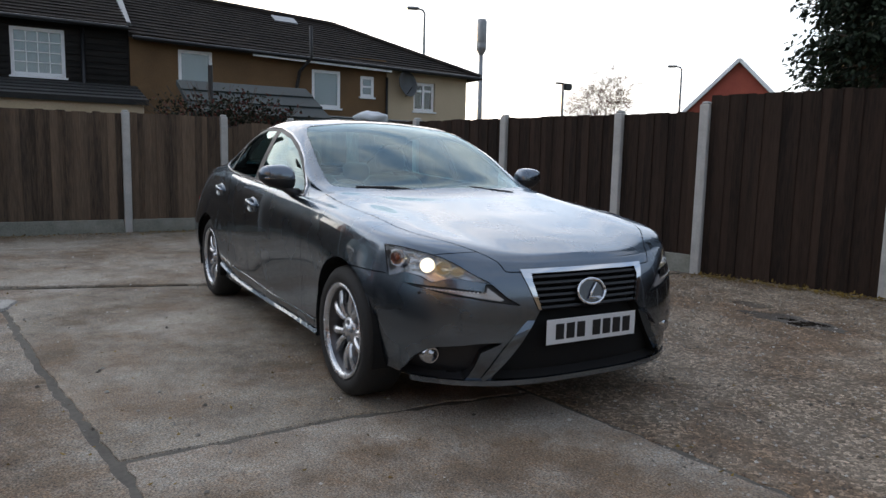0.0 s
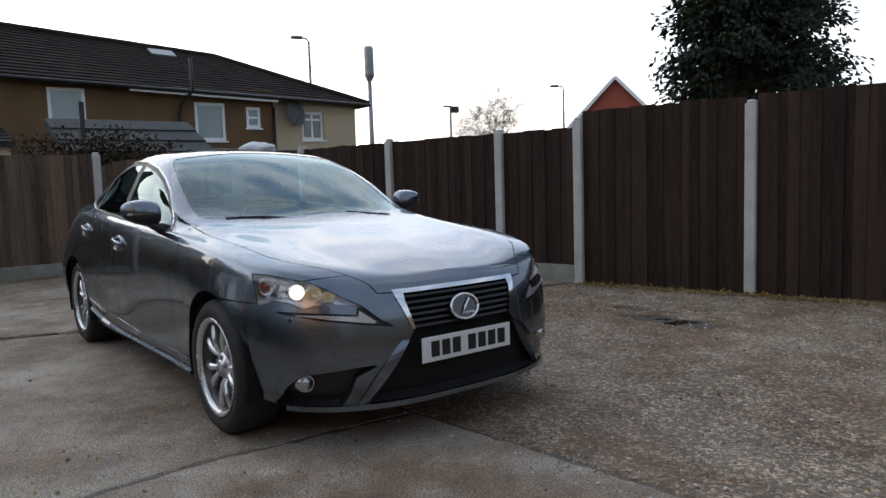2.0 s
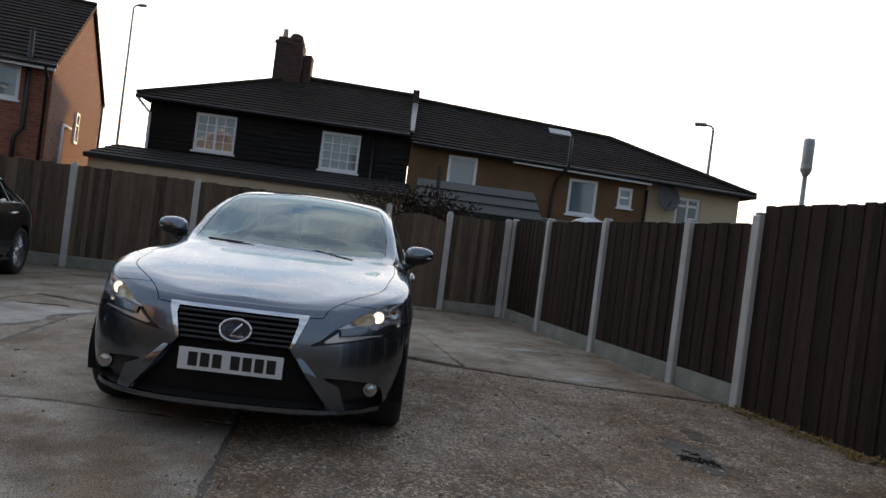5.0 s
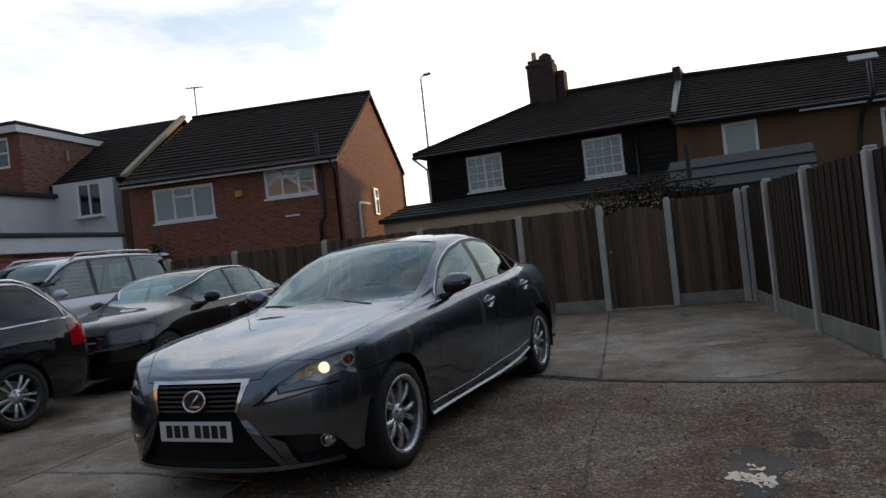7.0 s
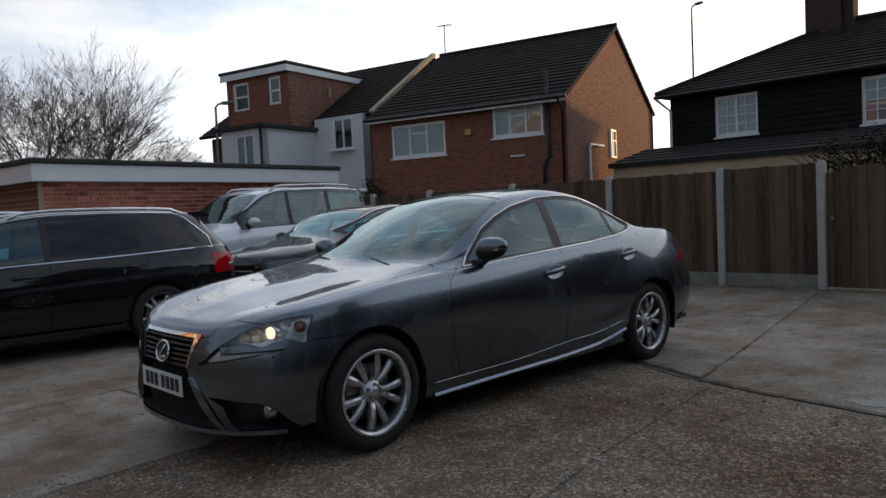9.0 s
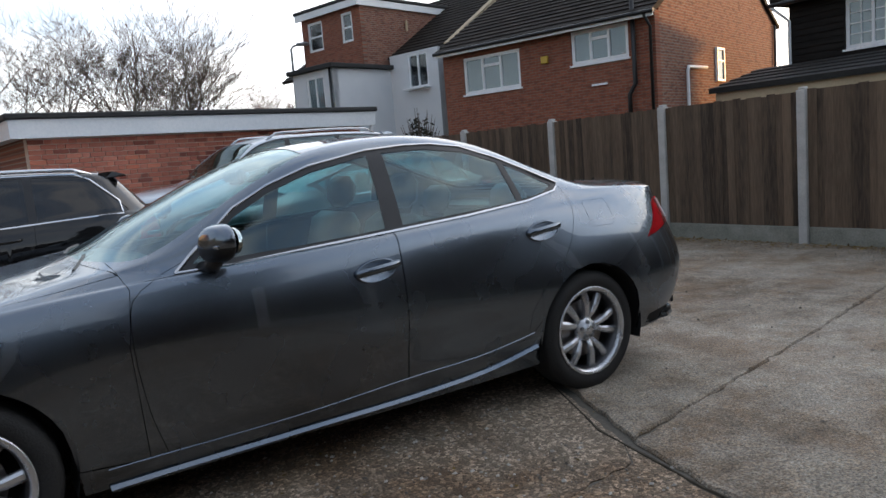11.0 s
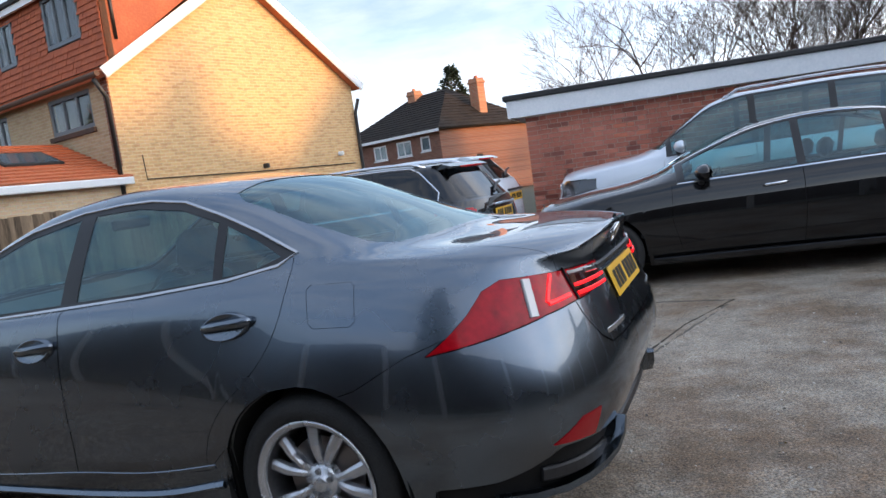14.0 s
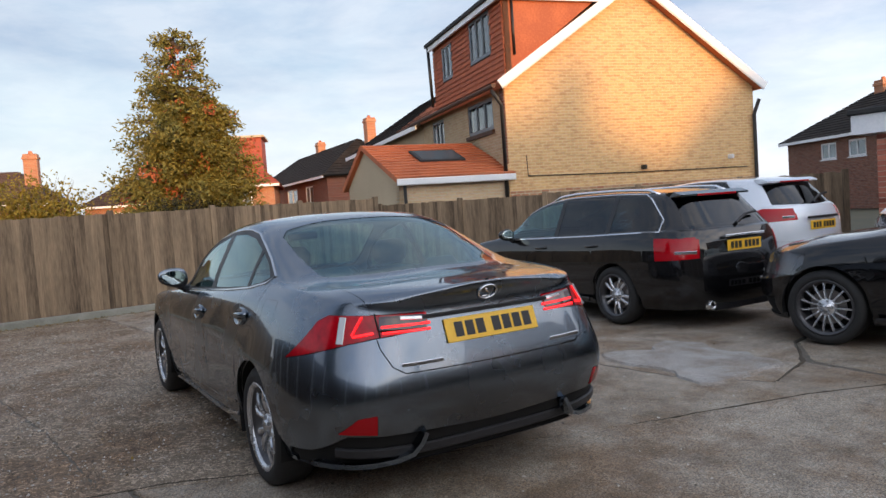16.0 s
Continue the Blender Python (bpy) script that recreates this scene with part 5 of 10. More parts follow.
# ---- garden shed roofs behind the back fence ----
def green_outbuilding():
    s = thing("garden_shed", pose(-11.0, 2.6, 0, 0, 0, 90), "dark green felt-roofed outbuilding behind the fence", "shed")
    part("wall", boxes((-1.5, 4.3, 0.1, 3.0, 0, 1.95)), M_GREENFELT, s)
    roof_plane(s, (-1.7, -0.1, 1.95), (1.3, -0.1, 1.95), (1.3, 1.6, 2.75), (-1.7, 1.6, 2.75), M_GREENFELT, "shed_roof", 0.6)
    roof_plane(s, (1.25, -0.1, 1.85), (5.4, -0.1, 1.8), (5.4, 2.5, 2.15), (1.25, 2.5, 2.2), M_GREENFELT, "flat_roof", 0.9)
    part("barge", boxes((-1.75, -1.68, -0.12, 0.0, 1.9, 2.05)), M_GREENFELT, s)
    bm = bmesh.new()
    tube(bm, [(-1.2, 0.5, 2.0), (-1.2, 0.5, 3.0)], 0.05, 8)
    part("flue", bm, M_BLACKPIPE, s)
    b = thing("tarpaulin", pose(-11.6, 5.2, 2.02), "crumpled white plastic sheet on the shed roof", "tarpaulin")
    bm = bmesh.new()
    bmesh.ops.create_icosphere(bm, subdivisions=3, radius=1)
    for v in bm.verts:
        k = 1 + 0.35 * noise.noise(v.co * 2.3)
        v.co = Vector((v.co.x * 0.3 * k, v.co.y * 0.42 * k, max(-0.1, v.co.z * 0.16 * k + 0.05)))
    part("sheet", bm, M_WPAINT, b, smooth=True)


M_GREENFELT = surf("dark_green_felt", (0.012, 0.018, 0.018), (0.04, 0.052, 0.052), 0.8, 2, 30, 0.3)
green_outbuilding()


# ---- lamp posts and mast ----
def street_lamp(x, y, top, arm, label, head="flat"):
    s = thing("street_lamp", pose(x, y, 0, 0, 0, math.degrees(math.atan2(arm[1], arm[0]))), label, "street lamp")
    bm = bmesh.new()
    tube(bm, [(0, 0, 0), (0, 0, 1.2), (0, 0, top - 0.15), (0.1, 0, top - 0.03), (0.3, 0, top)], 0.05, 8, [0.09, 0.085, 0.045, 0.04, 0.035])
    part("pole", bm, M_STEEL, s, smooth=True)
    bm = bmesh.new()
    box(bm, 0.24, 0.72, -0.13, 0.13, top - 0.05, top + 0.07, 0.05)
    part("lamp_head", bm, M_STEEL, s, smooth=True)
    return s


street_lamp(-21.7, 12.1, 7.05, (-0.3, -0.9), "grey street lamp above the roofs")
street_lamp(-33.1, -14.9, 11.6, (0.2, 0.9), "slim grey street lamp between the houses")
street_lamp(-22.2, 27.5, 6.1, (-0.7, -0.7), "slim grey street lamp beyond the fence")
street_lamp(-9.7, -22.9, 5.95, (-0.7, 0.7), "grey street lamp beyond the garage")
mast = thing("phone_mast", pose(-33.2, 22.3, 0), "tall grey mobile phone mast with a thick head", "mast")
bm = bmesh.new()
tube(bm, [(0, 0, 0), (0, 0, 7.75)], 0.14, 12, [0.2, 0.12])
part("pole", bm, M_STEEL, mast, smooth=True)
bm = bmesh.new()
lathe(bm, [(0.12, 7.4), (0.3, 7.7), (0.3, 9.3), (0.26, 9.5), (0.0, 9.55)], 20, "Z")
part("antenna_head", bm, M_STEEL, mast, smooth=True)
bm = bmesh.new()
lathe(bm, [(0.305, 7.8), (0.31, 7.85), (0.31, 8.05), (0.305, 8.1)], 20, "Z")
part("band", bm, M_STEEL, mast)
cp = thing("camera_pole", pose(-14.7, 13.6, 0), "thin pole with a security camera and floodlight", "camera pole")
bm = bmesh.new()
tube(bm, [(0, 0, 0), (0, 0, 3.7)], 0.045, 8)
part("pole", bm, M_STEEL, cp)
bm = boxes((-0.1, 0.1, 0.02, 0.32, 3.5, 3.72), (-0.06, 0.06, -0.3, 0.02, 3.68, 3.74), bevel=0.02)
part("floodlight", bm, M_BLACKPIPE, cp)

# ---- cars ----
def curve(points):
    """A smooth line through (x, value) pairs, held flat outside them."""
    pts = sorted(points)
    x, y = np.array([p[0] for p in pts], float), np.array([p[1] for p in pts], float)
    if len(x) == 1:
        return lambda q: np.full(np.shape(q), y[0])
    d = np.diff(y) / np.diff(x)
    t = np.empty(len(x))
    t[0], t[-1] = d[0], d[-1]
    h = np.diff(x)
    t[1:-1] = (d[:-1] * h[1:] + d[1:] * h[:-1]) / (h[1:] + h[:-1])

    def f(q):
        q = np.clip(np.asarray(q, float), x[0], x[-1])
        i = np.clip(np.searchsorted(x, q) - 1, 0, len(x) - 2)
        s = (q - x[i]) / h[i]
        return ((2 * s**3 - 3 * s**2 + 1) * y[i] + (s**3 - 2 * s**2 + s) * h[i] * t[i] + (3 * s**2 - 2 * s**3) * y[i + 1] + (s**3 - s**2) * h[i] * t[i + 1])

    return f


def round_steps(n):
    s = np.linspace(0, 1, n)
    return np.radians(90) * s**1.5 / (s**1.5 + (1 - s) ** 1.5)


def car_grid(spec):
    """The left half of a body shell: columns run from the nose's middle round the side to the tail's middle, rows from the sill to the roof's middle line."""
    xa, xb = spec["corner"]
    nf, nr = spec["power"]
    phi = round_steps(spec.get("nose_cols", 40))
    side = np.linspace(0, 1, spec.get("side_cols", 110))[1:-1]
    rows = []
    for xf, xr, ys, zs in spec["rows"]:
        yy, zz = curve(ys), curve(zs)
        fx = xa + (xf - xa) * np.cos(phi) ** (2 / nf)
        rx = xb + (xr - xb) * np.cos(phi[::-1]) ** (2 / nr)
        x = np.r_[fx, xa + (xb - xa) * side, rx]
        k = np.r_[np.sin(phi) ** (2 / nf), np.ones(len(side)), np.sin(phi[::-1]) ** (2 / nr)]
        rows.append(np.stack([x, yy(x) * k, zz(x)], 1))
    net = np.array(rows)  # rows, columns, xyz
    # smooth across the rows
    count, sub = len(net), spec.get("row_steps", 5)
    at = np.arange(count, dtype=float)
    fine = np.linspace(0, count - 1, (count - 1) * sub + 1)
    out = np.empty((len(fine), net.shape[1], 3))
    flat = net.reshape(count, -1)
    tan = np.gradient(flat, axis=0)
    tan[0], tan[-1] = flat[1] - flat[0], flat[-1] - flat[-2]
    # the middle line is met level, so that both halves join without a ridge
    tan[-1].reshape(-1, 3)[:, 2] = 0
    for sharp in spec.get("creases", ()):
        tan[sharp] *= 0.35
    i = np.clip(np.floor(fine).astype(int), 0, count - 2)
    s = (fine - i)[:, None]
    res = (2 * s**3 - 3 * s**2 + 1) * flat[i] + (s**3 - 2 * s**2 + s) * tan[i] + (3 * s**2 - 2 * s**3) * flat[i + 1] + (s**3 - s**2) * tan[i + 1]
    return res.reshape(out.shape)


def trim_arches(grid, spec):
    """Cut the wheel openings: each column that crosses a wheel's circle begins on the circle instead of at the sill."""
    rows, cols, _ = grid.shape
    keep = spec.get("keep_row", int(rows * 0.5))
    out = grid.copy()
    for wx in spec["axles"]:
        for c in range(cols):
            col = grid[:, c]
            inside = (col[:, 0] - wx) ** 2 + (col[:, 2] - spec["hub_z"]) ** 2 < spec["arch_r"] ** 2
            inside &= col[:, 1] > 0.3
            inside[keep:] = False
            if not inside.any():
                continue
            last = np.nonzero(inside)[0][-1]
            a, b = col[last], col[last + 1]
            s = 0.5
            lo, hi = 0.0, 1.0
            for _ in range(20):
                s = (lo + hi) / 2
                p = a + (b - a) * s
                if (p[0] - wx) ** 2 + (p[2] - spec["hub_z"]) ** 2 < spec["arch_r"] ** 2:
                    lo = s
                else:
                    hi = s
            v0 = last + s
            want = v0 + (keep - v0) * np.arange(keep + 1) / keep
            for axis in range(3):
                out[: keep + 1, c, axis] = np.interp(want, np.arange(rows), col[:, axis])
    return out


def grid_bm(grid):
    """The shell as a bmesh, with its smooth normals kept in a layer that cuts carry along."""
    rows, cols, _ = grid.shape
    def slope(p):
        """Tangents along the second axis, weighed for uneven steps."""
        d = np.diff(p, axis=1)
        h = np.linalg.norm(d, axis=2, keepdims=True) + 1e-7
        t = np.empty_like(p)
        t[:, 0], t[:, -1] = d[:, 0] / h[:, 0], d[:, -1] / h[:, -1]
        t[:, 1:-1] = (d[:, :-1] / h[:, :-1] * h[:, 1:] + d[:, 1:] / h[:, 1:] * h[:, :-1]) / (h[:, 1:] + h[:, :-1])
        return t

    du = slope(grid)
    dv = slope(grid.transpose(1, 0, 2)).transpose(1, 0, 2)
    nrm = np.cross(dv, du)
    nrm /= np.linalg.norm(nrm, axis=2, keepdims=True) + 1e-9
    nrm[-1, :, 1] = 0
    nrm[:, 0, 1] = 0
    nrm[:, -1, 1] = 0
    bad = np.linalg.norm(nrm, axis=2) < 0.3
    nrm[bad] = (0, 0, 1)
    nrm /= np.linalg.norm(nrm, axis=2, keepdims=True) + 1e-9
    if nrm[rows // 2, cols // 2, 1] < 0:
        nrm = -nrm
    bm = bmesh.new()
    lay = bm.verts.layers.float_vector.new("nrm")
    vs = [[bm.verts.new(grid[r, c]) for c in range(cols)] for r in range(rows)]
    for r in range(rows):
        for c in range(cols):
            vs[r][c][lay] = Vector(nrm[r, c])
    tag = bm.faces.layers.int.new("tag")
    row_of = bm.faces.layers.int.new("row")
    for r in range(rows - 1):
        for c in range(cols - 1):
            q = [vs[r][c], vs[r][c + 1], vs[r + 1][c + 1], vs[r + 1][c]]
            keep = []
            for v in q:
                if not any((v.co - w.co).length < 1e-6 for w in keep):
                    keep.append(v)
            if len(keep) > 2:
                f = bm.faces.new(keep)
                f[row_of] = r
    bm.normal_update()
    f = max(bm.faces, key=lambda f: f.calc_area())
    if sum(1 for f in bm.faces if f.normal.dot(f.verts[0][lay]) < 0) > len(bm.faces) / 2:
        for f in bm.faces:
            f.normal_flip()
    return bm


def inside_poly(p, poly):
    hit = False
    for i, a in enumerate(poly):
        b = poly[i - 1]
        if (a[1] > p[1]) != (b[1] > p[1]) and p[0] < (b[0] - a[0]) * (p[1] - a[1]) / (b[1] - a[1]) + a[0]:
            hit = not hit
    return hit


SIDE_VIEW = ((1, 0, 0), (0, 0, 1))
FRONT_VIEW = ((0, 1, 0), (0, 0, 1))
TOP_VIEW = ((1, 0, 0), (0, 1, 0))
CORNER_F = ((-0.6, 0.8, 0), (0, 0, 1))
CORNER_R = ((0.6, 0.8, 0), (0, 0, 1))


def cookie(bm, poly, view, number, where=None, only=(0,)):
    """Cut an outline, drawn in a view, into the shell and give the faces inside it a number."""
    e1, e2 = Vector(view[0]), Vector(view[1])
    tag = bm.faces.layers.int["tag"]
    ok = lambda f: f[tag] in only and (where is None or where(f))
    look_way = e1.cross(e2)
    for i, b in enumerate(poly):
        a = poly[i - 1]
        lo = (min(a[0], b[0]) - 0.004, min(a[1], b[1]) - 0.004)
        hi = (max(a[0], b[0]) + 0.004, max(a[1], b[1]) + 0.004)
        faces = []
        for f in bm.faces:
            if not ok(f):
                continue
            us, ws = [v.co.dot(e1) for v in f.verts], [v.co.dot(e2) for v in f.verts]
            if max(us) >= lo[0] and min(us) <= hi[0] and max(ws) >= lo[1] and min(ws) <= hi[1]:
                faces.append(f)
        if not faces:
            continue
        d = e1 * (b[0] - a[0]) + e2 * (b[1] - a[1])
        geom = list({*faces, *[e for f in faces for e in f.edges], *[v for f in faces for v in f.verts]})
        bmesh.ops.bisect_plane(bm, geom=geom, dist=1e-5, plane_co=e1 * a[0] + e2 * a[1], plane_no=d.cross(look_way))
    for f in bm.faces:
        if ok(f):
            c = f.calc_center_median()
            if inside_poly((c.dot(e1), c.dot(e2)), poly):
                f[tag] = number


def smooth_poly(pts, steps=5, sharp=()):
    """A closed outline rounded through its corners, but for the sharp ones."""
    out, k = [], len(pts)
    for i in range(k):
        p0, p1, p2, p3 = (np.array(pts[(i + j - 1) % k], float) for j in range(4))
        t1 = np.zeros(2) if i in sharp else (p2 - p0) * 0.5
        t2 = np.zeros(2) if (i + 1) % k in sharp else (p3 - p1) * 0.5
        for s in np.linspace(0, 1, steps, endpoint=False):
            out.append(tuple((2 * s**3 - 3 * s**2 + 1) * p1 + (s**3 - 2 * s**2 + s) * t1 + (3 * s**2 - 2 * s**3) * p2 + (s**3 - s**2) * t2))
    return out


def pick(bm, numbers, gap=0.0026, lip=0.004, mirror=False, both=False, offset=0.0):
    """A panel taken from the shell: its edge drawn back for the shut line and turned in. both: with its mirror image, joined on the middle line."""
    tag = bm.faces.layers.int["tag"]
    nb = bm.copy()
    tag = nb.faces.layers.int["tag"]
    bmesh.ops.delete(nb, geom=[f for f in nb.faces if f[tag] not in numbers], context="FACES")
    lay = nb.verts.layers.float_vector["nrm"]
    if offset:
        for v in nb.verts:
            v.co += v[lay].normalized() * offset
    rim = [e for e in nb.edges if e.is_boundary and not (abs(e.verts[0].co.y) < 2e-4 and abs(e.verts[1].co.y) < 2e-4)]
    rim_v = {v for e in rim for v in e.verts}
    if gap:
        moves = {}
        for v in rim_v:
            away = Vector()
            for e in v.link_edges:
                if e in rim or not e.is_boundary:
                    pass
            for f in v.link_faces:
                away += f.calc_center_median() - v.co
            n = v[lay].normalized()
            away -= n * away.dot(n)
            if abs(v.co.y) < 2e-4:
                away.y = 0
            # leave only the part across the rim
            for e in v.link_edges:
                if e in rim:
                    along = (e.other_vert(v).co - v.co).normalized()
                    away -= along * away.dot(along) * 0.5
            if away.length > 1e-7:
                moves[v] = away.normalized() * gap
        for v, mv in moves.items():
            v.co += mv
    if lip:
        low = {}
        for v in rim_v:
            w = nb.verts.new(v.co - v[lay].normalized() * lip)
            w[lay] = v[lay]
            low[v] = w
        for e in rim:
            f = e.link_faces[0]
            for lp in f.loops:
                if lp.edge == e:
                    a, b = lp.vert, lp.link_loop_next.vert
            try:
                q = nb.faces.new((b, a, low[a], low[b]))
                q[tag] = -1
            except ValueError:
                pass
    if both or mirror:
        src = nb.copy() if both else nb
        l2 = src.verts.layers.float_vector["nrm"]
        for v in src.verts:
            v.co.y = -v.co.y
            n = v[l2]
            v[l2] = Vector((n.x, -n.y, n.z))
        for f in src.faces:
            f.normal_flip()
        if both:
            me = bpy.data.meshes.new("half")
            src.to_mesh(me)
            src.free()
            nb.from_mesh(me)
            bpy.data.meshes.remove(me)
            mid = [v for v in nb.verts if abs(v.co.y) < 2e-4]
            bmesh.ops.remove_doubles(nb, verts=mid, dist=4e-4)
    return nb


def panel(name, nb, material, parent, label=""):
    """Link a panel with the shell's own smooth normals, so that its neighbours run on without a break."""
    lay = nb.verts.layers.float_vector["nrm"]
    tag = nb.faces.layers.int["tag"]
    nb.normal_update()
    nb.verts.index_update()
    normals = []
    for f in nb.faces:
        flat = f[tag] == -1
        for lp in f.loops:
            normals.append(tuple(f.normal if flat else lp.vert[lay].normalized()))
    me = bpy.data.meshes.new(name)
    nb.to_mesh(me)
    nb.free()
    me.materials.append(material)
    me.shade_smooth()
    me.normals_split_custom_set(normals)
    ob = new(name, me)
    ob.parent = parent
    return tagged(ob, label)


def hit_on(tree, start, way):
    p, n, _, _ = tree.ray_cast(Vector(start), Vector(way))
    return (p, n) if p is not None else (None, None)


def paint(name, colour, flake, rough=0.32, metal=0.75):
    """Two-layer metallic paint: a flaked base under clear lacquer, slightly orange-peeled and dusty low down."""
    m = bpy.data.materials.new(name)
    m.use_nodes = True
    n, l = m.node_tree.nodes, m.node_tree.links
    b = n["Principled BSDF"]
    co = n.new("ShaderNodeTexCoord")
    vo = n.new("ShaderNodeTexVoronoi")
    vo.inputs["Scale"].default_value = 1800
    l.new(co.outputs["Object"], vo.inputs["Vector"])
    rp = n.new("ShaderNodeValToRGB")
    rp.color_ramp.elements[0].color, rp.color_ramp.elements[1].color = (*colour, 1), (*flake, 1)
    sp = n.new("ShaderNodeSeparateColor")
    l.new(vo.outputs["Color"], sp.inputs["Color"])
    l.new(sp.outputs["Red"], rp.inputs["Fac"])
    l.new(rp.outputs["Color"], b.inputs["Base Color"])
    film = n.new("ShaderNodeTexNoise")
    film.inputs["Scale"].default_value, film.inputs["Detail"].default_value = 3.5, 8
    l.new(co.outputs["Object"], film.inputs["Vector"])
    rg = n.new("ShaderNodeMapRange")
    rg.inputs["To Min"].default_value, rg.inputs["To Max"].default_value = rough - 0.05, rough + 0.08
    l.new(film.outputs["Fac"], rg.inputs["Value"])
    l.new(rg.outputs["Result"], b.inputs["Roughness"])
    b.inputs["Metallic"].default_value = metal
    b.inputs["Coat Weight"].default_value = 1.0
    rc = n.new("ShaderNodeMapRange")
    rc.inputs["To Min"].default_value, rc.inputs["To Max"].default_value = 0.006, 0.022
    l.new(film.outputs["Fac"], rc.inputs["Value"])
    l.new(rc.outputs["Result"], b.inputs["Coat Roughness"])
    b.inputs["Coat IOR"].default_value = 1.55
    b.inputs["Specular IOR Level"].default_value = 0.1
    if metal > 0.5:
        b.inputs["Specular Tint"].default_value = (0.6, 0.65, 0.7, 1)
    return m


M_GREY = paint("grey_metallic_paint", (0.098, 0.122, 0.152), (0.185, 0.22, 0.262), 0.25, 1.0)
M_BLACK = paint("black_paint", (0.0015, 0.0015, 0.002), (0.004, 0.004, 0.005), 0.4, 0.0)
M_SILVER = paint("silver_paint", (0.56, 0.61, 0.67), (0.74, 0.78, 0.83), 0.36, 0.25)
M_TRIM = surf("black_plastic_trim", (0.008, 0.008, 0.009), (0.02, 0.02, 0.022), 0.45, 8, 300, 0.1)
M_INNER = plain("black_inner_panel", (0.003, 0.003, 0.003), 0.9)
M_CHROME = plain("chrome", (0.82, 0.83, 0.85), 0.08, 1.0)
M_SATIN = plain("satin_chrome", (0.55, 0.56, 0.58), 0.22, 1.0)
M_ALLOY = surf("silver_alloy_wheel", (0.56, 0.57, 0.59), (0.72, 0.73, 0.75), 0.26, 10, 60, 0.05, metal=0.75)
# alloy darkened for rim barrels, painting in the shade behind the spokes
M_ALLOY_SHADE = surf("shaded_alloy_barrel", (0.05, 0.05, 0.055), (0.12, 0.12, 0.125), 0.35, 10, 60, 0.05, metal=0.7)
M_TYRE = surf("tyre_rubber", (0.008, 0.008, 0.008), (0.026, 0.025, 0.024), 0.75, 20, 120, 0.3)
M_DISC = plain("brake_disc", (0.28, 0.26, 0.25), 0.35, 0.9)
M_GLASS = glass("car_glass", (0.42, 0.66, 0.67), alpha=0.97, face=0.11, sheen=(0.8, 0.97, 1.0))
M_GLASS_DARK = glass("privacy_glass", (0.06, 0.065, 0.07))
M_LENS = glass("clear_lens", (0.93, 0.94, 0.95))
M_RED = plain("red_lens", (0.36, 0.003, 0.008), 0.08, 0.0, 0.3, coat=0.2)
M_RED_DEEP = surf("deep_red_lens", (0.2, 0.001, 0.004), (0.56, 0.003, 0.012), 0.1, 14, 40, 0.04, spec=0.4)
M_CLEAR = plain("clear_lamp", (0.42, 0.42, 0.43), 0.2, 0.35)
M_RED_DARK = plain("dark_red_lens", (0.03, 0.003, 0.004), 0.06, 0.0, 0.6, coat=0.6)
M_RED_LIT = glow("lit_red_strip", (1.0, 0.008, 0.012), 0.34)
M_LAMP = glow("lit_headlamp", (1.0, 0.86, 0.62), 0.5)
# chrome tinted yellow to stand in for lamplight falling on it
M_LAMPLIGHT_TINT = plain("lamplight_tinted_reflector", (0.95, 0.82, 0.58), 0.22, 0.9)
M_DRL = plain("daylight_strip", (0.55, 0.53, 0.53), 0.25, 0.6)
M_BOWL = plain("smoked_lamp_bowl", (0.1, 0.1, 0.105), 0.22, 0.7)
M_AMBER = plain("amber_lens", (0.3, 0.06, 0.015), 0.1)
M_PLATE_W = surf("white_plate", (0.68, 0.69, 0.7), (0.78, 0.79, 0.8), 0.4, 5, 60, 0.0)
M_PLATE_Y = surf("yellow_plate", (0.72, 0.4, 0.02), (0.84, 0.5, 0.04), 0.4, 5, 60, 0.0)
M_INK = plain("black_plate_bars", (0.01, 0.01, 0.011), 0.5)
M_SEAT = surf("dark_seat_leather", (0.018, 0.018, 0.02), (0.05, 0.05, 0.052), 0.5, 8, 80, 0.2)
M_HEADLINER = surf("grey_headlining", (0.1, 0.1, 0.098), (0.15, 0.148, 0.142), 0.9, 8, 80, 0.1)
M_BLUE = plain("dark_blue_badge", (0.004, 0.008, 0.025), 0.15, coat=1.0)


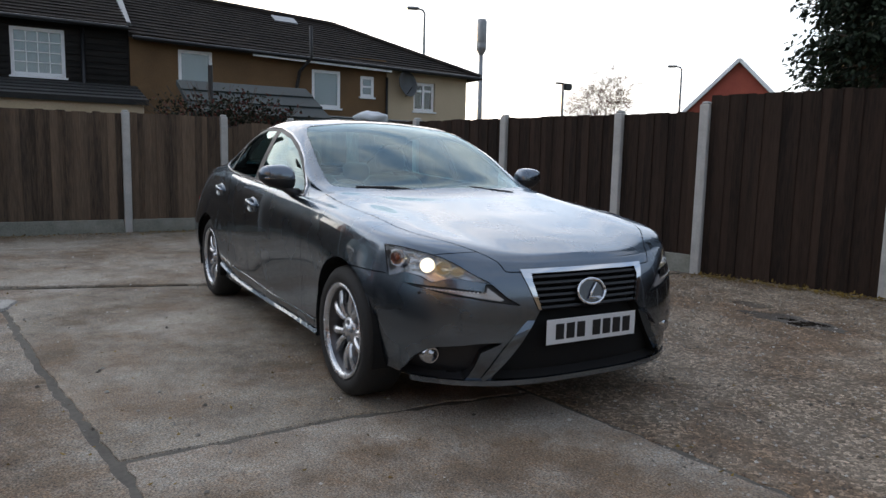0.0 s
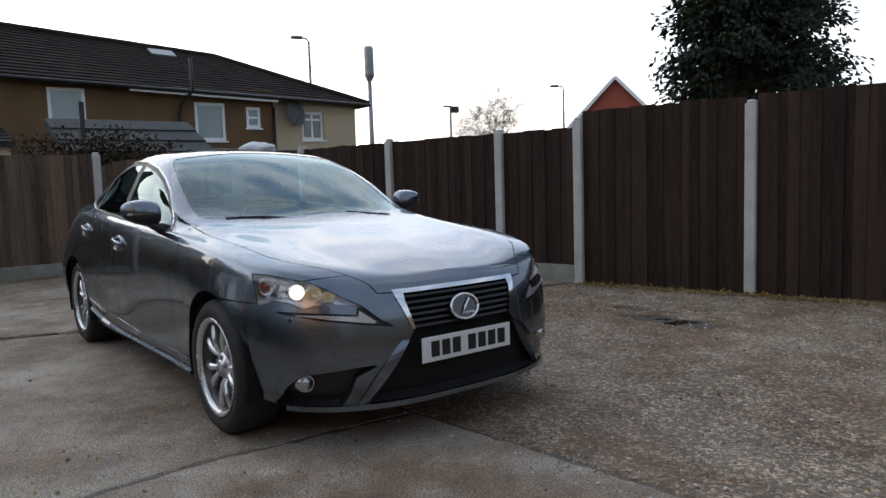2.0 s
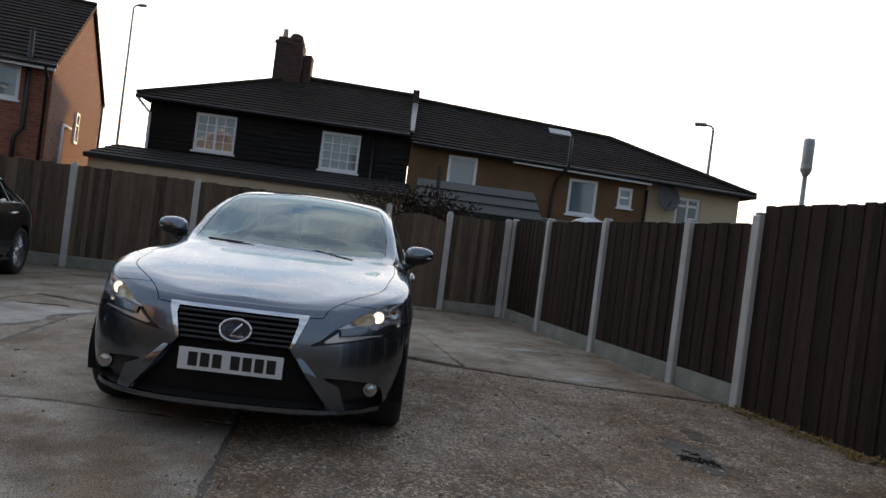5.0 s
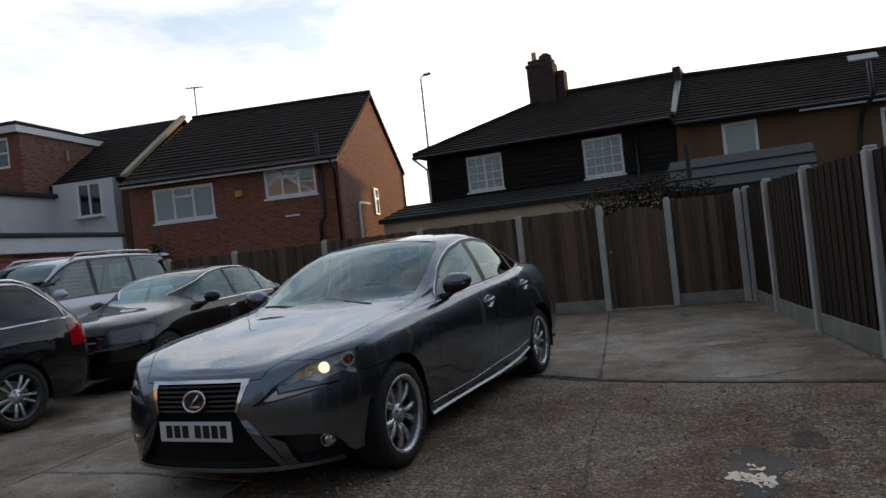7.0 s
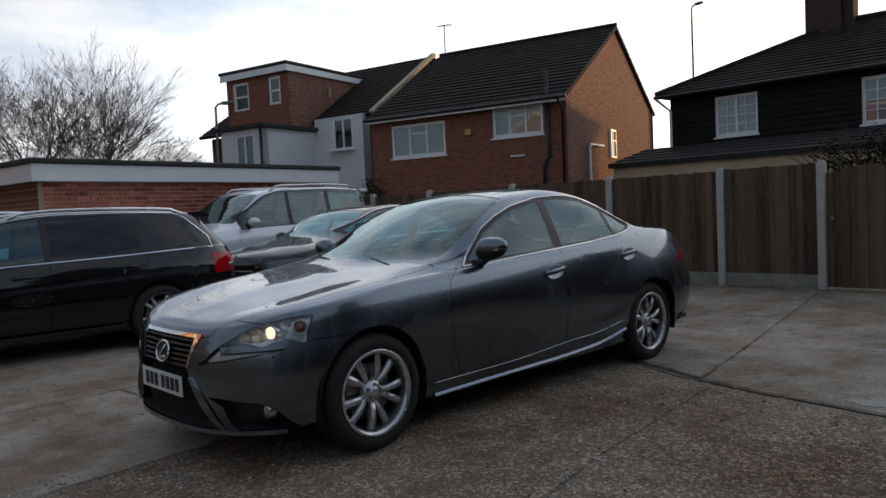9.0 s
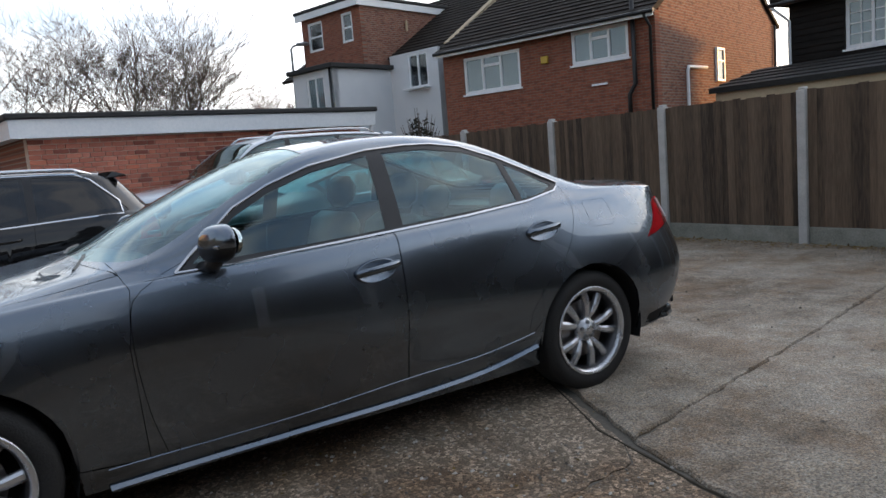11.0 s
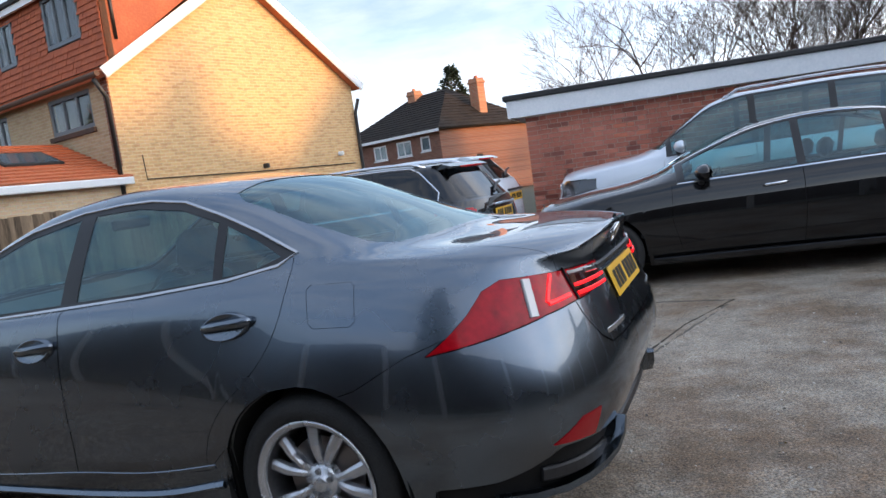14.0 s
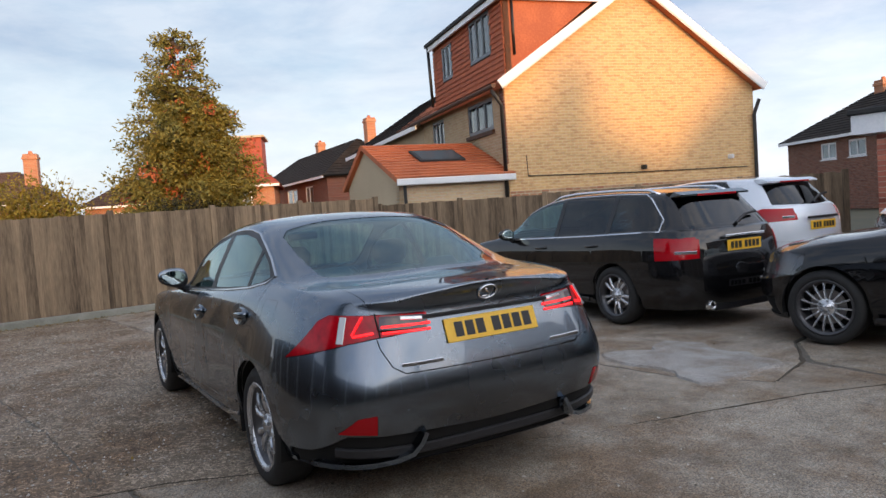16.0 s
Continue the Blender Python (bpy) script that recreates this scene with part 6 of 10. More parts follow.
# wheels
def wheel_at(parent, x, y, hub_z, out, tyre_r, rim_r, width, style, spin=0.0):
    """A wheel with its face to +y (out = 1) or -y: tyre, barrel, spokes, hub, nuts, brake disc."""
    w = new("wheel")
    w.parent = parent
    w.matrix_basis = pose(x, y, hub_z, 0, 0, 0 if out > 0 else 180) @ pose(0, 0, 0, 0, spin, 0)
    h = width / 2
    tr = tyre_r
    bm = bmesh.new()
    lathe(bm, [(rim_r - 0.004, -h + 0.02), (rim_r + 0.02, -h), (tr - 0.035, -h - 0.004), (tr - 0.008, -h + 0.018), (tr, -h + 0.04), (tr, h - 0.04), (tr - 0.008, h - 0.018), (tr - 0.035, h + 0.004), (rim_r + 0.022, h + 0.002), (rim_r + 0.004, h - 0.008), (rim_r - 0.004, h - 0.02)], 56)
    part("tyre", bm, M_TYRE, w, smooth=True)
    bm = bmesh.new()
    lathe(bm, [(rim_r - 0.03, -h + 0.02), (rim_r - 0.035, 0.02), (rim_r - 0.028, h - 0.04), (rim_r - 0.012, h - 0.02), (rim_r + 0.004, h - 0.006), (rim_r + 0.006, h - 0.002), (rim_r - 0.004, h - 0.001), (rim_r - 0.02, h - 0.014)], 56)
    part("rim", bm, style["rim"], w, smooth=True)
    if "edge" in style:
        bm = bmesh.new()
        lathe(bm, [(rim_r - 0.012, h - 0.017), (rim_r + 0.005, h - 0.004), (rim_r + 0.007, h), (rim_r - 0.003, h + 0.001), (rim_r - 0.018, h - 0.011), (rim_r - 0.021, h - 0.02)], 56)
        part("rim_edge", bm, style["edge"], w, smooth=True)
    bm = bmesh.new()
    lathe(bm, [(0.0, h - 0.085), (0.15, h - 0.085), (0.15, h - 0.1), (0.0, h - 0.1)], 32)
    part("brake_disc", bm, M_DISC, w)
    bm = bmesh.new()
    lathe(bm, [(0.0, -h + 0.05), (rim_r - 0.02, -h + 0.05)], 32)
    part("wheel_back", bm, M_INNER, w)
    face = h - style.get("dish", 0.02)
    n, pairs = style["spokes"], style["pairs"]
    spoke = bmesh.new()
    ri, ro, wi, wo = 0.055, rim_r - 0.012, style["wi"], style["wo"]
    prof = [(ri, wi, face - 0.03, 0.03), (0.09, wi * 0.92, face - 0.012, 0.032), ((ri + ro) / 2, (wi + wo) / 2, face - 0.006, 0.03), (ro - 0.02, wo, face - 0.014, 0.028), (ro + 0.012, wo * 1.12, face - 0.022, 0.024)]
    rings = []
    for r, ww, f, dep in prof:
        rings.append([spoke.verts.new(p) for p in ((-ww / 2, f - dep, r), (-ww / 2, f - 0.008, r), (-ww * 0.22, f, r), (ww * 0.22, f, r), (ww / 2, f - 0.008, r), (ww / 2, f - dep, r))])
    for a, b in zip(rings, rings[1:]):
        for k in range(5):
            spoke.faces.new((a[k], b[k], b[k + 1], a[k + 1]))
    bmesh.ops.recalc_face_normals(spoke, faces=spoke.faces[:])
    me = to_mesh("spoke", spoke, style["spoke"])
    for k in range(n):
        a = 360 * k / n
        if pairs:
            for s in (-1, 1):
                share("spoke", me, w, pose(0, 0, 0, 0, a + s * style["split"], 0) @ pose(s * style["off"], 0, 0, 0, -s * style.get("slant", 0), 0))
        else:
            share("spoke", me, w, pose(0, 0, 0, 0, a, 0))
    bm = bmesh.new()
    hr = style.get("hub", 0.08)
    lathe(bm, [(0.0, face - 0.004), (0.026, face - 0.005), (0.031, face - 0.01), (0.033, face - 0.018), (hr - 0.01, face - 0.022), (hr - 0.002, face - 0.03), (hr, face - 0.06)], 32)
    hub = part("hub", bm, style["spoke"], w, smooth=True)
    nut = bmesh.new()
    lathe(nut, [(0.0, 0.004), (0.01, 0.003), (0.012, -0.012)], 10)
    me = to_mesh("wheel_nut", nut, M_STEEL)
    for k in range(5):
        a = math.tau * (k + 0.5) / 5
        share("wheel_nut", me, hub, pose((hr - 0.024) * math.cos(a), face - 0.014, (hr - 0.024) * math.sin(a)))
    return w


def seat(parent, x, y, z, back=True):
    s = new("seat")
    s.parent = parent
    s.matrix_basis = pose(x, y, z)
    bm = bmesh.new()
    box(bm, -0.25, 0.27, -0.25, 0.25, 0.0, 0.16, 0.05)
    part("cushion", bm, M_SEAT, s, smooth=True)
    bm = bmesh.new()
    box(bm, -0.07, 0.07, -0.25, 0.25, 0.0, 0.56, 0.055, m=pose(-0.26, 0, 0.1, 0, -18, 0))
    part("backrest", bm, M_SEAT, s, smooth=True)
    bm = bmesh.new()
    box(bm, -0.05, 0.05, -0.13, 0.13, 0.0, 0.18, 0.045, m=pose(-0.45, 0, 0.66, 0, -12, 0))
    part("headrest", bm, M_SEAT, s, smooth=True)
    return s


def number_plate(parent, m, material, w=0.52, h=0.111):
    """A plate with its characters as plain bars: a block of four, a gap, a block of three."""
    pl = new("number_plate")
    pl.parent = parent
    pl.matrix_basis = m
    part("backing", boxes((-w / 2, w / 2, -0.004, 0.0, -h / 2, h / 2), bevel=0.0015), material, pl)
    x = -w / 2 + 0.035
    for k in range(7):
        if k == 4:
            x += 0.03
        part("plate_bar", boxes((x, x + 0.046, 0.0005, 0.002, -0.035, 0.035), bevel=0.0004), M_INK, pl)
        x += 0.06
    return pl

# ---- the grey saloon in the middle of the yard ----
SALOON = {
    "corner": (1.2, -1.3), "power": (3.0, 4.4), "axles": (1.4, -1.4), "hub_z": 0.325, "arch_r": 0.352, "keep_row": 25,
    "creases": (6,), "nose_cols": 44, "side_cols": 120,
    # rows from the sill to the roof's middle: nose, tail, half-widths and heights along the car
    "rows": [
        (2.15, -2.27, [(2.2, 0.85), (1.4, 0.86), (1.0, 0.83), (-0.9, 0.84), (-1.5, 0.86), (-2.3, 0.85)], [(2.2, 0.172), (2.0, 0.185), (1.75, 0.225), (1.0, 0.2), (-0.9, 0.2), (-1.7, 0.245), (-2.3, 0.25)]),
        (2.19, -2.33, [(2.2, 0.88), (1.5, 0.885), (1.0, 0.855), (0, 0.86), (-0.9, 0.885), (-1.5, 0.9), (-2.3, 0.89)], [(2.2, 0.235), (1.75, 0.29), (1.0, 0.28), (0, 0.3), (-0.7, 0.345), (-1.1, 0.39), (-1.7, 0.385), (-2.3, 0.37)]),
        (2.2, -2.395, [(2.2, 0.9), (1.5, 0.905), (1.0, 0.87), (0, 0.875), (-0.8, 0.885), (-1.45, 0.915), (-2.3, 0.9)], [(2.2, 0.36), (1.6, 0.42), (1.0, 0.42), (0, 0.43), (-1.0, 0.49), (-2.3, 0.52)]),
        (2.19, -2.405, [(2.2, 0.9), (1.5, 0.91), (1.0, 0.885), (0, 0.89), (-0.8, 0.89), (-1.45, 0.912), (-2.3, 0.885)], [(2.2, 0.5), (1.6, 0.56), (1.0, 0.58), (0, 0.59), (-1.0, 0.62), (-2.3, 0.63)]),
        (2.165, -2.36, [(2.2, 0.89), (1.5, 0.893), (1.0, 0.886), (0, 0.885), (-0.8, 0.872), (-1.2, 0.868), (-1.6, 0.868), (-2.3, 0.835)], [(2.2, 0.62), (1.6, 0.69), (1.0, 0.735), (0, 0.765), (-0.8, 0.79), (-1.5, 0.82), (-2.3, 0.79)]),
        (2.125, -2.312, [(2.2, 0.88), (1.6, 0.868), (1.2, 0.855), (0.8, 0.848), (0, 0.85), (-1.0, 0.838), (-1.5, 0.812), (-2.3, 0.77)], [(2.2, 0.69), (2.1, 0.705), (1.9, 0.763), (1.6, 0.812), (1.2, 0.86), (0.8, 0.892), (0.3, 0.915), (-0.5, 0.94), (-1.0, 0.955), (-1.5, 0.97), (-1.9, 0.965), (-2.3, 0.94)]),
        (2.105, -2.322, [(2.2, 0.84), (1.6, 0.81), (1.2, 0.8), (0.8, 0.8), (0.5, 0.802), (0, 0.808), (-0.8, 0.8), (-1.1, 0.785), (-1.4, 0.75), (-1.75, 0.735), (-2.3, 0.74)], [(2.2, 0.705), (2.1, 0.72), (1.9, 0.785), (1.6, 0.838), (1.2, 0.888), (0.8, 0.917), (0.6, 0.928), (0, 0.96), (-0.5, 0.985), (-1.0, 1.015), (-1.35, 1.05), (-1.7, 1.045), (-2.0, 1.025), (-2.3, 0.995)]),
        (2.085, -2.34, [(2.2, 0.7), (1.6, 0.67), (1.2, 0.68), (0.8, 0.735), (0.5, 0.75), (0.2, 0.735), (-0.4, 0.722), (-1.0, 0.712), (-1.4, 0.692), (-1.7, 0.66), (-2.3, 0.62)], [(2.2, 0.71), (2.1, 0.73), (1.9, 0.793), (1.6, 0.85), (1.2, 0.905), (0.9, 0.94), (0.7, 0.958), (0.5, 1.0), (0.33, 1.05), (0.03, 1.125), (-0.32, 1.168), (-0.6, 1.175), (-1.0, 1.16), (-1.33, 1.115), (-1.6, 1.068), (-2.1, 1.04), (-2.3, 1.02)]),
        (2.075, -2.343, [(2.2, 0.48), (1.6, 0.48), (1.2, 0.52), (0.95, 0.62), (0.75, 0.69), (0.5, 0.69), (0.33, 0.667), (0.03, 0.62), (-0.32, 0.592), (-0.6, 0.588), (-1.0, 0.598), (-1.33, 0.605), (-1.6, 0.585), (-1.85, 0.54), (-2.3, 0.48)], [(2.2, 0.715), (2.1, 0.735), (1.9, 0.785), (1.6, 0.845), (1.2, 0.908), (0.95, 0.948), (0.8, 0.968), (0.65, 1.005), (0.5, 1.082), (0.33, 1.178), (0.03, 1.303), (-0.32, 1.362), (-0.6, 1.366), (-1.0, 1.295), (-1.33, 1.172), (-1.6, 1.083), (-1.8, 1.06), (-2.1, 1.052), (-2.3, 1.038)]),
        (2.07, -2.341, [(2.2, 0.26), (1.6, 0.26), (1.2, 0.28), (0.75, 0.38), (0.4, 0.38), (0.0, 0.35), (-0.6, 0.33), (-1.2, 0.34), (-1.7, 0.33), (-2.3, 0.26)], [(2.2, 0.717), (2.1, 0.737), (1.9, 0.787), (1.6, 0.847), (1.2, 0.914), (0.95, 0.956), (0.82, 0.995), (0.65, 1.075), (0.5, 1.148), (0.33, 1.228), (0.03, 1.348), (-0.3, 1.405), (-0.6, 1.412), (-0.95, 1.368), (-1.3, 1.24), (-1.6, 1.118), (-1.75, 1.07), (-2.1, 1.06), (-2.3, 1.048)]),
        (2.068, -2.341, [(2.2, 0.0)], [(2.2, 0.718), (2.1, 0.738), (1.9, 0.79), (1.6, 0.85), (1.2, 0.917), (1.0, 0.952), (0.88, 0.99), (0.65, 1.103), (0.5, 1.175), (0.33, 1.252), (0.03, 1.366), (-0.25, 1.412), (-0.55, 1.425), (-0.9, 1.392), (-1.3, 1.256), (-1.6, 1.132), (-1.75, 1.078), (-1.9, 1.064), (-2.1, 1.062), (-2.3, 1.05)]),
    ],
}
WHEEL_TEN = {"spokes": 5, "pairs": True, "split": 13, "off": 0.012, "slant": -4, "wi": 0.031, "wo": 0.044, "rim": M_ALLOY_SHADE, "edge": M_ALLOY, "hub": 0.066, "spoke": M_ALLOY, "dish": 0.018}
from mathutils.bvhtree import BVHTree


def build_saloon():
    car = thing("car", pose(0, 0, 0), "grey metallic saloon car with lit headlamps and alloy wheels", "car")
    grid = car_grid(SALOON)
    grid = trim_arches(grid, SALOON)
    bm = grid_bm(grid)
    tree = BVHTree.FromBMesh(bm)
    row_of = bm.faces.layers.int["row"]
    upper = lambda f: f.calc_center_median().y > 0.45
    front = lambda f: f.calc_center_median().x > 1.3 and f.normal.x > 0.12
    rear = lambda f: f.calc_center_median().x < -1.3
    high = lambda f: f.normal.z > 0.1 and f.calc_center_median().z > 0.68
    # side glass and the chrome line round it
    glass_f = [(0.56, 0.955), (0.36, 1.115), (0.2, 1.195), (0.0, 1.262), (-0.29, 1.315), (-0.27, 0.99), (0.1, 0.97)]
    glass_r = [(-0.37, 1.322), (-0.6, 1.326), (-0.82, 1.297), (-1.005, 1.235), (-1.03, 1.035), (-0.7, 1.014), (-0.36, 0.996)]
    glass_q = [(-1.045, 1.22), (-1.18, 1.158), (-1.3, 1.092), (-1.22, 1.062), (-1.07, 1.04)]
    dlo = [(0.63, 0.93), (0.56, 0.985), (0.36, 1.145), (0.2, 1.222), (0.0, 1.288), (-0.29, 1.338), (-0.5, 1.35), (-0.65, 1.348), (-0.82, 1.325), (-1.02, 1.255), (-1.18, 1.185), (-1.36, 1.098), (-1.3, 1.062), (-1.1, 1.03), (-0.7, 0.998), (-0.27, 0.974), (0.1, 0.953), (0.4, 0.936)]
    cookie(bm, glass_f, SIDE_VIEW, 1, upper)
    cookie(bm, glass_r, SIDE_VIEW, 2, upper)
    cookie(bm, glass_q, SIDE_VIEW, 3, upper)
    cookie(bm, dlo, SIDE_VIEW, 4, upper)
    # windscreen and rear window, drawn from above
    screen = smooth_poly([(0.9, 0.0), (0.88, 0.3), (0.79, 0.6), (0.7, 0.664), (0.5, 0.655), (0.3, 0.628), (0.1, 0.59), (-0.02, 0.54), (-0.06, 0.3), (-0.075, 0.0)], 3, (0, 3, 7, 9))
    screen = [(x, y if y > 0.002 else -0.02) for x, y in screen]
    cookie(bm, screen, TOP_VIEW, 5, lambda f: f.calc_center_median().z > 0.9 and f.normal.z > 0.2)
    back = [(-1.72, -0.02), (-1.71, 0.3), (-1.66, 0.5), (-1.6, 0.545), (-1.3, 0.56), (-1.05, 0.55), (-0.98, 0.5), (-0.955, 0.3), (-0.95, -0.02)]
    cookie(bm, back, TOP_VIEW, 6, lambda f: f.calc_center_median().z > 0.9 and f.normal.z > 0.2)
    # lamps and grille
    corner = lambda f: f.calc_center_median().x > 1.3 and f.calc_center_median().y > 0.2
    lamp = [(-0.868, 0.637), (-0.785, 0.676), (-0.72, 0.712), (-0.66, 0.738), (-0.565, 0.76), (-0.466, 0.775), (-0.39, 0.778), (-0.418, 0.645), (-0.492, 0.672), (-0.568, 0.658), (-0.622, 0.636), (-0.655, 0.645), (-0.72, 0.66), (-0.768, 0.65), (-0.825, 0.642)]
    cookie(bm, lamp, CORNER_F, 7, corner)
    drl = [(-0.57, 0.613), (-0.711, 0.608), (-0.854, 0.595), (-0.856, 0.62), (-0.93, 0.568), (-0.915, 0.562), (-0.725, 0.592)]
    cookie(bm, drl, CORNER_F, 8, corner)
    hollow = [(-0.496, 0.624), (-0.6, 0.619), (-0.711, 0.614), (-0.846, 0.601), (-0.848, 0.632), (-0.872, 0.632), (-0.95, 0.568), (-1.0, 0.543), (-0.918, 0.555), (-0.725, 0.586), (-0.6, 0.605)]
    cookie(bm, hollow, CORNER_F, 17, corner)
    grille = [(-0.03, 0.672), (0.302, 0.672), (0.305, 0.64), (0.275, 0.52), (0.3, 0.485), (0.468, 0.268), (0.49, 0.222), (-0.03, 0.212)]
    cookie(bm, grille, FRONT_VIEW, 9, front)
    chrome = [(-0.03, 0.69), (0.352, 0.69), (0.345, 0.66), (0.29, 0.52), (0.275, 0.52), (0.305, 0.64), (0.302, 0.672), (-0.03, 0.672)]
    cookie(bm, chrome, FRONT_VIEW, 10, front)
    fog = smooth_poly([(0.46, 0.386), (0.56, 0.381), (0.69, 0.362), (0.735, 0.34), (0.765, 0.295), (0.775, 0.218), (0.7, 0.205), (0.592, 0.207), (0.576, 0.25), (0.545, 0.345)], 3, (0, 1, 5, 6, 7, 8, 9))
    cookie(bm, fog, FRONT_VIEW, 11, front)
    rearside = lambda f: f.calc_center_median().x < -1.4 and f.calc_center_median().y > 0.33
    cookie(bm, TAIL_OUTLINE, CORNER_R, 12, rearside)
    refl = [(0.765, 0.44), (0.7, 0.508), (0.628, 0.518), (0.618, 0.425)]
    cookie(bm, refl, FRONT_VIEW, 13, rear)
    diff = [(-0.03, 0.2), (0.95, 0.2), (0.95, 0.29), (0.83, 0.34), (0.735, 0.425), (0.6, 0.412), (0.42, 0.408), (0.1, 0.39), (-0.03, 0.388)]
    cookie(bm, diff, FRONT_VIEW, 14, lambda f: f.calc_center_median().x < -1.85)
    # bonnet, boot lid, roof
    bonnet = smooth_poly([(2.2, -0.02), (2.2, 0.36), (2.03, 0.47), (1.75, 0.68), (1.4, 0.725), (1.1, 0.745), (0.82, 0.735), (0.88, 0.5), (0.93, -0.02)], 3, (0, 1, 6, 8))
    cookie(bm, bonnet, TOP_VIEW, 15, high)
    lid = [(-1.735, -0.02), (-1.74, 0.3), (-1.7, 0.55), (-1.8, 0.6), (-2.1, 0.6), (-2.5, 0.58), (-2.5, -0.02)]
    cookie(bm, lid, TOP_VIEW, 16, lambda f: f.calc_center_median().x < -1.6 and f.calc_center_median().z > 0.98)
    lid_back = [(-0.03, 0.682), (0.49, 0.688), (0.54, 0.72), (0.575, 0.8), (0.58, 0.86), (0.585, 1.1), (-0.03, 1.1)]
    cookie(bm, lid_back, FRONT_VIEW, 16, lambda f: f.calc_center_median().x < -2.0, (0,))
    # doors, wings and bumpers, drawn from the side
    low = lambda f: f.calc_center_median().y > 0.4
    door_f = smooth_poly([(0.8, 0.86), (0.82, 0.7), (0.79, 0.45), (0.74, 0.275), (0.2, 0.285), (-0.28, 0.32), (-0.3, 0.6), (-0.298, 0.96), (-0.297, 1.1), (0.5, 1.0), (0.7, 0.925)], 3, (3, 5, 6, 7, 8, 9, 10))
    cookie(bm, door_f, SIDE_VIEW, 20, low)
    door_r = smooth_poly([(-0.3, 1.1), (-0.3, 0.6), (-0.282, 0.32), (-0.7, 0.335), (-0.965, 0.37), (-0.99, 0.48), (-1.08, 0.6), (-1.235, 0.73), (-1.325, 0.86), (-1.362, 0.99), (-1.355, 1.085)], 3, (0, 1, 2, 4, 10))
    cookie(bm, door_r, SIDE_VIEW, 21, low)
    flap = [(-1.44, 0.98), (-1.455, 0.993), (-1.605, 0.993), (-1.62, 0.98), (-1.632, 0.872), (-1.614, 0.856), (-1.475, 0.856), (-1.456, 0.872)]
    cookie(bm, flap, SIDE_VIEW, 22, low)
    sill = [(1.06, 0.1), (1.06, 0.3), (0.74, 0.272), (0.2, 0.282), (-0.28, 0.317), (-0.7, 0.332), (-0.965, 0.367), (-1.06, 0.45), (-1.06, 0.1)]
    cookie(bm, sill, SIDE_VIEW, 23, low)
    bumper_f = [(1.4, 0.1), (1.4, 0.66), (1.78, 0.655), (1.8, 0.7), (1.9, 0.74), (2.0, 0.76), (2.4, 0.72), (2.4, 0.1)]
    cookie(bm, bumper_f, SIDE_VIEW, 24, lambda f: f.calc_center_median().x > 1.3)
    bumper_r = [(-1.4, 0.1), (-1.4, 0.6), (-1.62, 0.66), (-1.8, 0.755), (-2.1, 0.86), (-2.5, 0.86), (-2.5, 0.1)]
    cookie(bm, bumper_r, SIDE_VIEW, 25, lambda f: f.calc_center_median().x < -1.3)
    wing = [(2.3, 0.1), (2.3, 1.2), (0.9, 1.2), (0.8, 0.9), (0.83, 0.7), (0.8, 0.2), (1.0, 0.1)]
    cookie(bm, wing, SIDE_VIEW, 26, lambda f: f.calc_center_median().x > 0.6 and f.calc_center_median().y > 0.3)

    body = new("body")
    body.parent = car
    M = M_GREY
    panel("bonnet", pick(bm, {15}, both=True), M, body)
    panel("boot_lid", pick(bm, {16}, both=True), M, body)
    panel("front_bumper", pick(bm, {24}, both=True), M, body)
    panel("rear_bumper", pick(bm, {25}, both=True), M, body)
    panel("diffuser", pick(bm, {14}, both=True, lip=-0.02, offset=-0.024), M_TRIM, body, "black lower rear trim")
    panel("roof", pick(bm, {0}, gap=0.0, both=True), M, body, "roof and rear wings")
    panel("windscreen", pick(bm, {5}, gap=0.002, lip=0.004, both=True, offset=-0.003), M_GLASS, car).visible_shadow = False
    panel("rear_window", pick(bm, {6}, gap=0.002, lip=0.004, both=True, offset=-0.003), M_GLASS, car).visible_shadow = False
    for mirror in (False, True):
        for nm, number, mat in (("front_wing", 26, M), ("front_door", 20, M), ("rear_door", 21, M), ("sill_panel", 23, M)):
            nums = {number}
            panel(nm, pick(bm, nums, mirror=mirror), mat, car)
        panel("fuel_flap", pick(bm, {22}, gap=0.0018 if not mirror else 0.0, mirror=mirror), M, car)
        for nm, number, mat in (("front_door_glass", 1, M_GLASS), ("rear_door_glass", 2, M_GLASS), ("quarter_glass", 3, M_GLASS)):
            panel(nm, pick(bm, {number}, gap=0.0, lip=0.004, mirror=mirror, offset=-0.004), mat, car).visible_shadow = False
        panel("window_surround", pick(bm, {4}, gap=0.0, lip=0.01, mirror=mirror, offset=-0.002), M_TRIM, car, "gloss black window surround")
        # head lamp
        sgn = -1 if mirror else 1
        hl = new("headlight")
        hl.parent = car
        panel("lens", pick(bm, {7}, gap=0.002, lip=0.006, mirror=mirror, offset=-0.002), M_LENS, hl).visible_shadow = False
        panel("bowl", pick(bm, {7}, gap=0.0, lip=-0.05, mirror=mirror, offset=-0.055), M_LAMP_BOWL, hl)
        out_f = Vector((0.8, 0.6, 0))

        def on_corner(u, z, sink=0.0):
            p, n = hit_on(tree, Vector((-0.6 * u, 0.8 * u, z)) + out_f * 4, -out_f)
            p = p - out_f * sink
            return Vector((p.x, p.y * sgn, p.z))

        face = Matrix.Rotation(math.atan2(0.35 * sgn, 0.94), 4, "Z")
        at = Matrix.Translation(on_corner(-0.592, 0.7, 0.03)) @ face
        cup = bmesh.new()
        lathe(cup, [(0.0, 0.012), (0.014, 0.01), (0.024, 0.004), (0.029, -0.008)], 24, "X")
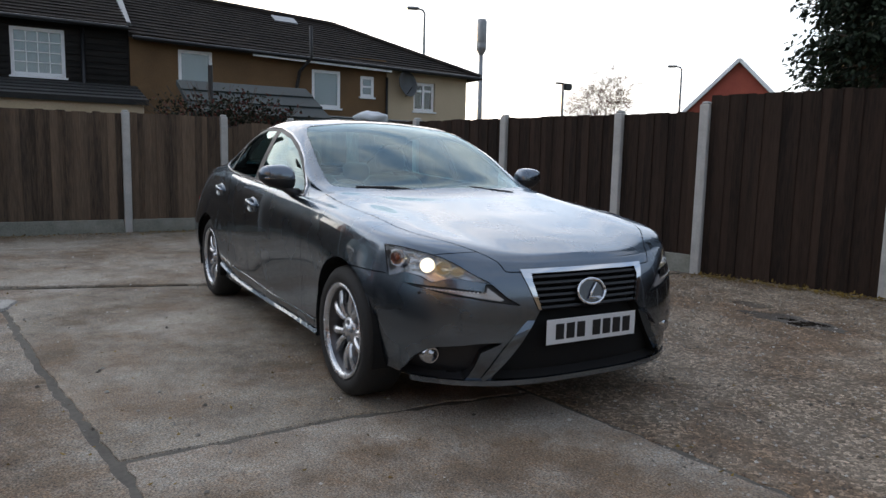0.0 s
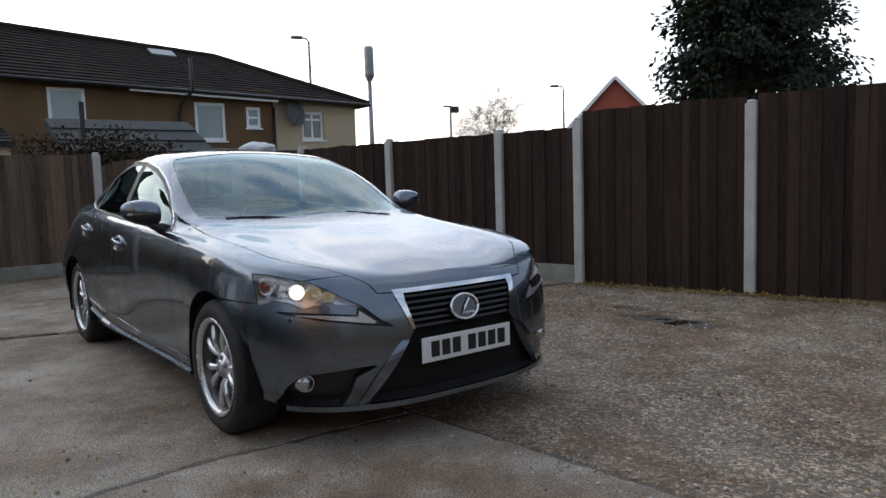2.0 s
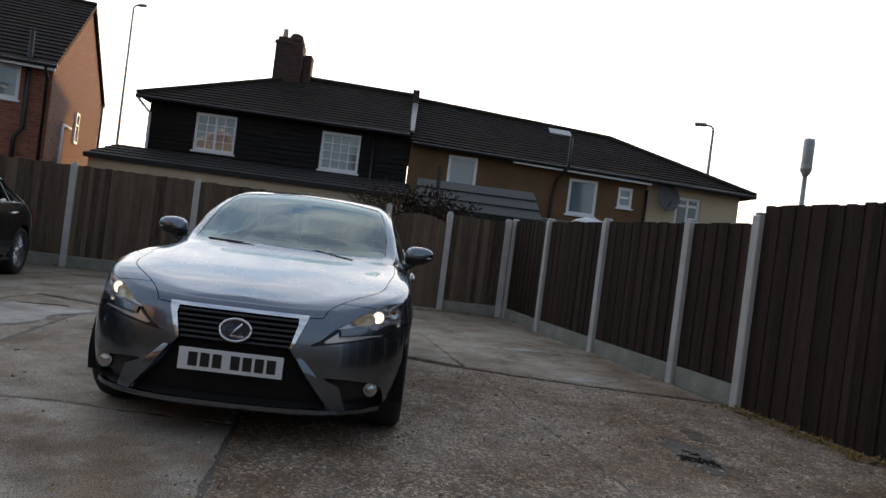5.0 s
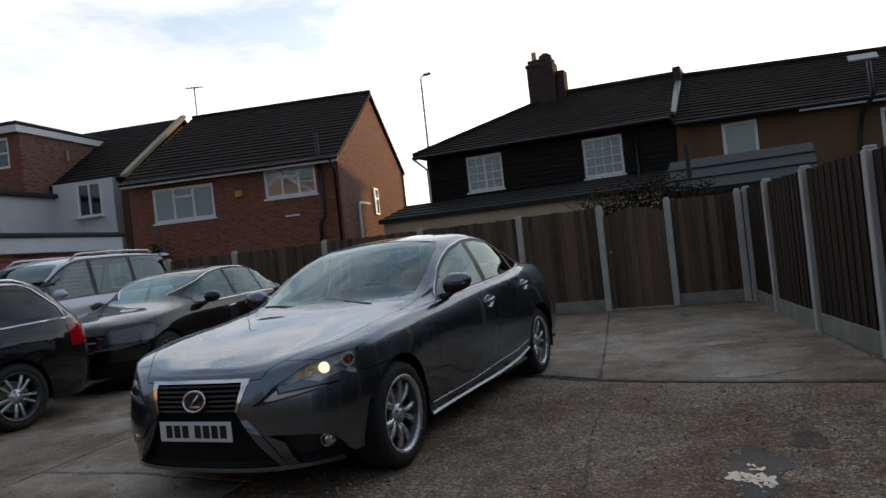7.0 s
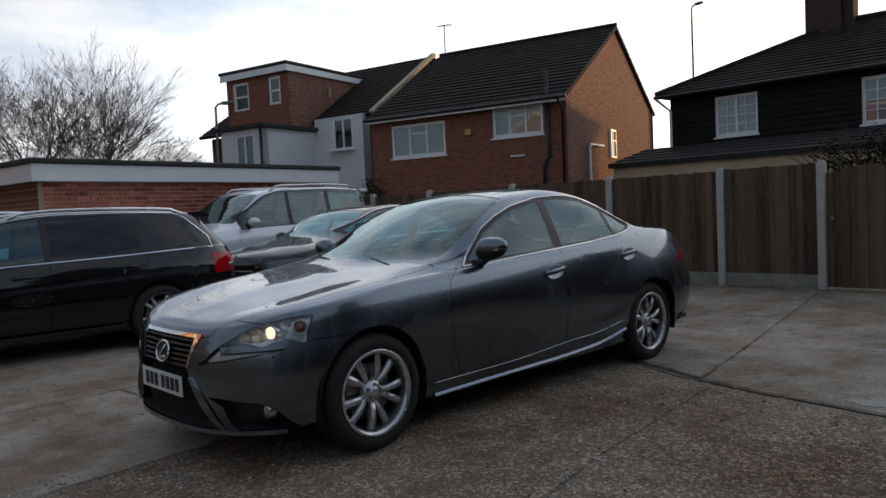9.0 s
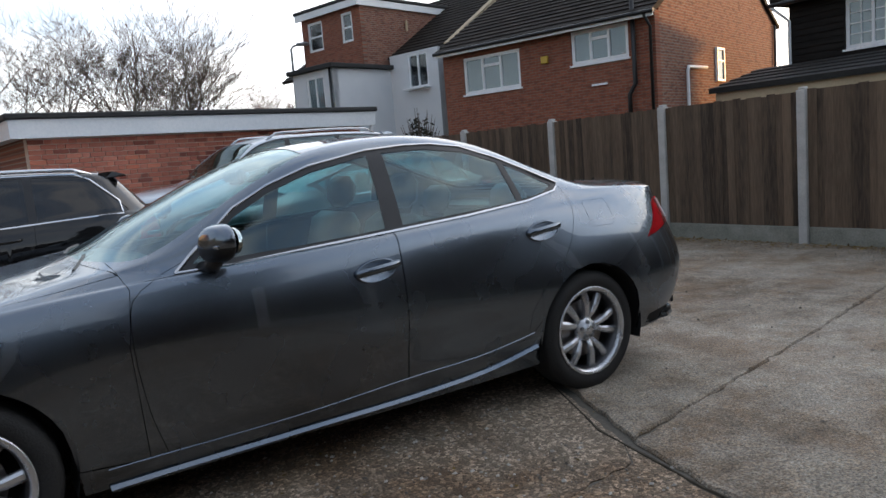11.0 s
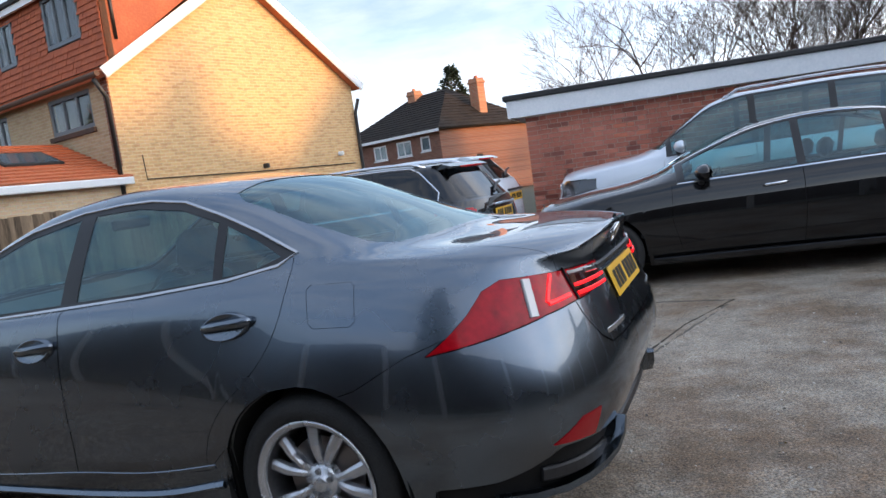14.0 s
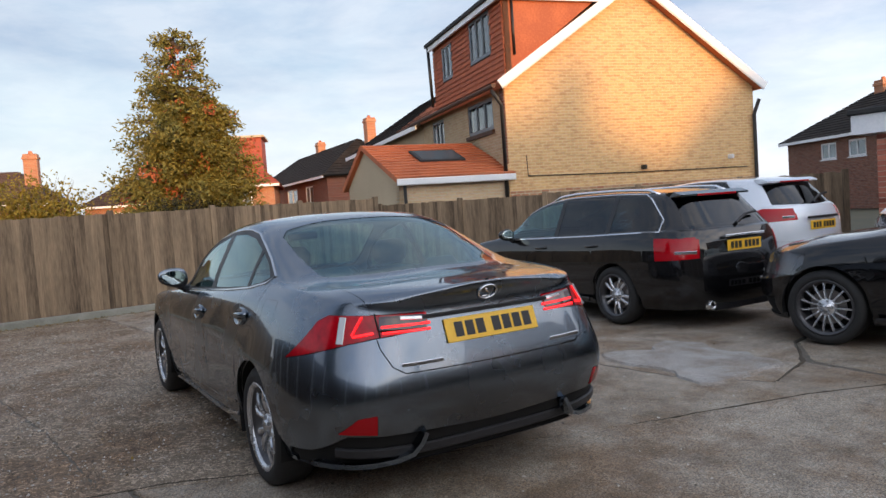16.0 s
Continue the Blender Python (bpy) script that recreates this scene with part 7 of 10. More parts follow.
        part("projector", cup, M_LAMP, hl, "lit projector lamp", smooth=True, m=at)
        ring = bmesh.new()
        lathe(ring, [(0.029, -0.03), (0.03, 0.0), (0.034, 0.004), (0.039, -0.002), (0.042, -0.04)], 28, "X")
        part("projector_ring", ring, M_CHROME, hl, smooth=True, m=at)
        # scoops on the grille side of the lamp, its warm light painted in as a tint
        for u, z, wide, tall in ((-0.665, 0.69, 0.036, 0.03), (-0.725, 0.678, 0.03, 0.02)):
            cup = bmesh.new()
            lathe(cup, [(0.0, -0.03), (0.5, -0.024), (0.85, -0.01), (1.0, 0.0), (1.08, -0.008)], 24, "X")
            bmesh.ops.scale(cup, vec=(1, wide, tall), verts=cup.verts)
            part("scoop_reflector", cup, M_LAMPLIGHT_TINT, hl, smooth=True, m=Matrix.Translation(on_corner(u, z, 0.022)) @ face)
        # outer indicator bowl with its bulb, and the stepped chrome beside it
        at = Matrix.Translation(on_corner(-0.452, 0.722, 0.022)) @ Matrix.Rotation(math.atan2(0.75 * sgn, 0.66), 4, "Z")
        cup = bmesh.new()
        lathe(cup, [(0.0, -0.026), (0.02, -0.022), (0.032, -0.006), (0.036, 0.0), (0.04, -0.01)], 24, "X")
        part("indicator_bowl", cup, M_HEADLAMP, hl, smooth=True, m=at)
        amb = bmesh.new()
        bmesh.ops.create_uvsphere(amb, u_segments=12, v_segments=8, radius=0.012, matrix=pose(-0.008, 0, 0))
        part("indicator_bulb", amb, M_AMBER, hl, smooth=True, m=at)
        for u, z in ((-0.512, 0.738), (-0.525, 0.706), (-0.54, 0.68)):
            fin = bmesh.new()
            box(fin, -0.012, 0.012, -0.015, 0.015, -0.007, 0.007, 0.003)
            part("bezel_fin", fin, M_CHROME, hl, m=Matrix.Translation(on_corner(u, z, 0.03)) @ face)
        panel("daylight_strip", pick(bm, {8}, gap=0.0, lip=0.006, mirror=mirror, offset=-0.006), M_DRL, hl, "clear daylight strip with small lamps")
        led = bmesh.new()
        box(led, -0.003, 0.003, -0.0045, 0.0045, -0.0035, 0.0035, 0.001)
        led_me = to_mesh("small_lamp", led, M_CHROME)
        for k in range(16):
            u = -0.6 - 0.25 * k / 15
            share("small_lamp", led_me, hl, Matrix.Translation(on_corner(u, 0.6085 - 0.012 * k / 15, 0.001)) @ face)
        nub = bmesh.new()
        lathe(nub, [(0.0, 0.006), (0.007, 0.005), (0.009, -0.01)], 12, "X")
        part("washer_nozzle", nub, M_TRIM, car, m=Matrix.Translation(on_corner(-0.565, 0.589)) @ face)
        panel("bumper_hollow", pick(bm, {17}, gap=0.0, lip=0.01, mirror=mirror, offset=-0.012), M_TRIM, car)
        # painted blade between the grille and the fog lamp, with a sharp ridge
        b2, last = bmesh.new(), None
        for k in range(10):
            f = k / 9
            yc, z = 0.325 + 0.205 * f, 0.478 - 0.27 * f
            wide = 0.012 + 0.028 * math.sin(math.pi * min(1.0, f * 0.9 + 0.1))
            p, n = hit_on(tree, (4, yc, z), (-1, 0, 0))
            q = [(p.x - 0.006, yc - wide, z), (p.x + 0.016, yc - wide * 0.35, z), (p.x - 0.004, yc + wide, z)]
            loop = [b2.verts.new((a, b * sgn, c)) for a, b, c in q]
            for e in range(2 if last else 0):
                b2.faces.new((last[e], last[e + 1], loop[e + 1], loop[e]))
            last = loop
        bmesh.ops.recalc_face_normals(b2, faces=b2.faces[:])
        part("bumper_blade", b2, M, car)
        # tail lamp
        tl = new("tail_light")
        tl.parent = car
        panel("lens", pick(bm, {12}, gap=0.0015, lip=0.006, mirror=mirror, offset=0.001), M_RED_DEEP, tl)
        panel("reflector_strip", pick(bm, {13}, gap=0.0, lip=0.006, mirror=mirror, offset=0.003), M_RED, car, "red rear reflector")
        # dark inner panel, lit bars, the clear lens above them and the lit angle at the corner
        for nm, mat, width, lift, line in (
            ("dark_panel", M_RED_DARK, 0.075, 0.002, [(0.345, 0.893), (0.555, 0.903)]),
            ("lit_bar", M_RED_LIT, 0.012, 0.005, [(0.33, 0.862), (0.55, 0.864)]),
            ("lit_bar", M_RED_LIT, 0.012, 0.005, [(0.325, 0.888), (0.55, 0.89)]),
            ("reverse_lens", M_SATIN, 0.018, 0.005, [(0.36, 0.914), (0.46, 0.922)]),
            ("lamp_gap", M_INNER, 0.007, 0.005, [(0.563, 0.846), (0.563, 0.952)]),
            ("lit_bar", M_RED_LIT, 0.013, 0.004, [(0.585, 0.868), (0.665, 0.857)]),
            ("lit_bar", M_RED_LIT, 0.011, 0.004, [(0.667, 0.862), (0.612, 0.94)]),
        ):
            pts, ns = [], []
            for k in range(9):
                y = line[0][0] + (line[1][0] - line[0][0]) * k / 8
                z = line[0][1] + (line[1][1] - line[0][1]) * k / 8
                p, n = hit_on(tree, (-4, y, z), (1, 0, 0))
                if p is None:
                    continue
                if n.x > 0:
                    n = -n
                p = p + n * lift
                pts.append(Vector((p.x, p.y * sgn, p.z)))
                ns.append(Vector((n.x, n.y * sgn, n.z)))
            if len(pts) > 2:
                b2 = bmesh.new()
                ribbon(b2, pts, width, 0.003, normals=ns)
                part(nm, b2, mat, tl)
        # the upright clear lamp in the red lens
        pts, ns = [], []
        for k in range(5):
            y, z = 0.715 - 0.04 * k / 4, 0.83 + 0.112 * k / 4
            p, n = hit_on(tree, (-4, y, z), (1, 0, 0))
            if p is not None:
                p = p + Vector((-0.75, 0.66, 0)) * 0.003
                pts.append(Vector((p.x, p.y * sgn, p.z)))
                ns.append(Vector((-0.75, 0.66 * sgn, 0)))
        if len(pts) > 2:
            b2 = bmesh.new()
            ribbon(b2, pts, 0.034, 0.004, normals=ns)
            part("reverse_lamp", b2, M_CLEAR, tl, "clear reversing lamp")
        # fog lamp in its hollow
        panel("lower_intake", pick(bm, {11}, gap=0.0, lip=-0.05, mirror=mirror, offset=-0.055), M_TRIM, car)
        p, n = hit_on(tree, (4, 0.7, 0.318), (-1, 0, 0))
        if p is not None:
            fg = bmesh.new()
            lathe(fg, [(0.0, 0.01), (0.024, 0.006), (0.031, 0.0), (0.034, 0.003), (0.038, 0.0), (0.04, -0.04)], 22, "X", (p.x - 0.03, 0.7 * sgn, 0.318))
            part("fog_lamp", fg, M_SATIN, car, smooth=True)
        # chrome line round the side glass
        pts = []
        for x, z in dlo + dlo[:1]:
            p, n = hit_on(tree, (x, 2.0, z), (0, -1, 0))
            if p is not None:
                pts.append((Vector((p.x, p.y * sgn, p.z)) + Vector((0, 0.002 * sgn, 0)), Vector((n.x, n.y * sgn, n.z))))
        b2 = bmesh.new()
        ribbon(b2, [p for p, n in pts], 0.014, 0.004, normals=[n for p, n in pts])
        part("chrome_strip", b2, M_SATIN, car)
        # bright crease along the sill
        pts = []
        for k in range(24):
            x = 0.95 - 1.95 * k / 23
            z = float(curve([(1.0, 0.272), (0.2, 0.285), (-0.3, 0.318), (-0.7, 0.338), (-1.05, 0.39)])(x))
            p, n = hit_on(tree, (x, 2.0, z), (0, -1, 0))
            if p is not None:
                pts.append((Vector((p.x, p.y * sgn, p.z)), Vector((n.x, n.y * sgn, n.z))))
        b2 = bmesh.new()
        ribbon(b2, [p for p, n in pts], 0.018, 0.003, normals=[n for p, n in pts])
        part("sill_blade", b2, M, car, smooth=False)
        # skirt swept up ahead of the rear wheel
        pts, ns = [], []
        for k in range(25):
            x = 0.95 - 1.97 * k / 24
            z = float(curve([(1.0, 0.2), (0.2, 0.212), (-0.4, 0.228), (-0.75, 0.258), (-1.03, 0.315)])(x))
            p, n = hit_on(tree, (x, 2.0, z + 0.012), (0, -1, 0))
            if p is not None:
                pts.append(Vector((p.x, (p.y + 0.003) * sgn, z)))
                ns.append(Vector((0, 0.8 * sgn, 0.6)))
        b2 = bmesh.new()
        ribbon(b2, pts, 0.026, 0.01, normals=ns)
        part("skirt", b2, M, car)
        # handles
        for hx, hz in ((-0.17, 0.832), (-1.12, 0.885)):
            p, n = hit_on(tree, (hx, 2.0, hz), (0, -1, 0))
            hd = new("door_handle")
            hd.parent = car
            hd.matrix_basis = pose(hx, (p.y) * sgn, hz, 0, 6, 0)
            b2 = bmesh.new()
            tube(b2, [(0.1, 0.0, 0), (0.085, 0.022 * sgn, 0), (0.03, 0.032 * sgn, 0.001), (-0.06, 0.03 * sgn, 0.001), (-0.098, 0.018 * sgn, 0), (-0.11, 0.0, 0)], 0.015, 10)
            bmesh.ops.scale(b2, vec=(1, 0.75, 1.1), verts=b2.verts)
            part("grip", b2, M, hd, smooth=True)
            b2 = bmesh.new()
            # a scooped bowl behind the grip
            last = None
            for f, out in ((1.05, -0.006), (1.0, 0.004), (0.97, 0.009), (0.9, 0.0075), (0.7, 0.003), (0.4, 0.001), (0.08, 0.0005)):
                loop = []
                for k in range(28):
                    u = math.tau * k / 28
                    bx, bz = 0.004 + 0.1 * f * math.cos(u), -0.006 + 0.047 * f * math.sin(u)
                    loop.append(b2.verts.new((bx, (out + 0.004 - bz * n.z / n.y - bx * n.x / n.y) * sgn, bz)))
                for k in range(28 if last else 0):
                    b2.faces.new((last[k], last[(k + 1) % 28], loop[(k + 1) % 28], loop[k]))
                last = loop
            b2.faces.new(last)
            bmesh.ops.recalc_face_normals(b2, faces=b2.faces[:])
            part("hollow", b2, M, hd, smooth=True)
        # mirror
        mr = new("door_mirror")
        mr.parent = car
        mr.matrix_basis = pose(0.46, 0.905 * sgn, 1.03)
        shell = bmesh.new()
        bmesh.ops.create_uvsphere(shell, u_segments=28, v_segments=18, radius=1.0)
        for v in shell.verts:
            x, y, z = (math.copysign(abs(c) ** 0.78, c) for c in v.co)
            x = x * 0.085 if x > 0 else x * 0.024
            v.co = (x * (1 - 0.3 * y * sgn), y * 0.106, z * 0.07 * (1 - 0.22 * y * sgn) + 0.012 * y * sgn)
        bmesh.ops.bisect_plane(shell, geom=shell.verts[:] + shell.edges[:] + shell.faces[:], plane_co=(0, 0, -0.012), plane_no=(0, 0, 1))
        low_shell = shell.copy()
        bmesh.ops.delete(shell, geom=[f for f in shell.faces if f.calc_center_median().z < -0.012], context="FACES")
        bmesh.ops.delete(low_shell, geom=[f for f in low_shell.faces if f.calc_center_median().z > -0.012], context="FACES")
        part("shell", shell, M, mr, smooth=True)
        part("lower_shell", low_shell, M_TRIM, mr, "black lower half", smooth=True)
        b2 = bmesh.new()
        lathe(b2, [(0.0, -0.006), (0.98, -0.005), (1.0, 0.0), (1.0, 0.01)], 32, "X")
        bmesh.ops.scale(b2, vec=(1, 0.086, 0.052), verts=b2.verts)
        bmesh.ops.transform(b2, matrix=pose(-0.027, 0, 0.002, 0, -4, 4 * sgn), verts=b2.verts)
        part("mirror_glass", b2, M_MIRROR, mr)
        b2 = bmesh.new()
        tube(b2, [(0.02, -0.03 * sgn, -0.05), (0.03, -0.075 * sgn, -0.085), (0.04, -0.115 * sgn, -0.1)], 0.03, 10, [0.028, 0.026, 0.034])
        bmesh.ops.scale(b2, vec=(1.3, 1, 1), verts=b2.verts)
        part("arm", b2, M_TRIM, mr, smooth=True)
        b2 = bmesh.new()
        box(b2, -0.005, 0.005, -0.055, 0.055, -0.006, 0.006, 0.002, m=pose(0.066, 0.03 * sgn, -0.008, 0, 0, 14 * sgn))
        part("side_repeater", b2, M_SATIN, mr)
        # wheels and their wells
        for wx in (1.4, -1.4):
            wheel_at(car, wx, (0.775 if wx > 0 else 0.77) * sgn, 0.317, sgn, 0.317, 0.228, 0.215, WHEEL_TEN, 8 if wx > 0 else 22)
            b2 = bmesh.new()
            lathe(b2, [(0.36, 0.42), (0.36, 0.875 if wx > 0 else 0.885)], 40, "Y")
            for v in list(b2.verts):
                if v.co.z < -0.13:
                    b2.verts.remove(v)
            part("wheel_well", b2, M_INNER, car, m=pose(wx, 0, 0.325) @ Matrix.Diagonal((1, sgn, 1, 1)))
    # dark skin behind the shut lines
    panel("inner_skin", pick(bm, {0, 15, 16, 20, 21, 22, 23, 24, 25, 26, 10, 12, 13, 14}, gap=0.0, lip=0, both=True, offset=-0.014), M_INNER, body)
    panel("grille_back", pick(bm, {9}, gap=0.0, lip=-0.05, both=True, offset=-0.055), M_INNER, body)
    panel("grille_surround", pick(bm, {10}, gap=0.0, lip=0.01, both=True, offset=0.004), M_CHROME, car, "chrome grille surround")
    gr = new("grille")
    gr.parent = car
    for k in range(6):
        z = 0.652 - 0.026 * k
        half = float(np.interp(z, [0.515, 0.64, 0.672], [0.272, 0.305, 0.302])) - 0.004
        pts = []
        for j in range(17):
            y = -half + 2 * half * j / 16
            p, n = hit_on(tree, (4, abs(y), z - 0.012 * (1 - (y / half) ** 2) * 0.0), (-1, 0, 0))
            if p is not None:
                pts.append(Vector((p.x - 0.018, y, p.z)))
        b2 = bmesh.new()
        ribbon(b2, pts, 0.015, 0.012, up=Vector((1, 0, 0.5)))
        part("slat", b2, M_TRIM, gr)
    for fwd, x0, z0, rz in ((1, 0, 0.582, 0), (-1, 0, 0.993, 180)):
        p, n = hit_on(tree, (4 * fwd, 0.005, z0), (-fwd, 0, 0))
        bd = new("badge")
        bd.parent = car
        n = n if n.x * fwd > 0 else -n
        bd.matrix_basis = pose(p.x + (0.004 if fwd > 0 else -0.004), 0, z0, 0, 0, rz) @ pose(0, 0, 0, 0, -math.degrees(math.asin(max(-1, min(1, n.z)))), 0)
        b2 = bmesh.new()
        a_, b_ = (0.078, 0.056) if fwd > 0 else (0.052, 0.037)
        tube(b2, [(0.004, a_ * math.cos(t), b_ * math.sin(t)) for t in [math.tau * k / 36 for k in range(37)]], 0.007 if fwd > 0 else 0.005, 8)
        part("ring", b2, M_CHROME, bd, "chrome oval badge ring", smooth=True)
        if fwd > 0:
            b2 = bmesh.new()
            lathe(b2, [(0.0, 0.0), (1.0, 0.0)], 32, "X")
            bmesh.ops.scale(b2, vec=(1, a_, b_), verts=b2.verts)
            part("disc", b2, M_BLUE, bd)
        b2 = bmesh.new()
        k_ = a_ / 0.078
        tube(b2, [(0.006, 0.03 * k_, 0.035 * k_), (0.007, 0.0, 0.0), (0.006, -0.02 * k_, -0.028 * k_), (0.006, 0.045 * k_, -0.03 * k_)][: 4] if fwd > 0 else [(0.006, -0.03 * k_, 0.035 * k_), (0.007, 0.0, 0.0), (0.006, 0.02 * k_, -0.028 * k_), (0.006, -0.045 * k_, -0.03 * k_)], 0.007 * k_, 6)
        part("badge_bar", b2, M_CHROME, bd, smooth=True)
    p, n = hit_on(tree, (4, 0.02, 0.42), (-1, 0, 0))
    number_plate(car, pose(p.x + 0.004, 0, 0.42, 0, 0, -90), M_PLATE_W)
    p, n = hit_on(tree, (-4, 0.02, 0.84), (1, 0, 0))
    tilt = math.degrees(math.asin(max(-1, min(1, n.z))))
    number_plate(car, pose(p.x - 0.008, 0, 0.84, 0, 0, 90) @ pose(0, 0, 0, tilt, 0, 0), M_PLATE_Y)
    for y0, y1, z in ((0.3, 0.5, 0.722), (-0.32, -0.52, 0.722)):
        pts = []
        for k in range(5):
            y = y0 + (y1 - y0) * k / 4
            p, n = hit_on(tree, (-4, abs(y), z), (1, 0, 0))
            pts.append(Vector((p.x - 0.001, y, z)))
        b2 = bmesh.new()
        ribbon(b2, pts, 0.02, 0.002, up=Vector((-1, 0, 0)))
        part("badge_strip", b2, M_SATIN, car, "plain chrome badge strip")
    pts = []
    for k in range(15):
        y = -0.36 + 0.72 * k / 14
        p, n = hit_on(tree, (-4, abs(y), 0.915), (1, 0, 0))
        pts.append(Vector((p.x - 0.004, y, 0.915)))
    b2 = bmesh.new()
    ribbon(b2, pts, 0.02, 0.006, up=Vector((-1, 0, 0)))
    part("boot_garnish", b2, M_TRIM, car)
    # painted lip along the foot of the front bumper
    pts, ns = [], []
    for k in range(41):
        a = radians(-58 + 116 * k / 40)
        way = Vector((math.cos(a), math.sin(a), 0))
        p, n = hit_on(tree, Vector((1.3, 0, 0.205)) + Vector((way.x, abs(way.y), 0)) * 3, (-way.x, -abs(way.y), 0))
        if p is not None:
            pts.append(Vector((p.x, p.y * (-1 if a < 0 else 1), p.z)) + way * 0.008)
            ns.append((way + Vector((0, 0, 0.12))).normalized())
    if len(pts) > 8:
        b2 = bmesh.new()
        ribbon(b2, pts, 0.03, 0.012, normals=ns)
        part("front_lip", b2, M, car, smooth=False)
    # protruding dark lip under the rear bumper
    pts, ns = [], []
    for k in range(41):
        a = radians(-47 + 94 * k / 40)
        way = Vector((-math.cos(a), math.sin(a), 0))
        z = 0.315 + 0.05 * (abs(a) / radians(56)) ** 3
        start = Vector((-1.45, 0, z)) + Vector((way.x, abs(way.y), 0)) * 3
        p, n = hit_on(tree, start, (-way.x, -abs(way.y), 0))
        if p is not None:
            side = -1 if a < 0 else 1
            pts.append(Vector((p.x, p.y * side, p.z)) + way * 0.004)
            ns.append(way.copy())
    if len(pts) > 8:
        b2 = bmesh.new()
        ribbon(b2, pts, 0.045, 0.008, normals=ns)
        part("rear_lip", b2, M_TRIM, car, "dark lip under the rear bumper")
    # upswept angles at both ends of the diffuser, running out into a low blade round the corner
    for s2 in (-1, 1):
        pts, ns = [], []
        for y, z, out in ((0.4, 0.405, 0.0), (0.425, 0.36, 0.02), (0.455, 0.315, 0.028), (0.52, 0.288, 0.026), (0.6, 0.277, 0.02), (0.68, 0.272, 0.014), (0.75, 0.272, 0.008), (0.81, 0.275, 0.004)):
            p, n = hit_on(tree, (-4, y, z), (1, 0, 0))
            if p is None:
                continue
            way = Vector((-1, 0.9 * max(0.0, y - 0.45), 0)).normalized()
            p = p + way * out
            pts.append(Vector((p.x, p.y * s2, p.z)))
            ns.append(Vector((way.x, way.y * s2, 0.15)).normalized())
        b2 = bmesh.new()
        ribbon(b2, pts, 0.03, 0.03, normals=ns)
        part("diffuser_fin", b2, M, car, "grey upswept angle on the diffuser")
    # underside, cabin floor and seats
    part("underbody", boxes((-2.1, 2.0, -0.62, 0.62, 0.19, 0.3), bevel=0.03), M_INNER, car)
    cab = new("cabin")
    cab.parent = car
    part("floor", boxes((-1.3, 0.75, -0.72, 0.72, 0.3, 0.34)), M_SEAT, cab)
    b2 = bmesh.new()
    prism(b2, [(0.98, -0.7, 0.6), (0.98, -0.7, 0.9), (0.72, -0.7, 0.955), (0.5, -0.7, 0.9), (0.42, -0.7, 0.8), (0.5, -0.7, 0.6)], (0, 1.4, 0))
    part("dashboard", b2, M_SEAT, cab)
    b2 = bmesh.new()
    lathe(b2, [(0.17, -0.012), (0.185, 0), (0.17, 0.012), (0.158, 0), (0.17, -0.012)], 32, "X")
    box(b2, -0.01, 0.01, -0.165, 0.165, -0.03, 0.02)
    part("steering_wheel", b2, M_SEAT, cab, m=pose(0.28, -0.36, 0.84, 0, -24, 0), smooth=True)
    for x, y in ((-0.15, 0.36), (-0.15, -0.36)):
        seat(cab, x, y, 0.38)
    for x, y in ((-0.98, 0.36), (-0.98, -0.36)):
        seat(cab, x + 0.16, y, 0.27)
    part("parcel_shelf", boxes((-1.75, -1.3, -0.6, 0.6, 0.96, 0.98)), M_SEAT, cab)
    b2 = bmesh.new()
    box(b2, -0.02, 0.02, -0.12, 0.12, -0.03, 0.03, 0.012, m=pose(0.12, 0, 1.27))
    part("rear_view_mirror", b2, M_TRIM, cab)
    panel("headlining", pick(bm, {0}, gap=0.0, lip=0, both=True, offset=-0.03), M_HEADLINER, cab)
    for y in (-0.1, 0.45):
        b2 = bmesh.new()
        tube(b2, [(0.93, y, 0.955), (0.86, y - 0.25, 0.985), (0.8, y - 0.45, 0.985)], 0.008, 6)
        part("wiper", b2, M_TRIM, car)
    bm.free()
    return car


M_LAMP_BOWL = plain("lamp_bowl", (0.6, 0.6, 0.61), 0.25, 0.9)
M_HEADLAMP = plain("headlamp_bowl", (0.72, 0.72, 0.73), 0.14, 0.95)
M_MIRROR = plain("mirror_glass", (0.5, 0.58, 0.58), 0.02, 1.0)
TAIL_OUTLINE = [(-0.43, 0.752), (-0.49, 0.8), (-0.56, 0.862), (-0.62, 0.925), (-0.68, 0.952), (-0.82, 0.948), (-1.17, 0.935), (-1.19, 0.872), (-1.03, 0.855), (-0.9, 0.845), (-0.78, 0.828), (-0.64, 0.797), (-0.52, 0.77)]
main_car = build_saloon()

# ---- the other parked cars ----


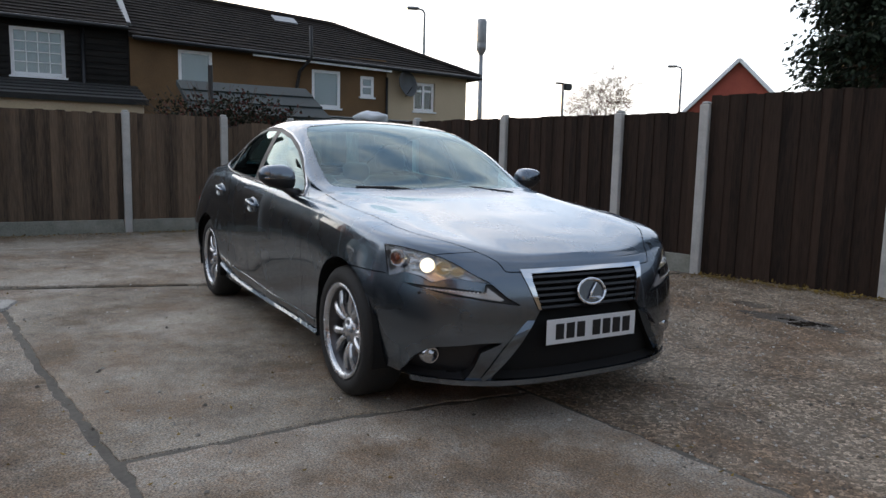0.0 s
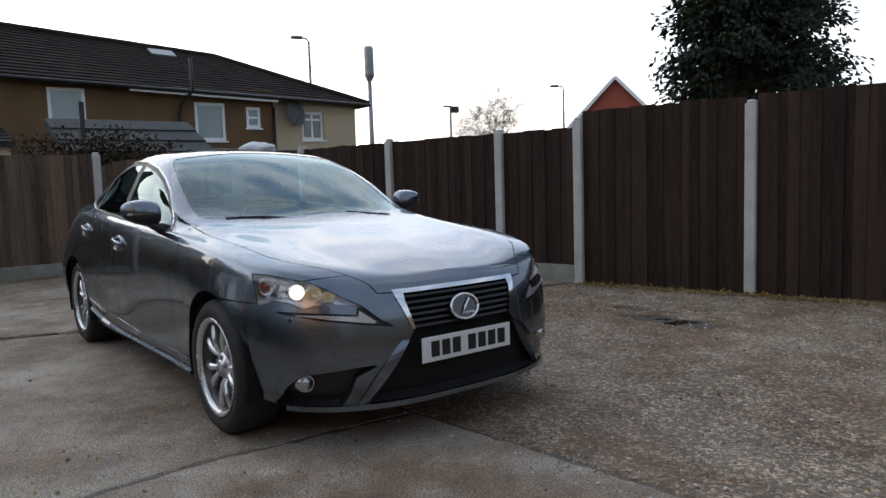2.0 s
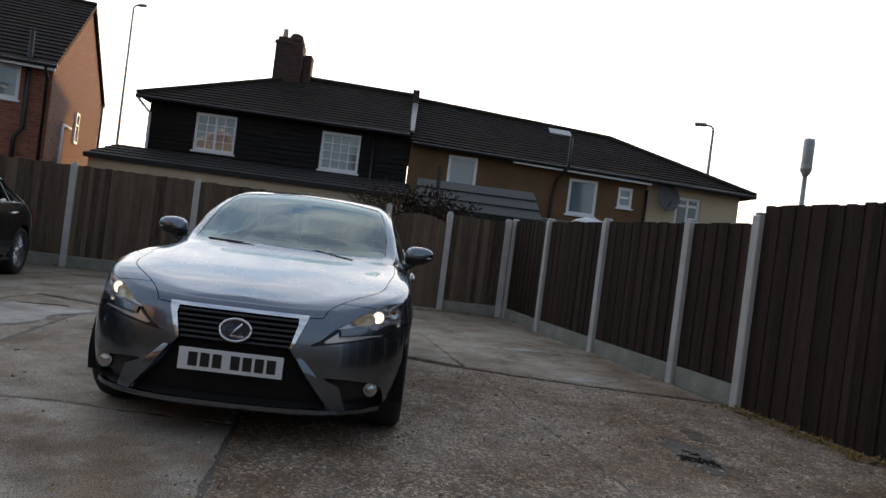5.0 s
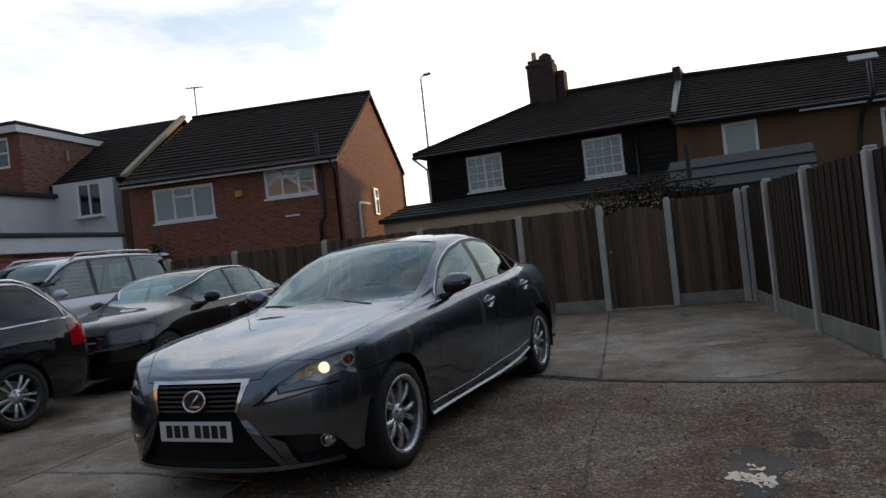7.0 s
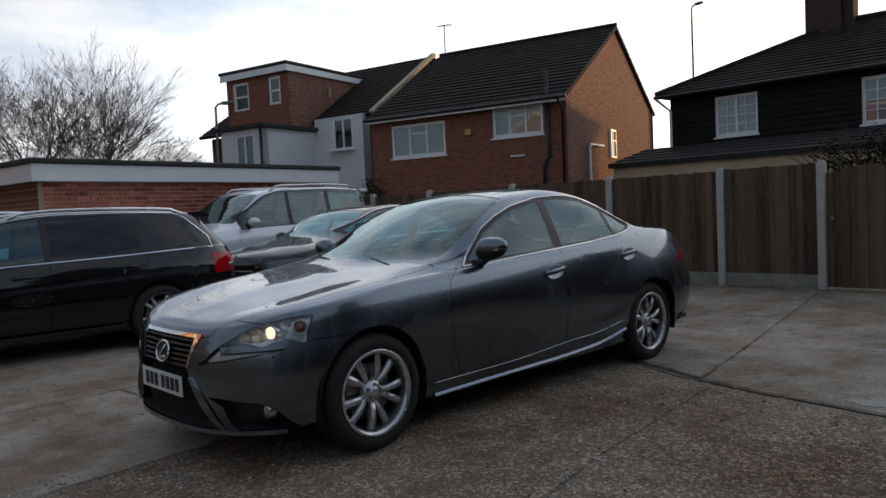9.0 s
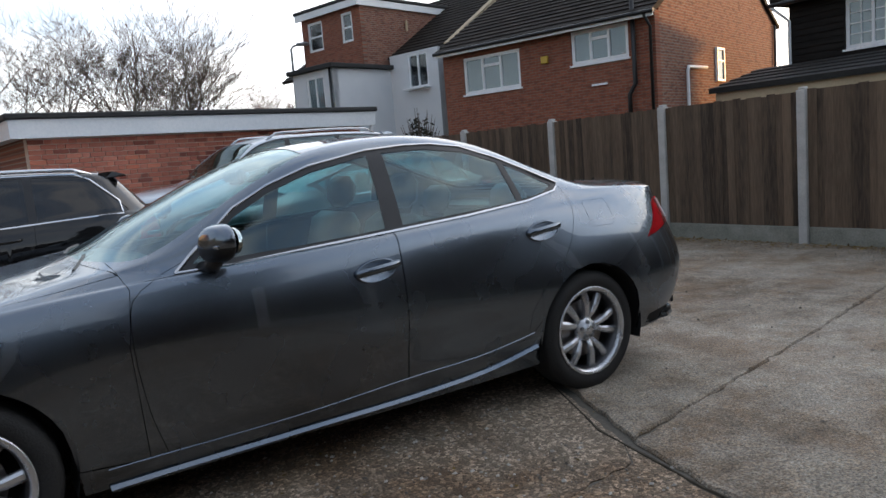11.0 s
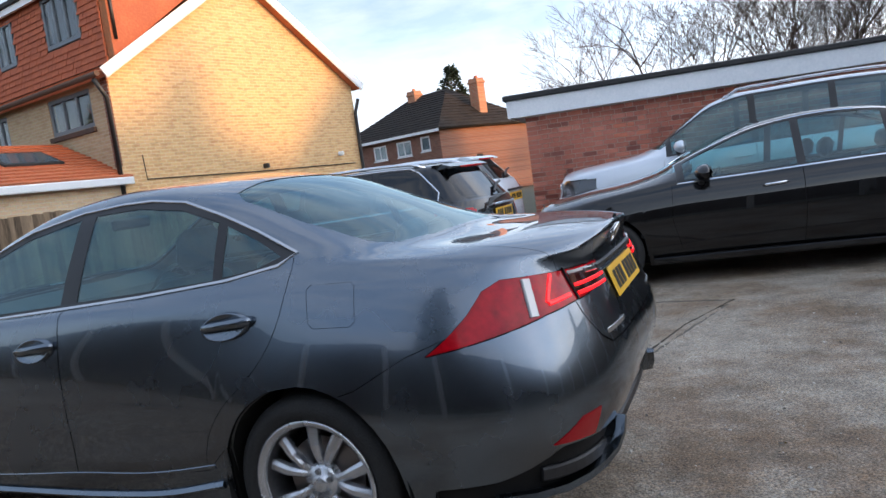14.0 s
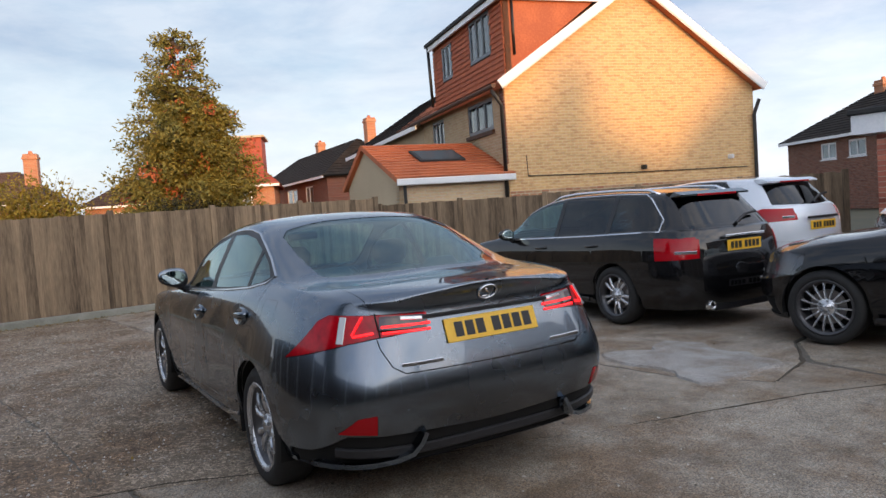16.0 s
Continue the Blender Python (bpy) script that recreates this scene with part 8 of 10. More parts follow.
def shell_spec(c):
    """Rows of a body shell from its long lines: top, belt, half-width and roof rail along x."""
    top, belt, wid, rail = curve(c["top"]), curve(c["belt"]), curve(c["width"]), curve(c["rail"])
    xs = np.linspace(c["tail"], c["nose"], 64)
    T, B, W, R = top(xs), belt(xs), wid(xs), rail(xs)
    cab = np.clip((T - B - 0.1) / 0.28, 0, 1)
    cab = cab * cab * (3 - 2 * cab)
    s = c["sill"]
    ys = [W - 0.07, W - 0.025, W, W - 0.006, W - 0.055]
    zs = [np.full_like(xs, s), np.full_like(xs, s + 0.13), np.full_like(xs, s + 0.34), B - 0.15, B]
    yb = W - 0.055
    bon_y, bon_z = (0.93, 0.74, 0.48, 0.24), (0.4, 0.72, 0.92, 0.985)
    cab_y = (yb - 0.025, yb + (R - yb) * 0.6, R, R * 0.55)
    cab_z = (0.08, 0.6, 0.925, 0.99)
    for k in range(4):
        ys.append(yb * bon_y[k] * (1 - cab) + cab_y[k] * cab)
        zs.append(B + (T - B) * (bon_z[k] * (1 - cab) + cab_z[k] * cab))
    ys.append(np.zeros_like(xs))
    zs.append(T)
    rows = []
    for k in range(10):
        rows.append((c["xf"][k], c["xr"][k], list(zip(xs.tolist(), ys[k].tolist())) if k < 9 else [(0.0, 0.0)], list(zip(xs.tolist(), zs[k].tolist()))))
    return {"corner": c["corner"], "power": c["power"], "axles": c["axles"], "hub_z": c["tyre"] + 0.005, "arch_r": c["tyre"] + 0.035, "keep_row": 16, "creases": (), "nose_cols": 28, "side_cols": 80, "row_steps": 4, "rows": rows}


def pane_polys(c):
    """Side panes under the roof rail, split at the pillars, and the surround about them all."""
    top, belt = curve(c["top"]), curve(c["belt"])
    rise = lambda x: float(belt(x) + 0.9 * (top(x) - belt(x))) - 0.01
    foot = lambda x: float(belt(x)) + 0.028

    def lid(x, grow=0.0):
        z = rise(x) + grow
        if "cut" in c:
            (xa, xb) = c["cut"]
            z = min(z, foot(x) + (x - xa + grow) / (xb - xa) * (rise(xb) - foot(xb)))
        return z

    polys = []
    for x0, x1 in c["panes"]:
        q = np.linspace(x0, x1, 12)
        up = [(x, lid(x)) for x in q if lid(x) > foot(x) + 0.012]
        polys.append(up + [(up[-1][0], foot(up[-1][0])), (up[0][0], foot(up[0][0]))])
    x0, x1 = c["panes"][0][0] + 0.06, c["panes"][-1][1] - 0.05
    q = np.linspace(x0, x1, 26)
    up = [(x, lid(x, 0.02)) for x in q if lid(x, 0.02) > foot(x)]
    rim = up + [(x, foot(x) - 0.02) for x in np.linspace(up[-1][0] - 0.01, up[0][0] + 0.01, 10)]
    return polys, rim


def parked_car(c):
    car = thing(c.get("name", "car"), pose(*c["at"]), c["label"], "car", "parked cars")
    spec = shell_spec(c)
    bm = grid_bm(trim_arches(car_grid(spec), spec))
    tree = BVHTree.FromBMesh(bm)
    mid = lambda f: f.calc_center_median()
    upper = lambda f: mid(f).y > 0.4 and abs(f.normal.x) < 0.8
    polys, rim = pane_polys(c)
    for k, p in enumerate(polys):
        cookie(bm, p, SIDE_VIEW, 1 + k, upper)
    cookie(bm, rim, SIDE_VIEW, 8, upper)
    cookie(bm, c["screen"], TOP_VIEW, 9, lambda f: mid(f).x > -0.4 and f.normal.z > 0.2 and mid(f).z > c["belt_z"])
    if c["kind"] == "saloon":
        cookie(bm, c["rear"], TOP_VIEW, 10, lambda f: mid(f).x < -0.6 and f.normal.z > 0.2 and mid(f).z > c["belt_z"])
    else:
        cookie(bm, c["rear"], FRONT_VIEW, 10, lambda f: mid(f).x < c["tail"] + 0.75 and f.normal.x < -0.2)
    cookie(bm, c["head"][0], SIDE_VIEW, 11, lambda f: mid(f).x > 1.2 and mid(f).y > c["head"][1][0][0])
    cookie(bm, c["head"][1], FRONT_VIEW, 11, lambda f: mid(f).x > 1.2 and f.normal.x > 0.2)
    cookie(bm, c["lamp"][0], SIDE_VIEW, 12, lambda f: mid(f).x < -1.2 and mid(f).y > c["lamp"][1][0][0])
    cookie(bm, c["lamp"][1], FRONT_VIEW, 12, lambda f: mid(f).x < -1.2 and f.normal.x < -0.2)
    cookie(bm, c["grille"], FRONT_VIEW, 13, lambda f: mid(f).x > 1.4 and f.normal.x > 0.2)
    cookie(bm, c["intake"], FRONT_VIEW, 14, lambda f: mid(f).x > 1.4 and f.normal.x > 0.2)
    cookie(bm, c["bonnet"], TOP_VIEW, 15, lambda f: mid(f).x > 0.5 and f.normal.z > 0.15 and mid(f).z > c["belt_z"] - 0.3)
    z = c["sill"]
    low = lambda f: mid(f).y > 0.4
    for k, d in enumerate(c["doors"]):
        cookie(bm, d, SIDE_VIEW, 20 + k, low)
    cookie(bm, [(c["axles"][0], 0), (c["axles"][0], c["head_z"]), (c["nose"] + 0.2, c["head_z"]), (c["nose"] + 0.2, 0)], SIDE_VIEW, 24, lambda f: mid(f).x > 1.0)
    cookie(bm, [(c["axles"][1], 0), (c["axles"][1], c["bump_z"]), (c["tail"] - 0.2, c["bump_z"]), (c["tail"] - 0.2, 0)], SIDE_VIEW, 25, lambda f: mid(f).x < -1.0)
    M = c["paint"]
    side_glass = [M_GLASS] + [c.get("rear_glass", M_GLASS)] * 4
    panel("body", pick(bm, {0}, gap=0.0, both=True), M, car)
    panel("bonnet", pick(bm, {15}, both=True), M, car)
    panel("front_bumper", pick(bm, {24}, both=True), M, car)
    panel("rear_bumper", pick(bm, {25}, both=True), M, car)
    panel("windscreen", pick(bm, {9}, gap=0.002, lip=0.004, both=True, offset=-0.003), M_GLASS, car).visible_shadow = False
    panel("rear_window", pick(bm, {10}, gap=0.002, lip=0.004, both=True, offset=-0.003), c.get("rear_glass", M_GLASS), car).visible_shadow = False
    panel("grille_back", pick(bm, {13}, gap=0.0, lip=-0.02, both=True, offset=-0.025), M_INNER, car)
    panel("intake", pick(bm, {14}, gap=0.0, lip=-0.02, both=True, offset=-0.025), M_INNER, car)
    panel("inner_skin", pick(bm, {0, 15, 24, 25, 20, 21, 12}, gap=0.0, lip=0, both=True, offset=-0.014), M_INNER, car)
    for flip in (False, True):
        s = -1 if flip else 1
        for k in range(len(polys)):
            panel("door_glass" if k < 2 else "quarter_glass", pick(bm, {1 + k}, gap=0.0, lip=0.004, mirror=flip, offset=-0.004), side_glass[k], car).visible_shadow = False
        panel("window_surround", pick(bm, {8}, gap=0.0, lip=0.01, mirror=flip, offset=-0.001), M_TRIM, car, "gloss black window surround")
        for k in range(len(c["doors"])):
            panel(("front_door", "rear_door")[k], pick(bm, {20 + k}, mirror=flip), M, car)
        hl = new("headlight")
        hl.parent = car
        panel("lens", pick(bm, {11}, gap=0.002, lip=0.006, mirror=flip, offset=-0.001), M_LENS, hl).visible_shadow = False
        panel("reflector", pick(bm, {11}, gap=0.0, lip=-0.03, mirror=flip, offset=-0.04), M_BOWL, hl)
        tl = new("tail_light")
        tl.parent = car
        panel("lens", pick(bm, {12}, gap=0.0015, lip=0.008, mirror=flip, offset=0.004), M_RED, tl)
        # clear stripe across the tail lamp
        (y0, y1, zz) = c["clear"]
        pts = []
        for k in range(5):
            y = y0 + (y1 - y0) * k / 4
            p, n = hit_on(tree, (c["tail"] - 1, y, zz), (1, 0, 0))
            if p is not None:
                pts.append(Vector((p.x - 0.006, p.y * s, p.z)))
        if len(pts) > 1:
            b2 = bmesh.new()
            ribbon(b2, pts, 0.035, 0.004, up=Vector((-1, 0, 0)))
            part("clear_lens", b2, M_SATIN, tl)
        if c.get("chrome", True):
            line = []
            for x, zz in rim + rim[:1]:
                p, n = hit_on(tree, (x, 2.0, zz), (0, -1, 0))
                if p is not None:
                    line.append((Vector((p.x, (p.y + 0.002) * s, p.z)), Vector((n.x, n.y * s, n.z))))
            b2 = bmesh.new()
            ribbon(b2, [p for p, n in line], 0.017, 0.004, normals=[n for p, n in line])
            part("chrome_strip", b2, M_CHROME, car)
        for hx, hz in c["handles"]:
            p, n = hit_on(tree, (hx, 2.0, hz), (0, -1, 0))
            b2 = bmesh.new()
            tube(b2, [(0.1, 0.0, 0), (0.08, 0.022 * s, 0), (-0.07, 0.024 * s, 0), (-0.1, 0.0, 0)], 0.013, 8)
            part("door_handle", b2, c.get("handle", M), car, m=pose(hx, p.y * s, hz, 0, 3, 0), smooth=True)
        mr = new("door_mirror")
        mr.parent = car
        mx, mz = c["mirror"]
        mr.matrix_basis = pose(mx, (c["half"] + 0.05) * s, mz)
        b2 = bmesh.new()
        bmesh.ops.create_uvsphere(b2, u_segments=20, v_segments=12, radius=1.0)
        for v in b2.verts:
            x, y, q = v.co
            v.co = ((x if x > 0 else x * 0.4) * 0.1 * (1 - 0.2 * y * s), y * 0.12, q * 0.078 * (1 - 0.15 * y * s))
        part("shell", b2, M, mr, smooth=True)
        b2 = bmesh.new()
        tube(b2, [(0.03, -0.06 * s, -0.05), (0.04, -0.13 * s, -0.09)], 0.03, 8)
        part("arm", b2, M_TRIM, mr, smooth=True)
        b2 = bmesh.new()
        bmesh.ops.create_uvsphere(b2, u_segments=16, v_segments=8, radius=1.0, matrix=Matrix.Translation((-0.04, 0, 0)) @ Matrix.Diagonal((0.006, 0.095, 0.06, 1)))
        part("mirror_glass", b2, M_MIRROR, mr, smooth=True)
        for wx in c["axles"]:
            wheel_at(car, wx, (c["half"] - 0.125) * s, c["tyre"], s, c["tyre"], c["rim"], 0.22, c["wheel"], c.get("spin", 9) + 31 * (wx < 0))
            b2 = bmesh.new()
            lathe(b2, [(c["tyre"] + 0.045, 0.4), (c["tyre"] + 0.045, c["half"] - 0.03)], 32, "Y")
            for v in list(b2.verts):
                if v.co.z < -0.13:
                    b2.verts.remove(v)
            part("wheel_well", b2, M_INNER, car, m=pose(wx, 0, c["tyre"]) @ Matrix.Diagonal((1, s, 1, 1)))
        if "rails" in c:
            pts = []
            xa, xb, lift = c["rails"]
            for k in range(13):
                x = xa + (xb - xa) * k / 12
                y = float(curve(c["rail"])(x)) * 0.93
                p, n = hit_on(tree, (x, y, 3.0), (0, 0, -1))
                pts.append((x, y * s, p.z + (lift if 0 < k < 12 else -0.01)))
            b2 = bmesh.new()
            tube(b2, pts, 0.017, 8)
            part("roof_rail", b2, c["rail_mat"], car, smooth=True)
        if c.get("blade"):
            b2 = bmesh.new()
            ribbon(b2, [Vector((x, (c["half"] - 0.012) * s, z + 0.05)) for x in (c["axles"][0] - 0.4, 0, c["axles"][1] + 0.4)], 0.05, 0.01, up=Vector((0, s, 0)))
            part("sill_blade", b2, M_TRIM if c["paint"] is not M_BLACK else M, car)
    # grille bars and badge
    gx = [y for y, q in c["grille"]]
    gz = [q for y, q in c["grille"]]
    for k in range(c.get("bars", 3)):
        zz = min(gz) + (max(gz) - min(gz)) * (k + 0.7) / (c.get("bars", 3) + 0.4)
        pts = []
        for j in range(13):
            y = (max(gx) - 0.03) * (j / 6 - 1)
            p, n = hit_on(tree, (c["nose"] + 1, abs(y), zz), (-1, 0, 0))
            if p is not None:
                pts.append(Vector((p.x - 0.006, y, zz)))
        b2 = bmesh.new()
        ribbon(b2, pts, 0.024, 0.008, up=Vector((1, 0, 0.2)))
        part("grille_bar", b2, M_CHROME, car)
    p, n = hit_on(tree, (c["nose"] + 1, 0.01, sum(gz) / len(gz)), (-1, 0, 0))
    b2 = bmesh.new()
    lathe(b2, [(0.0, 0.012), (0.06, 0.012), (0.07, 0.018), (0.08, 0.012), (0.084, 0.0)], 28, "X", (p.x, 0, sum(gz) / len(gz)))
    part("badge", b2, M_CHROME, car, "plain round chrome badge", smooth=True)
    p, n = hit_on(tree, (c["nose"] + 1, 0.01, c["plate_f"]), (-1, 0, 0))
    number_plate(car, pose(p.x + 0.012, 0, c["plate_f"], 0, 0, -90), M_PLATE_W)
    p, n = hit_on(tree, (c["tail"] - 1, 0.01, c["plate_r"]), (1, 0, 0))
    number_plate(car, pose(p.x - 0.012, 0, c["plate_r"], 0, 0, 90), M_PLATE_Y)
    b2 = bmesh.new()
    box(b2, -0.02, 0.02, -0.3, 0.3, -0.014, 0.014, 0.006, m=pose(p.x - 0.012, 0, c["plate_r"] + 0.1))
    part("boot_strip", b2, M_CHROME if c.get("chrome", True) else M_TRIM, car)
    # lower rear trim
    p, n = hit_on(tree, (c["tail"] - 1, 0.3, z + 0.05), (1, 0, 0))
    part("rear_diffuser", boxes((p.x - 0.004, p.x + 0.1, -0.45, 0.45, z - 0.02, z + 0.07), bevel=0.012), M_TRIM, car)
    for s in (-1, 1):
        if c.get("exhaust"):
            b2 = bmesh.new()
            lathe(b2, [(0.03, 0.12), (0.034, 0.0), (0.045, -0.01), (0.048, 0.0), (0.048, 0.12)], 16, "X", (p.x + 0.005, 0.48 * s, z + 0.045))
            part("exhaust", b2, M_CHROME, car, smooth=True)
    # spoiler and wiper of the upright tails
    if c["kind"] != "saloon":
        zt = float(curve(c["top"])(c["xr"][9]))
        b2 = bmesh.new()
        xs = c["xr"][9]
        w = float(curve(c["rail"])(xs)) * 0.95
        prism(b2, [(xs + 0.1, -w, zt - 0.005), (xs - 0.02, -w, zt - 0.0), (xs - 0.13, -w * 0.96, zt - 0.035), (xs - 0.13, -w * 0.96, zt - 0.055), (xs + 0.05, -w, zt - 0.06)], (0, 2 * w, 0))
        part("spoiler", b2, M, car)
        part("high_stop_lamp", boxes((xs - 0.136, xs - 0.128, -0.3, 0.3, zt - 0.056, zt - 0.036)), M_RED, car, "red high stop lamp")
        ry = [q for y, q in c["rear"]]
        p, n = hit_on(tree, (c["tail"] - 1, 0.02, min(ry) + 0.03), (1, 0, 0))
        b2 = bmesh.new()
        tube(b2, [(p.x - 0.02, 0.0, p.z), (p.x + 0.02, -0.2, p.z + 0.08), (p.x + 0.05, -0.4, p.z + 0.1)], 0.016, 6)
        part("rear_wiper", b2, M_TRIM, car)
        if c.get("spare"):
            b2 = bmesh.new()
            lathe(b2, [(0.0, -0.16), (0.3, -0.16), (0.36, -0.12), (0.37, 0.0)], 32, "X", (c["tail"] - 0.02, 0.05, 0.95))
            part("spare_wheel_cover", b2, M, car, smooth=True)
    # cabin
    cab = new("cabin")
    cab.parent = car
    part("floor", boxes((c["tail"] + 0.35, 0.8, -0.7, 0.7, z + 0.12, z + 0.16)), M_SEAT, cab)
    b2 = bmesh.new()
    bz = c["belt_z"]
    prism(b2, [(1.0, -0.68, z + 0.3), (1.0, -0.68, bz - 0.06), (0.7, -0.68, bz - 0.01), (0.45, -0.68, bz - 0.12), (0.5, -0.68, z + 0.3)], (0, 1.36, 0))
    part("dashboard", b2, M_SEAT, cab)
    b2 = bmesh.new()
    lathe(b2, [(0.17, -0.012), (0.185, 0), (0.17, 0.012), (0.158, 0), (0.17, -0.012)], 28, "X")
    part("steering_wheel", b2, M_SEAT, cab, m=pose(0.3, -0.36, bz - 0.1, 0, -24, 0), smooth=True)
    for x in (-0.15, -0.86):
        for y in (-0.36, 0.36):
            seat(cab, x, y, bz - 0.6)
    panel("headlining", pick(bm, {0}, gap=0.0, lip=0, both=True, offset=-0.03), M_HEADLINER, cab)
    part("underbody", boxes((c["tail"] + 0.25, c["nose"] - 0.3, -0.6, 0.6, z - 0.01, z + 0.1), bevel=0.03), M_INNER, car)
    bm.free()
    return car


WHEEL_FIVE = {"spokes": 5, "pairs": True, "split": 11, "off": 0.004, "slant": 0, "wi": 0.026, "wo": 0.034, "rim": M_ALLOY_SHADE, "spoke": M_ALLOY, "dish": 0.016}
WHEEL_MANY = {"spokes": 15, "pairs": False, "split": 0, "off": 0, "wi": 0.017, "wo": 0.02, "rim": M_ALLOY_SHADE, "spoke": M_ALLOY, "dish": 0.016}
WHEEL_PLAIN = {"spokes": 6, "pairs": False, "split": 0, "off": 0, "wi": 0.06, "wo": 0.08, "rim": M_ALLOY, "spoke": M_ALLOY, "dish": 0.02}

ESTATE = {
    "kind": "estate", "at": (2.02, -4.62, 0, 0, 0, -1.5), "label": "black estate car with privacy glass and chrome window line", "paint": M_BLACK, "rear_glass": M_GLASS_DARK,
    "nose": 2.16, "tail": -2.44, "half": 0.885, "sill": 0.2, "axles": (1.38, -1.38), "tyre": 0.32, "rim": 0.232, "wheel": WHEEL_FIVE, "belt_z": 0.93, "corner": (1.25, -1.6), "power": (3.2, 3.6),
    "top": [(2.16, 0.72), (2.05, 0.79), (1.6, 0.91), (1.05, 0.99), (0.9, 1.03), (0.5, 1.22), (0.1, 1.38), (-0.3, 1.448), (-0.8, 1.46), (-1.5, 1.445), (-2.0, 1.405), (-2.44, 1.36)],
    "belt": [(2.16, 0.66), (1.9, 0.72), (1.4, 0.84), (0.9, 0.9), (0.0, 0.935), (-1.0, 0.965), (-1.9, 1.0), (-2.44, 1.0)],
    "width": [(2.16, 0.87), (1.4, 0.885), (0.8, 0.87), (-0.8, 0.875), (-1.5, 0.885), (-2.44, 0.86)], "rail": [(1.0, 0.74), (0.4, 0.63), (0, 0.58), (-1.0, 0.575), (-1.9, 0.56), (-2.44, 0.54)],
    "xf": [2.08, 2.14, 2.16, 2.14, 2.1, 2.08, 2.06, 2.05, 2.04, 2.04], "xr": [-2.36, -2.43, -2.44, -2.4, -2.35, -2.32, -2.15, -2.03, -1.98, -1.97],
    "panes": [(0.66, -0.3), (-0.37, -1.22), (-1.29, -2.06)], "cut": (-2.08, -1.72), "screen": [(0.93, -0.02), (0.86, 0.55), (0.75, 0.66), (0.4, 0.58), (0.12, 0.5), (0.08, -0.02)],
    "rear": [(-0.02, 1.02), (0.58, 1.02), (0.61, 1.08), (0.5, 1.36), (0.4, 1.385), (-0.02, 1.395)],
    "head": ([(1.62, 0.7), (1.7, 0.8), (2.3, 0.77), (2.3, 0.6), (1.9, 0.6)], [(0.5, 0.58), (0.48, 0.72), (0.9, 0.8), (0.9, 0.58)]),
    "lamp": ([(-2.24, 0.74), (-2.18, 0.86), (-2.24, 0.94), (-2.6, 0.94), (-2.6, 0.71)], [(0.6, 0.73), (0.57, 0.92), (0.9, 0.95), (0.9, 0.71)]), "clear": (0.62, 0.78, 0.79),
    "grille": [(-0.02, 0.48), (0.36, 0.5), (0.42, 0.68), (-0.02, 0.7)], "intake": [(-0.02, 0.25), (0.7, 0.25), (0.74, 0.4), (-0.02, 0.4)],
    "bonnet": [(2.3, -0.02), (2.3, 0.4), (1.9, 0.6), (1.4, 0.7), (1.0, 0.73), (0.88, 0.6), (0.96, -0.02)], "head_z": 0.6, "bump_z": 0.62,
    "doors": [[(0.78, 0.92), (0.8, 0.6), (0.72, 0.28), (-0.3, 0.28), (-0.335, 0.6), (-0.335, 1.0)], [(-0.335, 1.0), (-0.335, 0.6), (-0.3, 0.28), (-0.95, 0.28), (-1.05, 0.5), (-1.25, 0.74), (-1.26, 1.0)]],
    "handles": [(-0.1, 0.83), (-1.05, 0.86)], "mirror": (0.52, 1.0), "rails": (0.0, -1.8, 0.03), "rail_mat": M_CHROME, "plate_f": 0.36, "plate_r": 0.83, "exhaust": True, "blade": True,
}
